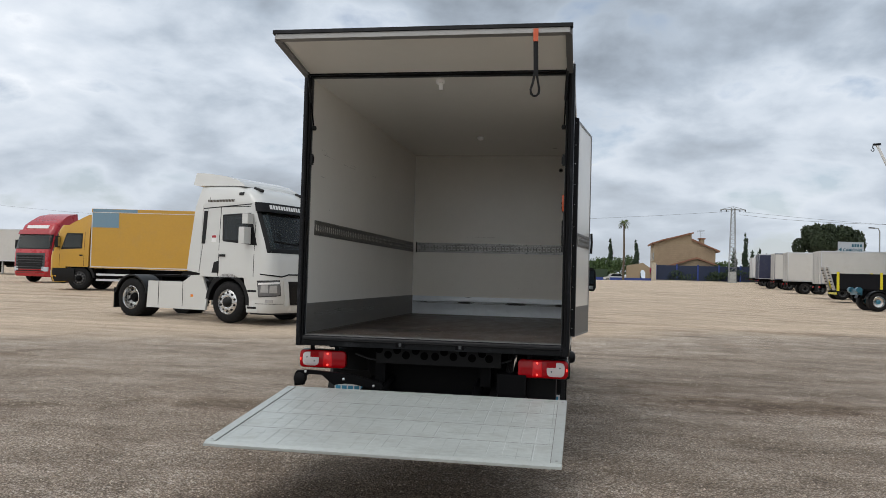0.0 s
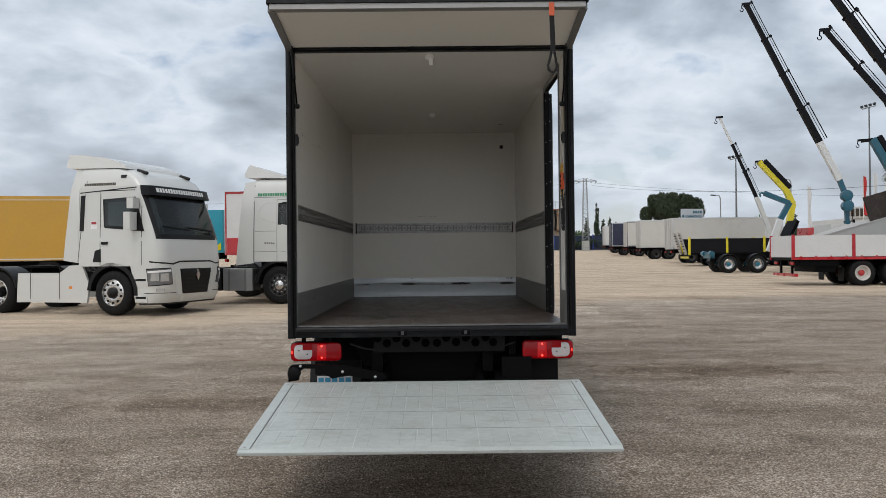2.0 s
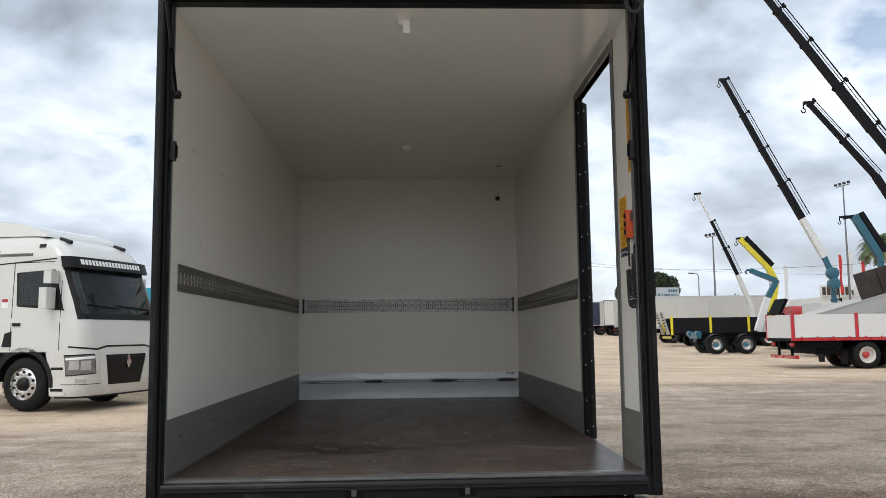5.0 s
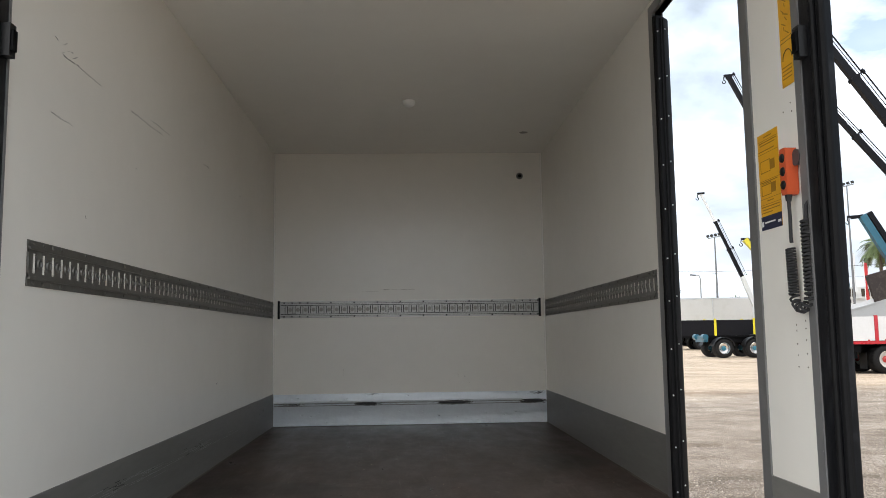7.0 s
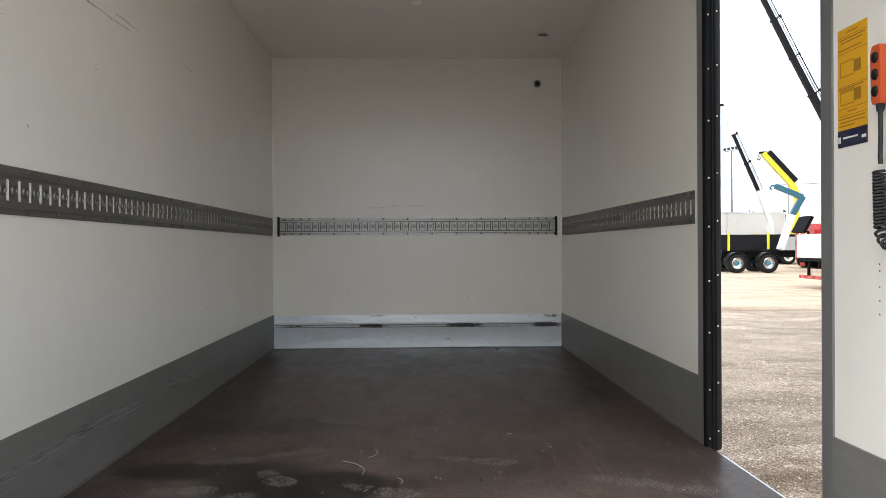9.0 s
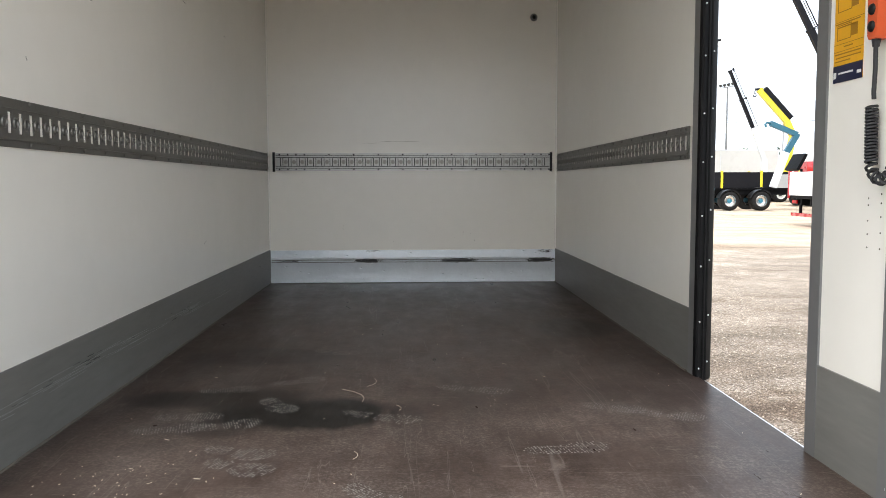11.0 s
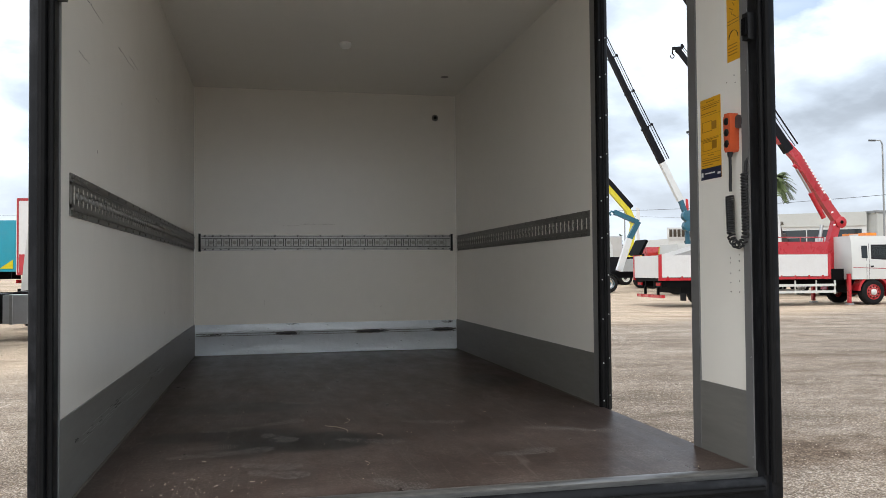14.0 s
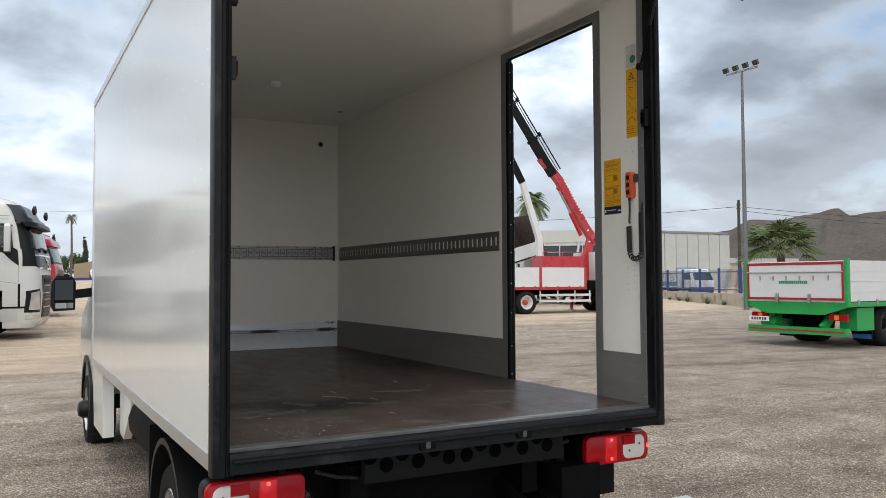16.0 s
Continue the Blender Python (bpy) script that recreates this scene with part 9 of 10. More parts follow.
    # rivets along the rear edge of the outer panel
    for k in range(12):
        bm = B()
        lathe(bm, [(0.005, 0.0), (0.004, -0.003), (0.001, -0.004)], 8, (-1.0565, 0.120, 1.0 + 0.18 * k), "x")
        part("rivet", bm, M["alu"], van)
    box_part("edge_profile", (-1.0562, -1.048, 0.1015, 0.138, 0.931, 3.004), M["grp_white"], van)


van_cab()


# ---- fence, wall, buildings, poles ----
def fence_and_wall():
    a, b = Vector((45.0, 52.0, 0)), Vector((30.3, 21.5, 0))
    d = (b - a).normalized()
    n = Vector((-d.y, d.x, 0))
    length = (b - a).length
    ang = math.degrees(math.atan2(d.y, d.x))
    base = pose(a.x, a.y, ground_z(38, 37) - 0.05, 0, 0, ang)
    w = thing("boundary_wall", base, "weathered cream rendered low wall", "wall", kind="structure")
    bm = B()
    k = 40
    for i in range(k):
        x0, x1 = length * i / k, length * (i + 1) / k
        h = 0.62 + 0.05 * noise.noise((i * 0.7, 0, 0))
        box(bm, x0, x1 + 0.002 * (i % 2), -0.14, 0.14, -0.3, h)
    part("wall_run", bm, M["wall_cream"], w)
    for i in range(0, int(length / 2.1)):
        bm = B()
        x = i * 2.1 + random.uniform(-0.8, 0.8)
        hgt = random.uniform(0.4, 0.6)
        box(bm, x, x + random.uniform(0.1, 0.35), -0.16, -0.139, random.uniform(0.0, 0.3), hgt)
        box(bm, x, x + random.uniform(0.1, 0.35), 0.139, 0.16, random.uniform(0.0, 0.3), hgt)
        part("render_patch", bm, M["stone_wall"], w)
    f = thing("palisade_fence", base, "blue posts and grey bar fence on the wall", "fence")
    posts = int(length / 3.0)
    for i in range(posts + 1):
        box_part("fence_post", (i * 3.0 - 0.06, i * 3.0 + 0.06, -0.06, 0.06, 0.6, 2.05), M["fence_blue"], f)
    for z in (0.80, 1.80):
        box_part("fence_rail", (0, posts * 3.0, -0.025, 0.025, z, z + 0.05), M["fence_grey"], f)
    bar_mesh = None
    for i in range(int(posts * 3.0 / 0.15)):
        if i % 20 == 0:
            continue
        if bar_mesh is None:
            bm = B()
            box(bm, -0.009, 0.009, -0.009, 0.009, 0.66, 1.98)
            ob = part("fence_bar", bm, M["fence_grey"], f)
            bar_mesh = ob.data
        else:
            ob = new("fence_bar", bar_mesh)
            ob.parent = f
        ob.location.x = i * 0.15


def grey_building():
    t = thing("industrial_building", pose(52.6, 60, 0.3), "pale grey panelled industrial hall with flat roof", "building")
    box_part("hall_wall", (0, 15.6, 0, 22, -1, 6.1), M["concrete_panel"], t)
    for k in range(10):
        x = k * 1.6
        box_part("wall_panel", (x + 0.03, x + 1.53, -0.10, -0.002, -0.5, 6.0), M["concrete_panel"], t)
    box_part("roof_edge", (-0.15, 15.75, -0.15, 22.1, 6.1, 6.3), M["pole_grey"], t)
    s = thing("showroom_building", pose(52.5, 60.6, 0.3, 0, 0, 145), "white showroom with window band and grey sign", "building")
    box_part("showroom_wall", (0.3, 8.8, -13, 0, -1, 6.2), M["bldg_white"], s)
    for k in range(3):
        wn = box_part("window", (0.7 + 2.3 * k, 2.9 + 2.3 * k, -0.02, 0.05, 3.3, 4.7), M["window_dark"], s)
        box_part("window_frame", (0.7 + 2.3 * k, 2.9 + 2.3 * k, 0.05, 0.08, 3.98, 4.03), M["alu"], wn)
    box_part("fascia", (0.3, 8.8, 0.0, 0.15, 5.0, 6.25), M["concrete_panel"], s)
    cu = bpy.data.curves.new("sign_text", "FONT")
    cu.body, cu.size, cu.extrude, cu.offset = "Lorca", 0.62, 0.02, 0.008
    ob = new("sign_text_source", cu)
    me = bpy.data.meshes.new_from_object(ob.evaluated_get(bpy.context.evaluated_depsgraph_get()))
    bpy.data.objects.remove(ob)
    me.materials.append(M["ink"])
    tx = new("sign_lettering", me)
    tx.parent = s
    tx.matrix_basis = Matrix.Translation((8.6, 0.18, 5.25)) @ pose(0, 0, 0, 90, 0, 180)
    # low warehouse behind the fence
    b = thing("warehouse", pose(70, 62, 0.3), "low cream warehouse with ribbed roof", "building")
    box_part("warehouse_wall", (0, 12, 0, 14, -1, 3.0), M["wall_cream"], b)
    box_part("warehouse_roof", (-0.3, 12.3, -0.3, 14.3, 3.0, 3.6), M["concrete_panel"], b)
    # long sign building far behind
    r = thing("sales_office", pose(56.7, 98, 1.4), "white sales office with dark lettering along its fascia", "building")
    box_part("office_wall", (-4.2, 14, 0, 10, -2, 4.2), M["bldg_white"], r)
    for k in range(6):
        box_part("office_window", (-3.6 + 2.9 * k, -1.4 + 2.9 * k, -0.06, 0.02, 1.0, 2.8), M["window_dark"], r)
    fa = box_part("fascia", (-4.4, 4.6, -0.2, 0.1, 4.2, 5.7), M["bldg_white"], r)
    for k in range(14):
        if k != 7:
            box_part("roof_lettering", (-4.2 + 0.6 * k, -3.78 + 0.6 * k, -0.27, -0.201, 4.45, 5.45), M["ink"], fa)


M["mast_grey"] = mat("weathered_mast_steel", (0.15, 0.155, 0.16), 0.55, metal=0.3, vary=0.15, scale=4)


def flood_mast(x, y, top, heading, label="grey floodlight mast with four lamps"):
    t = thing("floodlight_mast", at_ground(x, y, heading), label, "street light", "floodlight masts")
    h = top - ground_z(x, y)
    bm = B()
    tube(bm, [(0, 0, 0), (0, 0, h * 0.5), (0, 0, h)], 0.13, 10, 0.055)
    part("mast", bm, M["mast_grey"], t)
    box_part("crossarm", (-0.95, 0.95, -0.04, 0.04, h - 0.04, h + 0.04), M["pole_grey"], t)
    for k in range(4):
        xx = -0.9 + 0.6 * k
        bm = B()
        boxm(bm, pose(xx, -0.10, h + 0.20, 28), 0.26, 0.16, 0.24)
        lp = part("flood_lamp", bm, M["plastic_grey"], t, bevel=0.03)
        bm = B()
        boxm(bm, pose(xx, -0.185, h + 0.157, 28), 0.21, 0.02, 0.19)
        part("lamp_glass", bm, M["window_dark"], lp)
    return t


def street_lamp(x, y, top, heading):
    t = thing("street_lamp", at_ground(x, y, heading), "slim grey street lamp with single arm", "street light", "street lamps")
    h = top - ground_z(x, y)
    bm = B()
    tube(bm, [(0, 0, 0), (0, 0, h - 0.3), (0, 0.12, h), (0, 0.45, h + 0.03)], 0.07, 8, 0.04)
    part("lamp_post", bm, M["pole_grey"], t)
    bm = B()
    boxm(bm, pose(0, 0.70, h + 0.04, 4), 0.20, 0.5, 0.11)
    part("lamp_head", bm, M["plastic_grey"], t, bevel=0.03)


def wires():
    t = thing("overhead_wires", pose(0, 0, 0), "thin black overhead wires", "wire")
    for p, q, sag in (((47.3, 40, 7.0), (150, 52, 10.0), 1.0), ((47.3, 40, 6.7), (150, 52, 9.4), 1.2), ((47.3, 40, 7.0), (24, 120, 12.0), 1.6), ((25.9, 140, 14.2), (-150, 175, 17.0), 3.5), ((27.6, 140, 14.2), (150, 150, 15), 3.0)):
        p, q = Vector(p), Vector(q)
        bm = B()
        tube(bm, [p.lerp(q, u / 14) - Vector((0, 0, sag * 4 * (u / 14) * (1 - u / 14))) for u in range(15)], 0.022, 4)
        part("wire", bm, M["cable"], t)
    po = thing("wooden_pole", at_ground(47.3, 40.0, 0), "dark wooden utility pole", "pole")
    bm = B()
    tube(bm, [(0, 0, -0.3), (0, 0, 3.5), (0, 0, 7.3)], 0.14, 8, 0.10)
    part("pole_shaft", bm, M["pole_wood"], po)
    for z in (6.9, 6.6):
        box_part("insulator", (-0.2, 0.2, -0.04, 0.04, z, z + 0.08), M["pole_wood"], po)


def pylon():
    t = thing("lattice_pylon", pose(26.50, 139.89, 1.1), "slim steel lattice power pylon", "pylon")
    h = 13.7
    bm = B()
    w = lambda z: 0.62 - 0.34 * z / h
    for sx in (-1, 1):
        for sy in (-1, 1):
            beam(bm, (sx * w(0), sy * w(0), 0), (sx * w(h), sy * w(h), h), 0.07, 0.07)
    part("leg", bm, M["pole_grey"], t)
    bm = B()
    n = 20
    for k in range(n):
        z0, z1 = h * k / n, h * (k + 1) / n
        for s in (-1, 1):
            beam(bm, (-w(z0), s * w(z0), z0), (w(z1), s * w(z1), z1), 0.035, 0.035)
            beam(bm, (-w(z1), s * w(z1), z1), (w(z1), s * w(z1), z1), 0.035, 0.035)
            beam(bm, (s * w(z0), -w(z0), z0), (s * w(z1), w(z1), z1), 0.035, 0.035)
    part("lattice", bm, M["pole_grey"], t)
    bm = B()
    beam(bm, (-2.1, 0, h - 0.3), (2.1, 0, h - 0.3), 0.14, 0.16)
    beam(bm, (-2.1, 0, h - 0.3), (0, 0, h + 0.25), 0.07, 0.07)
    beam(bm, (2.1, 0, h - 0.3), (0, 0, h + 0.25), 0.07, 0.07)
    part("crossarm", bm, M["pole_grey"], t)
    for x in (-2.0, -1.1, 1.1, 2.0):
        bm = B()
        lathe(bm, [(0.05, -0.4), (0.12, -0.35), (0.06, -0.3), (0.12, -0.22), (0.05, -0.1)], 8, (x, 0, h - 0.25), "z")
        part("insulator", bm, M["plastic_grey"], t)
    box_part("pylon_foot", (-0.55, 0.55, -0.55, 0.55, -0.5, 2.6), M["concrete_panel"], t)


def house():
    t = thing("stone_house", pose(19.74, 149.93, 1.6), "two-storey rubble stone house with terracotta roof", "house")
    bm = B()
    prism(bm, [(-5.5, 0), (5.5, 0), (5.5, 6.2), (1.2, 8.1), (1.2, 9.2), (-4.2, 7.7), (-5.5, 7.3)], "y", 0, 9)
    wl = part("house_wall", bm, M["stone_wall"], t)
    bm = B()
    prism(bm, [(-4.8, 0), (7.4, 0), (7.4, 2.4), (1.6, 4.4), (-4.8, 2.4)], "y", -4, -0.01)
    part("porch_wall", bm, M["stone_wall"], t)
    # individual stones on the front
    rnd = random.Random(9)
    bm = B()
    for row in range(20):
        x = -5.4 + rnd.uniform(0, 0.3)
        z = 0.1 + row * 0.36
        while x < 5.2:
            w = rnd.uniform(0.3, 0.75)
            top = 7.3 + (x + 5.5) * 0.27 if x < 1.2 else 8.0 - (x - 1.2) * 0.43
            if z + 0.36 < top:
                box(bm, x, min(x + w - 0.05, 5.45), -0.06 - rnd.uniform(0, 0.05), -0.001, z, z + 0.30)
            x += w
    for row in range(11):
        x = -4.7
        z = 0.1 + row * 0.36
        while x < 7.2:
            w = rnd.uniform(0.3, 0.75)
            top = 2.4 + (x + 4.8) * 0.31 if x < 1.6 else 4.4 - (x - 1.6) * 0.345
            if z + 0.36 < top:
                box(bm, x, min(x + w - 0.05, 7.35), -4.07 - rnd.uniform(0, 0.05), -4.001, z, z + 0.30)
            x += w
    st = part("rubble_stone", bm, M["stone"], wl)
    st["kind"] = "stuff"
    for pts, y0, y1 in (([(-6.0, 7.05), (-4.2, 7.75), (1.5, 9.25), (1.5, 9.5), (-4.3, 8.0), (-6.1, 7.3)], -0.5, 9.4), ([(1.2, 8.0), (6.2, 5.85), (6.3, 6.1), (1.2, 8.3)], -0.5, 9.4), ([(-5.4, 2.2), (1.6, 4.45), (8.0, 2.2), (8.1, 2.45), (1.6, 4.75), (-5.5, 2.45)], -4.5, -0.1)):
        bm = B()
        prism(bm, pts, "y", y0, y1)
        rf = part("roof", bm, M["roof_tile"], t)
    bm = B()
    for k in range(20):
        x = -5.9 + 0.35 * k
        z = 7.35 + (x + 6) * 0.285
        tube(bm, [(x, -0.6, z), (x, 4, z), (x, 9.4, z)], 0.10, 6)
    part("roof_tile_row", bm, M["roof_tile"], rf)
    ch = box_part("chimney", (3.0, 3.9, 3, 4, 6.8, 8.4), M["stone_wall"], t)
    box_part("chimney_cap", (2.8, 4.1, 2.8, 4.2, 8.4, 8.6), M["roof_tile"], ch)
    bm = B()
    tube(bm, [(3.3, 3.5, 8.6), (3.3, 3.5, 10.2)], 0.04, 5)
    for z in (9.6, 9.9, 10.1):
        tube(bm, [(2.6, 3.5, z), (4.0, 3.5, z)], 0.03, 4)
    part("aerial", bm, M["pole_grey"], t)
    for x in (-5.51,):
        for y in (1.5, 4.5):
            wn = box_part("house_window", (x - 0.03, x + 0.02, y, y + 1.0, 4.2, 5.6), M["window_dark"], t)
            box_part("window_sill", (x - 0.15, x, y - 0.1, y + 1.1, 4.1, 4.2), M["wall_cream"], wn)
    # garden wall with arch, gate screen and far fence
    g = thing("garden_wall", pose(10.5, 146, 1.5), "rubble stone garden wall with arched gateway", "wall", kind="structure")
    bm = B()
    prism(bm, [(-1.5, 0), (0.9, 0), (0.9, 1.8), (1.2, 2.3), (1.6, 2.3), (1.9, 1.8), (1.9, 0), (9.0, 0), (9.0, 2.2), (3.2, 2.4), (1.4, 3.6), (-1.5, 3.0)], "y", 0, 0.5)
    part("wall_run", bm, M["stone_wall"], g)
    s = thing("screen_fence", pose(0, 143, 1.5), "dark blue screened boundary fence", "fence", kind="structure")
    box_part("screen", (14.0, 44.0, 0, 0.1, 0.2, 3.2), M["hedge_net"], s)
    box_part("green_screen", (2.5, 5.5, 0.5, 0.6, 0.0, 2.2), M["leaf_dark"], s)
    for k in range(9):
        box_part("fence_post", (14.0 + 3.6 * k - 0.12, 14.0 + 3.6 * k + 0.12, -0.2, 0.0, 0.0, 3.4), M["fence_blue"], s)
    box_part("gate_pillar", (13.2, 14.0, -0.5, 0.3, -0.5, 3.6), M["wall_cream"], s)
    box_part("blue_barrier", (-12, 13.0, -2.2, -1.9, -0.5, 0.75), M["fence_blue"], s)
    box_part("low_wall", (14.0, 44.0, -1.2, -0.8, -0.6, 0.55), M["wall_cream"], s)
    # parked car at the gate
    c = thing("parked_car", pose(6.6, 141.8, 1.55, 0, 0, 100), "small white parked hatchback car", "car")
    bm = B()
    prism(bm, [(-2.0, 0.3), (2.0, 0.3), (2.05, 0.7), (1.1, 0.85), (0.5, 1.38), (-1.1, 1.42), (-1.9, 0.95), (-2.05, 0.7)], "x", -0.85, 0.85)
    part("car_body", bm, M["white_paint"], c, bevel=0.08)
    for s2 in (-1, 1):
        bm = B()
        prism(bm, [(-1.5, 0.92), (0.85, 0.92), (0.42, 1.30), (-1.05, 1.33)], "x", *sorted((s2 * 0.84, s2 * 0.862)))
        part("car_window", bm, M["window_dark"], c)
        for y in (-1.25, 1.3):
            wheel(c, s2 * 0.86, y, r=0.31, width=0.2, side=s2, n=16)


def parking_sign():
    t = thing("billboard", pose(37.13, 112.27, ground_z(37, 112) - 0.5, 0, 0, 12), "white billboard with blue lorry parking lettering and arrow", "sign")
    for x in (-1.2, 1.2):
        box_part("sign_post", (x - 0.08, x + 0.08, 0, 0.1, -0.1, 5.0), M["pole_grey"], t)
    bd = box_part("sign_board", (-1.8, 1.8, -0.1, 0.0, 4.9, 6.9), M["sign_pale"], t, "", 0.01)
    bm = B()
    prism(bm, [(-1.72, 5.82), (-1.32, 6.1), (-1.32, 5.54)], "y", -0.108, -0.101)
    part("arrow", bm, M["teal"], bd)
    for body, x, z, size in (("CAMIONES", 0.22, 5.62, 0.54), ("PARKING", 0.22, 5.02, 0.54)):
        cu = bpy.data.curves.new("sign_text", "FONT")
        cu.body, cu.size, cu.extrude, cu.align_x, cu.offset = body, size, 0.01, "CENTER", 0.012
        ob = new("sign_text_source", cu)
        me = bpy.data.meshes.new_from_object(ob.evaluated_get(bpy.context.evaluated_depsgraph_get()))
        bpy.data.objects.remove(ob)
        me.materials.append(M["teal"])
        tx = new("sign_lettering", me)
        tx.parent = bd
        tx.matrix_basis = Matrix.Translation((x, -0.112, z)) @ pose(0, 0, 0, 90)
    bm = B()
    for k in range(4):
        box(bm, 0.1 + 0.38 * k, 0.38 + 0.38 * k, -0.108, -0.101, 6.24, 6.62)
    part("lettering_bar", bm, M["teal"], bd)


def flags():
    for x, y, top, mt in ((50.6, 90, 10.4, "flag_red"), (51.9, 90, 10.8, "flag_white"), (53.3, 90, 9.6, "flag_red"), (44, 90, 9.2, "flag_white")):
        t = thing("flag_pole", at_ground(x, y, 0), "white pole with narrow banner flag", "flag", "banner flags")
        h = top - ground_z(x, y)
        bm = B()
        tube(bm, [(0, 0, 0), (0, 0, h)], 0.05, 6)
        part("pole_shaft", bm, M["boom_white"], t)
        bm = B()
        rings = []
        for k in range(9):
            z = h - 0.1 - 4.6 * k / 8
            rings.append([bm.verts.new((0.05 + u * (0.34 + 0.04 * math.sin(k)), 0.06 * math.sin(k * 1.1 + u * 3), z - 0.1 * u)) for u in (0, 0.5, 1)])
        for a, b in zip(rings, rings[1:]):
            for j in range(2):
                bm.faces.new((a[j], a[j + 1], b[j + 1], b[j]))
        part("banner", bm, M[mt], t)


fence_and_wall()


def weed(x, y, h, seed):
    rnd = random.Random(seed)
    t = thing("weed", pose(x, y, ground_z(x, y)), "dry green weed at the foot of the low wall", "weed", "weeds along the wall")
    bm = B()
    for k in range(46):
        a, r = rnd.uniform(0, 6.28), rnd.uniform(0.1, 0.9) * h
        z = h * rnd.uniform(0.4, 1.1)
        beam(bm, (0.06 * math.cos(a), 0.06 * math.sin(a), 0), (r * math.cos(a), r * math.sin(a), z), 0.03, 0.012, 0.004, 0.002)
    part("foliage", bm, M["leaf_mid"], t)


for k, (y, h) in enumerate(((37.2, 0.22), (35.6, 0.30), (34.2, 0.36), (31.2, 0.46), (29.0, 0.30), (26.0, 0.5), (40.0, 0.3), (24.3, 0.34))):
    weed(45.0 - (52.0 - y) * 14.7 / 30.5 - 0.36, y + 0.1, h, 60 + k)
grey_building()
flood_mast(29.78, 24.33, 11.65, -90)
flood_mast(42.44, 73.21, 15.5, -80)
flood_mast(29.88, 74.90, 10.8, -75)
street_lamp(44.92, 50.19, 11.1, 60)
street_lamp(28.28, 74.90, 7.1, 90)
street_lamp(35.34, 74.80, 8.6, 90)
wires()
pylon()
house()
parking_sign()
flags()


# ---- trees and hills ----
def leaf_cloud(name, blobs, count, size, material, parent, seed, flat=0.5):
    """Many small leaf clumps scattered through overlapping clouds; blobs: centre, radii."""
    rnd = random.Random(seed)
    verts, faces = [], []
    total = sum(b[1][0] * b[1][1] * b[1][2] for b in blobs)
    for c, r in blobs:
        n = int(count * r[0] * r[1] * r[2] / total) + 1
        for _ in range(n):
            while True:
                p = [rnd.uniform(-1, 1) for _ in range(3)]
                d = math.sqrt(sum(a * a for a in p))
                if 0.35 < d < 1:
                    break
            q = Vector((c[0] + p[0] * r[0], c[1] + p[1] * r[1], c[2] + p[2] * r[2]))
            s = size * rnd.uniform(0.5, 1.3)
            m = Euler((rnd.uniform(0, 3), rnd.uniform(0, 3), rnd.uniform(0, 6.3))).to_matrix()
            k = len(verts)
            for a in ((-s, 0, 0), (0, -s * flat, 0.15 * s), (s, 0, 0), (0, s * flat, 0.15 * s)):
                verts.append(tuple(q + m @ Vector(a)))
            faces += [(k, k + 1, k + 2), (k, k + 2, k + 3)]
    me = bpy.data.meshes.new(name)
    me.from_pydata(verts, [], faces)
    me.materials.append(material)
    ob = new(name, me)
    ob.parent = parent
    return ob


def trunk(t, pts, r0, r1, material="bark"):
    bm = B()
    tube(bm, pts, r0, 9, r1)
    return part("trunk", bm, M[material], t)


def umbrella_pine(x, y, base, height, spread_r, seed):
    t = thing("pine_tree", pose(x, y, base), "broad dark green stone pine", "tree")
    rnd = random.Random(seed)
    tr = trunk(t, [(0, 0, -0.5), (0.1, 0, height * 0.35), (0.0, 0.1, height * 0.6)], 0.35, 0.22)
    blobs = []
    for k in range(44):
        a = rnd.uniform(0, 6.3)
        r = spread_r * math.sqrt(rnd.uniform(0.0, 0.85))
        dome = math.sqrt(max(0.0, 1 - (r / spread_r) ** 2))
        z = height * (0.50 + 0.34 * dome * rnd.uniform(0.25, 1.0))
        c = (r * math.cos(a), r * math.sin(a), z)
        blobs.append((c, (spread_r * rnd.uniform(0.2, 0.32), spread_r * 0.28, height * rnd.uniform(0.09, 0.14))))
        if k % 3 == 0:
            bm = B()
            tube(bm, [(0, 0, height * 0.45), (c[0] * 0.5, c[1] * 0.5, height * 0.55), c], 0.14, 6, 0.04)
            part("limb", bm, M["bark"], tr)
    leaf_cloud("crown", blobs, 26000, 0.25, M["leaf_pine"], t, seed)


def cypress(x, y, base, height, r, seed, group="dark cypresses"):
    t = thing("cypress_tree", pose(x, y, base), "slender dark green cypress", "tree", group)
    trunk(t, [(0, 0, -0.5), (0, 0, height * 0.9)], 0.16, 0.04)
    rnd = random.Random(seed)
    blobs = [((rnd.uniform(-0.2, 0.2) * r, 0, height * u), (r * (1.05 - u * 0.85), r * (1.05 - u * 0.85), height * 0.10)) for u in [0.12 + 0.09 * k for k in range(10)]]
    leaf_cloud("crown", blobs, 1600, 0.28, M["leaf_dark"], t, seed, 0.35)


def bush(x, y, base, w, h, seed, material="leaf_mid", name="bush", label="rounded green garden shrub"):
    t = thing(name, pose(x, y, base), label, "shrub", "garden shrubs")
    rnd = random.Random(seed)
    trunk(t, [(0, 0, -0.3), (0, 0, h * 0.5)], 0.14, 0.05)
    blobs = [((rnd.uniform(-0.6, 0.6) * w, rnd.uniform(-0.5, 0.5) * w, h * rnd.uniform(0.35, 0.8)), (w * rnd.uniform(0.3, 0.5), w * 0.4, h * rnd.uniform(0.18, 0.3))) for _ in range(9)]
    leaf_cloud("crown", blobs, 1500, 0.24, M[material], t, seed)


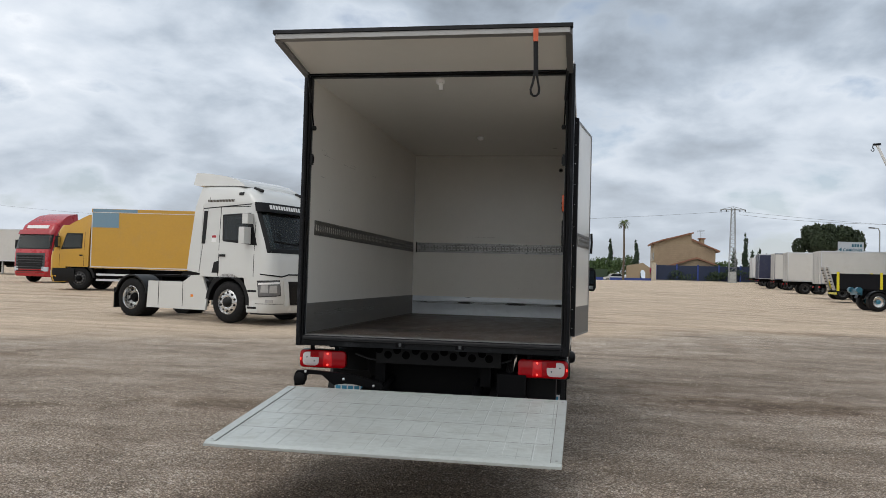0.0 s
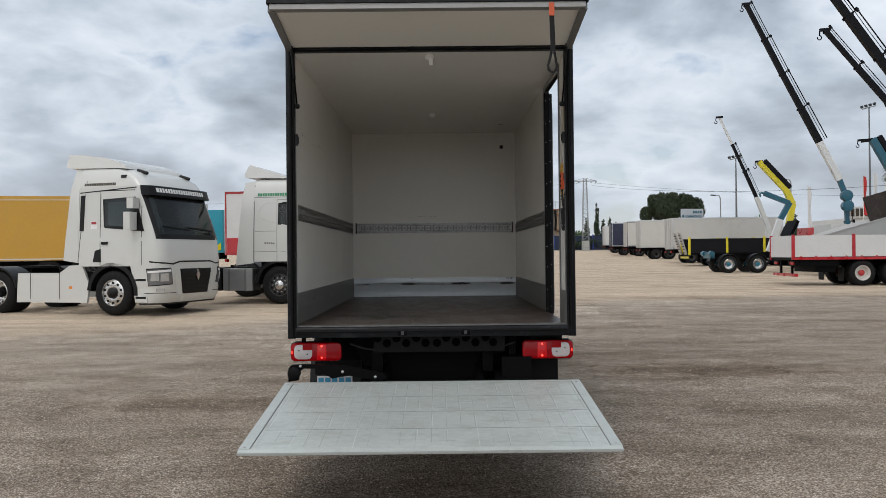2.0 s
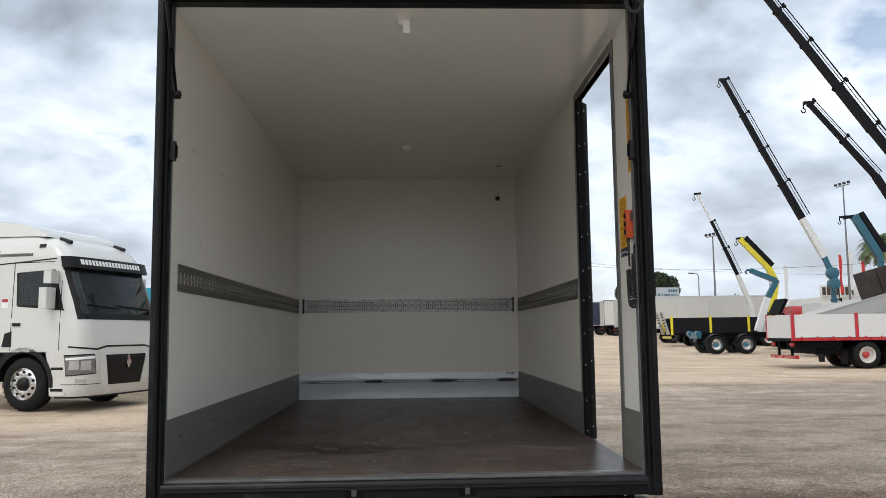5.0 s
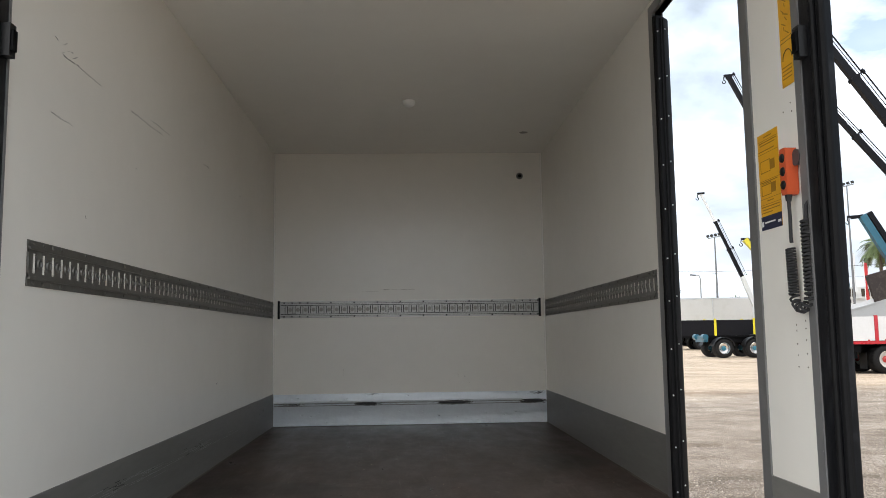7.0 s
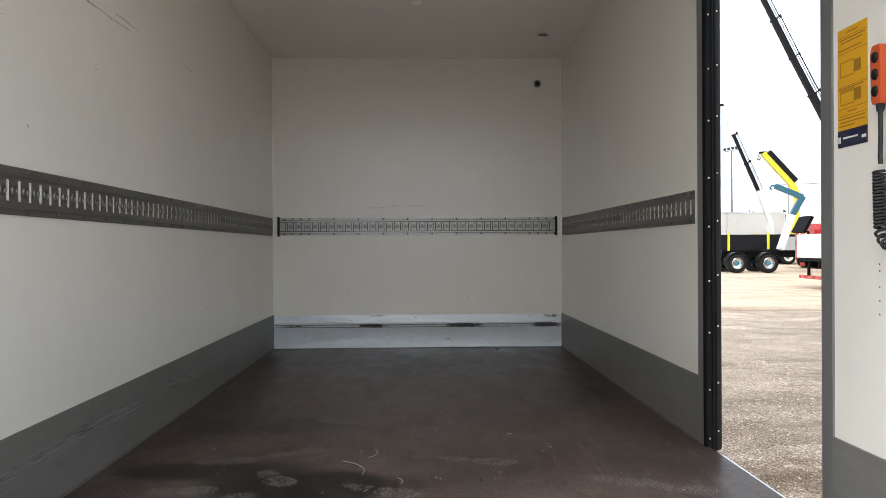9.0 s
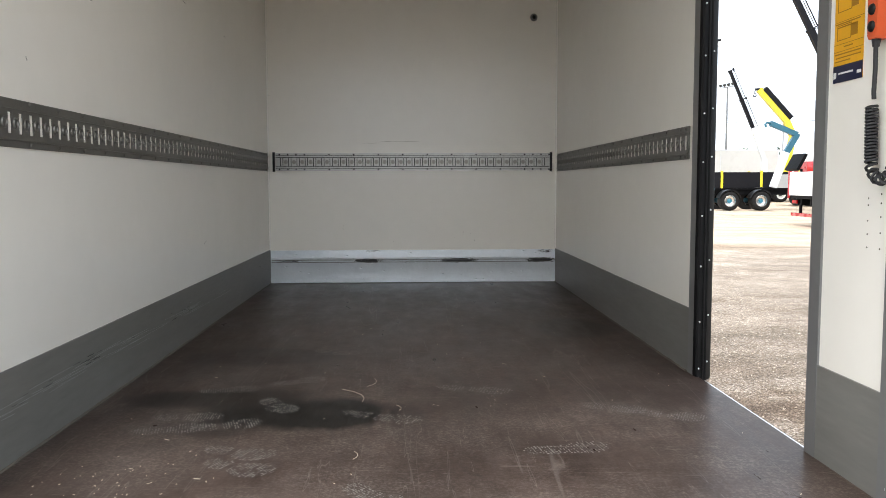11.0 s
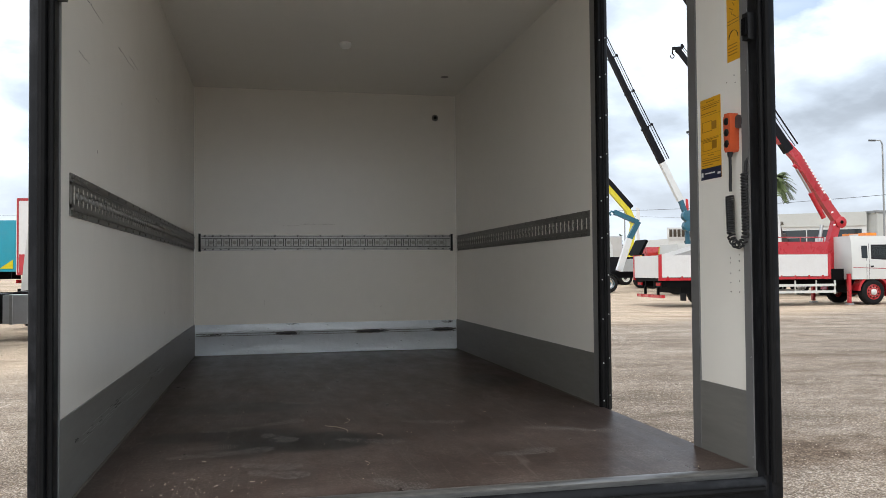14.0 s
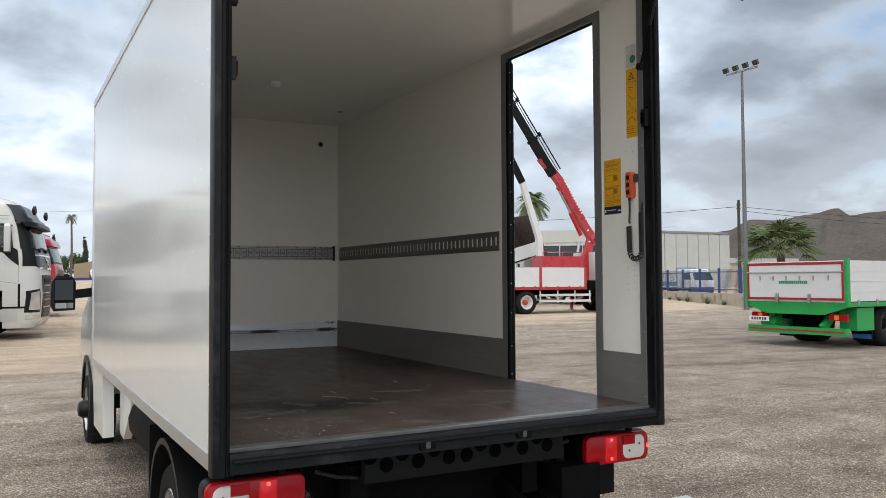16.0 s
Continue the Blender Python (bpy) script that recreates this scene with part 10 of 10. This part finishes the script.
def palm(x, y, base, height, frond, seed, fan=False, count=34, label="tall palm with grey trunk"):
    t = thing("palm_tree", pose(x, y, base), label, "tree", "palms")
    rnd = random.Random(seed)
    trunk(t, [(0, 0, -0.4), (0.1, 0, height * 0.5), (0, 0, height)], 0.30 if fan else 0.22, 0.22 if fan else 0.13)
    for k in range(count):
        a = 2 * math.pi * k / count + rnd.uniform(-0.15, 0.15)
        up = rnd.uniform(-0.9, 1.15) if not fan else rnd.uniform(-0.25, 1.0)
        d = Vector((math.cos(a), math.sin(a), 0))
        verts, faces = [], []
        if fan:  # stalk with a folded fan of blades
            e = d * frond * 0.55 * math.cos(up * 1.1) + Vector((0, 0, frond * 0.55 * math.sin(up * 1.1)))
            o = Vector((0, 0, height))
            sd = d.cross(Vector((0, 0, 1)))
            for s in (-1, 1):
                verts.append(tuple(o + sd * s * 0.02))
                verts.append(tuple(o + e + sd * s * 0.015))
            faces.append((0, 1, 3, 2))
            fwd = e.normalized()
            nb = 27
            root = o + e
            last = None
            for b in range(nb):
                th = radians(-115 + 230 * b / (nb - 1))
                ax = (fwd * math.cos(th) + sd * math.sin(th)).normalized()
                ln = frond * 0.52 * (1 - 0.25 * abs(th) / 2) * rnd.uniform(0.88, 1.08)
                mid = root + ax * ln * 0.36 + Vector((0, 0, (0.04 if b % 2 else -0.03) * ln))
                tip = root + ax * ln + Vector((0, 0, -0.30 * ln - rnd.uniform(0.0, 0.12)))
                i = len(verts)
                verts += [tuple(root), tuple(mid), tuple(tip)]
                if last is not None:  # joined half way out, split beyond
                    faces += [(last, last + 1, i + 1), (last + 1, last + 2, i + 1)]
                last = i
        else:  # arching feather
            n = 15
            prev = None
            for j in range(n + 1):
                u = j / n
                p = Vector((0, 0, height)) + d * frond * (u * math.cos(up * 0.9)) + Vector((0, 0, frond * (u * math.sin(up * 0.9) - 0.55 * u * u)))
                sd = d.cross(Vector((0, 0, 1)))
                if prev is not None:
                    for s in (-1, 1):
                        ln = frond * 0.26 * (1 - 0.6 * abs(u - 0.45)) * rnd.uniform(0.8, 1.1)
                        i = len(verts)
                        verts += [tuple(prev), tuple(p), tuple(p + sd * s * ln + d * ln * 0.5 - Vector((0, 0, ln * 0.55)))]
                        faces.append((i, i + 1, i + 2))
                prev = p
        me = bpy.data.meshes.new("frond")
        me.from_pydata(verts, [], faces)
        me.materials.append(M["leaf_palm"])
        ob = new("frond", me)
        ob.parent = t


def hill_material():
    m = mat("dry_scrub_hillside", (0.108, 0.094, 0.083), 0.95, vary=0.45, scale=0.010, fine=0.45, dirt=0.8, dirt_color=(0.075, 0.082, 0.065), ior=1.1)
    return m


def hills():
    """Bare hills two kilometres off; the crest is given as bearing and rise, in degrees."""
    hm = hill_material()
    crest = [(36, 0.0), (41, 1.2), (46.3, 2.85), (48.1, 3.2), (49.7, 3.9), (51.2, 3.8), (53.2, 4.1), (54.8, 4.45), (55.6, 3.95), (56.7, 4.1), (60, 4.4), (66, 3.4), (76, 2.6), (90, 0.4)]

    def rise(az):
        for (a, ha), (b, hb) in zip(crest, crest[1:]):
            if a <= az <= b:
                k = (az - a) / (b - a)
                return ha + (hb - ha) * (k * k * (3 - 2 * k))
        return 0.0
    nx, ny = 260, 46
    verts, faces = [], []
    for j in range(ny + 1):
        v = j / ny
        for i in range(nx + 1):
            az = 36 + 54 * i / nx
            d = 1150 + 1150 * v
            x, y = d * math.sin(radians(az)), d * math.cos(radians(az))
            ridge = noise.fractal((x * 0.0035, y * 0.0035, 0.3), 1.0, 2.1, 7)
            gully = abs(noise.fractal((az * 0.55, v * 1.4, 2.0), 1.0, 2.2, 5))
            e = min(1.0, v / 0.72)
            e = e * e * (3 - 2 * e) if v < 0.72 else 1 - ((v - 0.72) / 0.28) ** 2 * 0.8
            e *= 1 - (0.30 * gully + 0.10 * ridge) * math.sin(math.pi * min(1.0, v / 0.72)) ** 2
            verts.append((x, y, -12 + d * math.tan(radians(rise(az))) * e + 14 * e))
    for j in range(ny):
        for i in range(nx):
            k = j * (nx + 1) + i
            faces.append((k, k + 1, k + nx + 2, k + nx + 1))
    me = bpy.data.meshes.new("hill")
    me.from_pydata(verts, [], faces)
    me.polygons.foreach_set("use_smooth", [True] * len(me.polygons))
    me.materials.append(hm)
    tagged(new("hill", me), "bare brown scrub-covered hills on the skyline", "hill", kind="structure")


umbrella_pine(36.2, 119.72, 1.6, 10.3, 4.4, 3)
for k, (x, y, h, r) in enumerate(((10.7, 147, 7.6, 0.9), (6.2, 152, 8.4, 0.8), (29.8, 146, 9.2, 0.8), (31.2, 147, 6.2, 0.8), (32.4, 147, 6.6, 0.8), (33.6, 147, 5.6, 0.8), (28.2, 148, 6.6, 0.9), (-2.0, 150, 6.8, 0.9), (60.0, 130, 6.0, 1.2))):
    cypress(x, y, 1.5, h, r, 20 + k)
for k, (x, y, w, h, mt) in enumerate(((0.5, 150, 3.4, 4.6, "leaf_mid"), (4.0, 149, 3.2, 5.0, "leaf_mid"), (8.6, 151, 2.6, 5.2, "leaf_mid"), (26.5, 146, 3.0, 4.6, "leaf_mid"), (14.6, 145, 1.6, 3.3, "flower"), (18.0, 144.2, 4.0, 2.6, "leaf_dark"), (23.0, 144.2, 4.0, 2.8, "leaf_dark"), (27.5, 144.2, 4.0, 2.9, "leaf_dark"), (32.0, 144.2, 4.0, 2.8, "leaf_dark"), (37.5, 130, 3.6, 3.2, "leaf_mid"), (-6.0, 148, 4.0, 4.2, "leaf_mid"), (48.0, 110, 4.0, 5.2, "leaf_mid"))):
    bush(x, y, 1.4, w, h, 50 + k, mt, label="red flowering garden shrub" if mt == "flower" else "rounded green garden shrub")
palm(8.1, 140, 1.4, 10.8, 1.05, 5)
palm(-0.2, 141, 1.4, 11.0, 1.05, 6)
palm(63.3, 90, 0.8, 12.2, 2.5, 7, count=64)
palm(56.6, 92, 0.8, 11.2, 2.3, 8, count=60)
palm(71.5, 117, 1.0, 14.0, 3.0, 9)
palm(39.46, 30.07, 0.0, 3.3, 2.5, 10, True, 44, "low fan palm with broad green fronds behind the fence")
hills()
for k, (x, y, w, h) in enumerate(((72, 50, 5, 2.6), (84, 47, 6, 3.0), (96, 52, 7, 3.2), (78, 56, 5, 2.6), (60, 38, 3, 1.6), (52, 33, 2.6, 1.3))):
    bush(x, y, 0.0, w, h, 90 + k, "leaf_dark", label="low dark green scrub bush")


# ---- loose stones, wood chips and shoe prints ----
def scatter(name, count, area, size, material, label, category, seed, z_of, keep=lambda x, y: True):
    rnd = random.Random(seed)
    verts, faces = [], []
    while count:
        x, y = rnd.uniform(*area[0]), rnd.uniform(*area[1])
        if not keep(x, y):
            continue
        count -= 1
        s = size * rnd.uniform(0.4, 1.3)
        z = z_of(x, y)
        k = len(verts)
        a0 = rnd.uniform(0, 6.3)
        for j in range(5):
            a = a0 + 1.2566 * j
            verts.append((x + s * rnd.uniform(0.7, 1.1) * math.cos(a), y + s * rnd.uniform(0.7, 1.1) * math.sin(a), z - 0.002))
        verts.append((x + s * rnd.uniform(-0.2, 0.2), y + s * rnd.uniform(-0.2, 0.2), z + s * rnd.uniform(0.5, 0.9)))
        faces += [(k + j, k + (j + 1) % 5, k + 5) for j in range(5)]
    me = bpy.data.meshes.new(name)
    me.from_pydata(verts, [], faces)
    me.materials.append(material)
    tagged(new(name, me), label, category, kind="stuff")


def stone_mix():
    m = bpy.data.materials.new("mixed_gravel_stones")
    m.use_nodes = True
    t = m.node_tree
    geo = t.nodes.new("ShaderNodeNewGeometry")
    r = ramp(t, [(0.0, (0.13, 0.095, 0.065)), (0.5, (0.34, 0.268, 0.198)), (1.0, (0.56, 0.48, 0.39))])
    t.links.new(geo.outputs["Random Per Island"], r.inputs[0])
    p = t.nodes["Principled BSDF"]
    t.links.new(r.outputs[0], p.inputs["Base Color"])
    p.inputs["Roughness"].default_value = 0.9
    return m


def yard_z(x, y):
    return ground_z(x, y) + 0.02 * noise.noise((x * 0.35, y * 0.35, 3))


mix = stone_mix()
scatter("gravel", 60000, ((-8, 9), (-4.5, 11)), 0.010, mix, "loose grey and tan gravel on the yard", "gravel", 1, yard_z)
scatter("pebbles", 2600, ((-16, 20), (-5, 20)), 0.018, mix, "scattered larger pebbles on the yard", "pebbles", 2, yard_z)


def chips():
    rnd = random.Random(12)
    bm = B()
    for k in range(110):
        if k < 55:
            x, y = rnd.gauss(-0.70, 0.12), abs(rnd.gauss(0.22, 0.10)) + 0.09
        else:
            x, y = rnd.uniform(-0.95, 0.95), rnd.uniform(0.12, 2.4)
        if abs(x) > 0.98:
            continue
        a, ln = rnd.uniform(0, 3.14), rnd.uniform(0.0015, 0.006 if k % 9 else 0.016)
        beam(bm, (x, y, FZ + 0.002), (x + ln * math.cos(a), y + ln * math.sin(a), FZ + 0.003), rnd.uniform(0.0008, 0.0024), 0.0012)
    ob = part("wood_chips", bm, M["straw"], None)
    tagged(ob, "pale wood chips scattered on the brown floor", "wood chips", kind="stuff")
    for k, (x, y, a, ln) in enumerate(((-0.17, 1.0, 75, 0.18), (-0.165, 1.2, 40, 0.11), (-0.05, 0.90, 60, 0.06), (-0.16, 0.46, 50, 0.06))):
        bm = B()
        pts = [(x + ln * u * math.cos(radians(a + 40 * u)), y + ln * u * math.sin(radians(a + 40 * u)), FZ + 0.003) for u in (0, 0.25, 0.5, 0.75, 1)]
        tube(bm, pts, 0.0009, 5)
        tagged(part("straw", bm, M["straw"], None), "thin pale straw on the floor", "straw", "loose straws")


def shoe_print(x, y, turn, seed, length=0.29):
    """A dusty print: rows of small tread lugs within a sole outline."""
    rnd = random.Random(seed)
    bm = B()
    m = Matrix.Translation((x, y, FZ + 0.0006)) @ pose(0, 0, 0, 0, 0, turn)
    rows = 27
    for i in range(rows):
        u = i / (rows - 1)
        # heel, narrow waist, broad ball, rounded toe
        half = 0.034 + 0.013 * smooth(0.45, 0.75, u) - 0.008 * math.exp(-((u - 0.42) / 0.10) ** 2)
        half *= math.sqrt(max(0.0, 1 - (2 * u - 1) ** 4)) * 0.9 + 0.1
        if 0.36 < u < 0.46 and length > 0.18 and seed % 3:
            continue
        for k in range(-4, 5):
            if rnd.random() < 0.34:
                continue
            px = half * (k + 0.5 * (i % 2)) / 4.3 + 0.010 * math.sin(u * 3.1)
            w = half * 0.085 * rnd.uniform(0.4, 1.3)
            e = length / rows * rnd.uniform(0.15, 0.6)
            for v in box(bm, px - w, px + w, length * (u - 0.5), length * (u - 0.5) + e, 0, 0.0004):
                v.co = m @ v.co
    pr = tagged(part("shoe_print", bm, M["dust"], van), "dusty pale shoe print")
    pr["kind"] = "stuff"


def water_drops():
    """Rain drops clinging to the outer left panel."""
    rnd = random.Random(31)
    bm = B()
    for k in range(420):
        y = rnd.uniform(0.15, 4.1)
        z = 2.1 + rnd.gauss(0, 0.42)
        if not 1.0 < z < 2.95:
            continue
        r = rnd.uniform(0.0012, 0.0038)
        lathe(bm, [(r, 0.0), (r * 0.8, -r * 0.35), (r * 0.2, -r * 0.55)], 6, (-1.0502, y, z), "x")
    part("rain_film", bm, M["drop"], van, "clear rain drops on the white panel")["kind"] = "stuff"


def kick_scuffs():
    """Rubbed black and pale scratches along the left kick board."""
    rnd = random.Random(8)
    x = -HW + 0.0112
    for name, count, mt, lo, hi, wide in (("black_scuff", 34, "rubber", 0.01, 0.06, 0.0016), ("pale_scratch", 46, "mark_pale", 0.05, 0.40, 0.0009)):
        bm = B()
        for k in range(count):
            y = rnd.choice((rnd.uniform(0.85, 1.42), rnd.uniform(0.3, 0.8), rnd.uniform(1.8, 2.1), rnd.uniform(0.2, 3.8)))
            z = 1.100 + rnd.gauss(0, 0.009) - (0.02 * rnd.random() if name == "pale_scratch" else 0)
            ln = rnd.uniform(lo, hi)
            beam(bm, (x, y, z), (x, y + ln, z + rnd.uniform(-0.03, 0.02) * ln), 0.0006, rnd.uniform(0.4, 1.0) * wide)
        part(name, bm, M[mt], van, "rubbed scuffs on the grey board")["kind"] = "stuff"


M["mark_pale"] = mat("pale_scratch", (0.34, 0.35, 0.34), 0.5, vary=0.2, scale=12)
kick_scuffs()
M["drop"] = mat("water_drop", (0.75, 0.78, 0.80), 0.04, vary=0.02, coat=0.6, ior=1.33)
water_drops()
chips()
for k, (x, y, a, ln) in enumerate(((-0.632, 1.191, -78, 0.2), (-0.431, 0.988, -148, 0.2), (-0.684, 0.871, -87, 0.2), (-0.702, 0.751, -77, 0.21), (-0.552, 0.782, -72, 0.2), (-0.324, 1.796, -112, 0.2), (-0.415, 1.3, -61, 0.2), (-0.103, 0.851, -114, 0.26), (0.198, 1.162, -106, 0.26), (0.393, 0.534, -80, 0.23), (0.619, 0.914, -113, 0.2), (0.77, 0.827, -115, 0.2), (-0.09, 0.224, -135, 0.2), (-0.46, 0.54, -108, 0.2), (-0.44, 0.43, -117, 0.2))):
    shoe_print(x, y, a, k, ln)
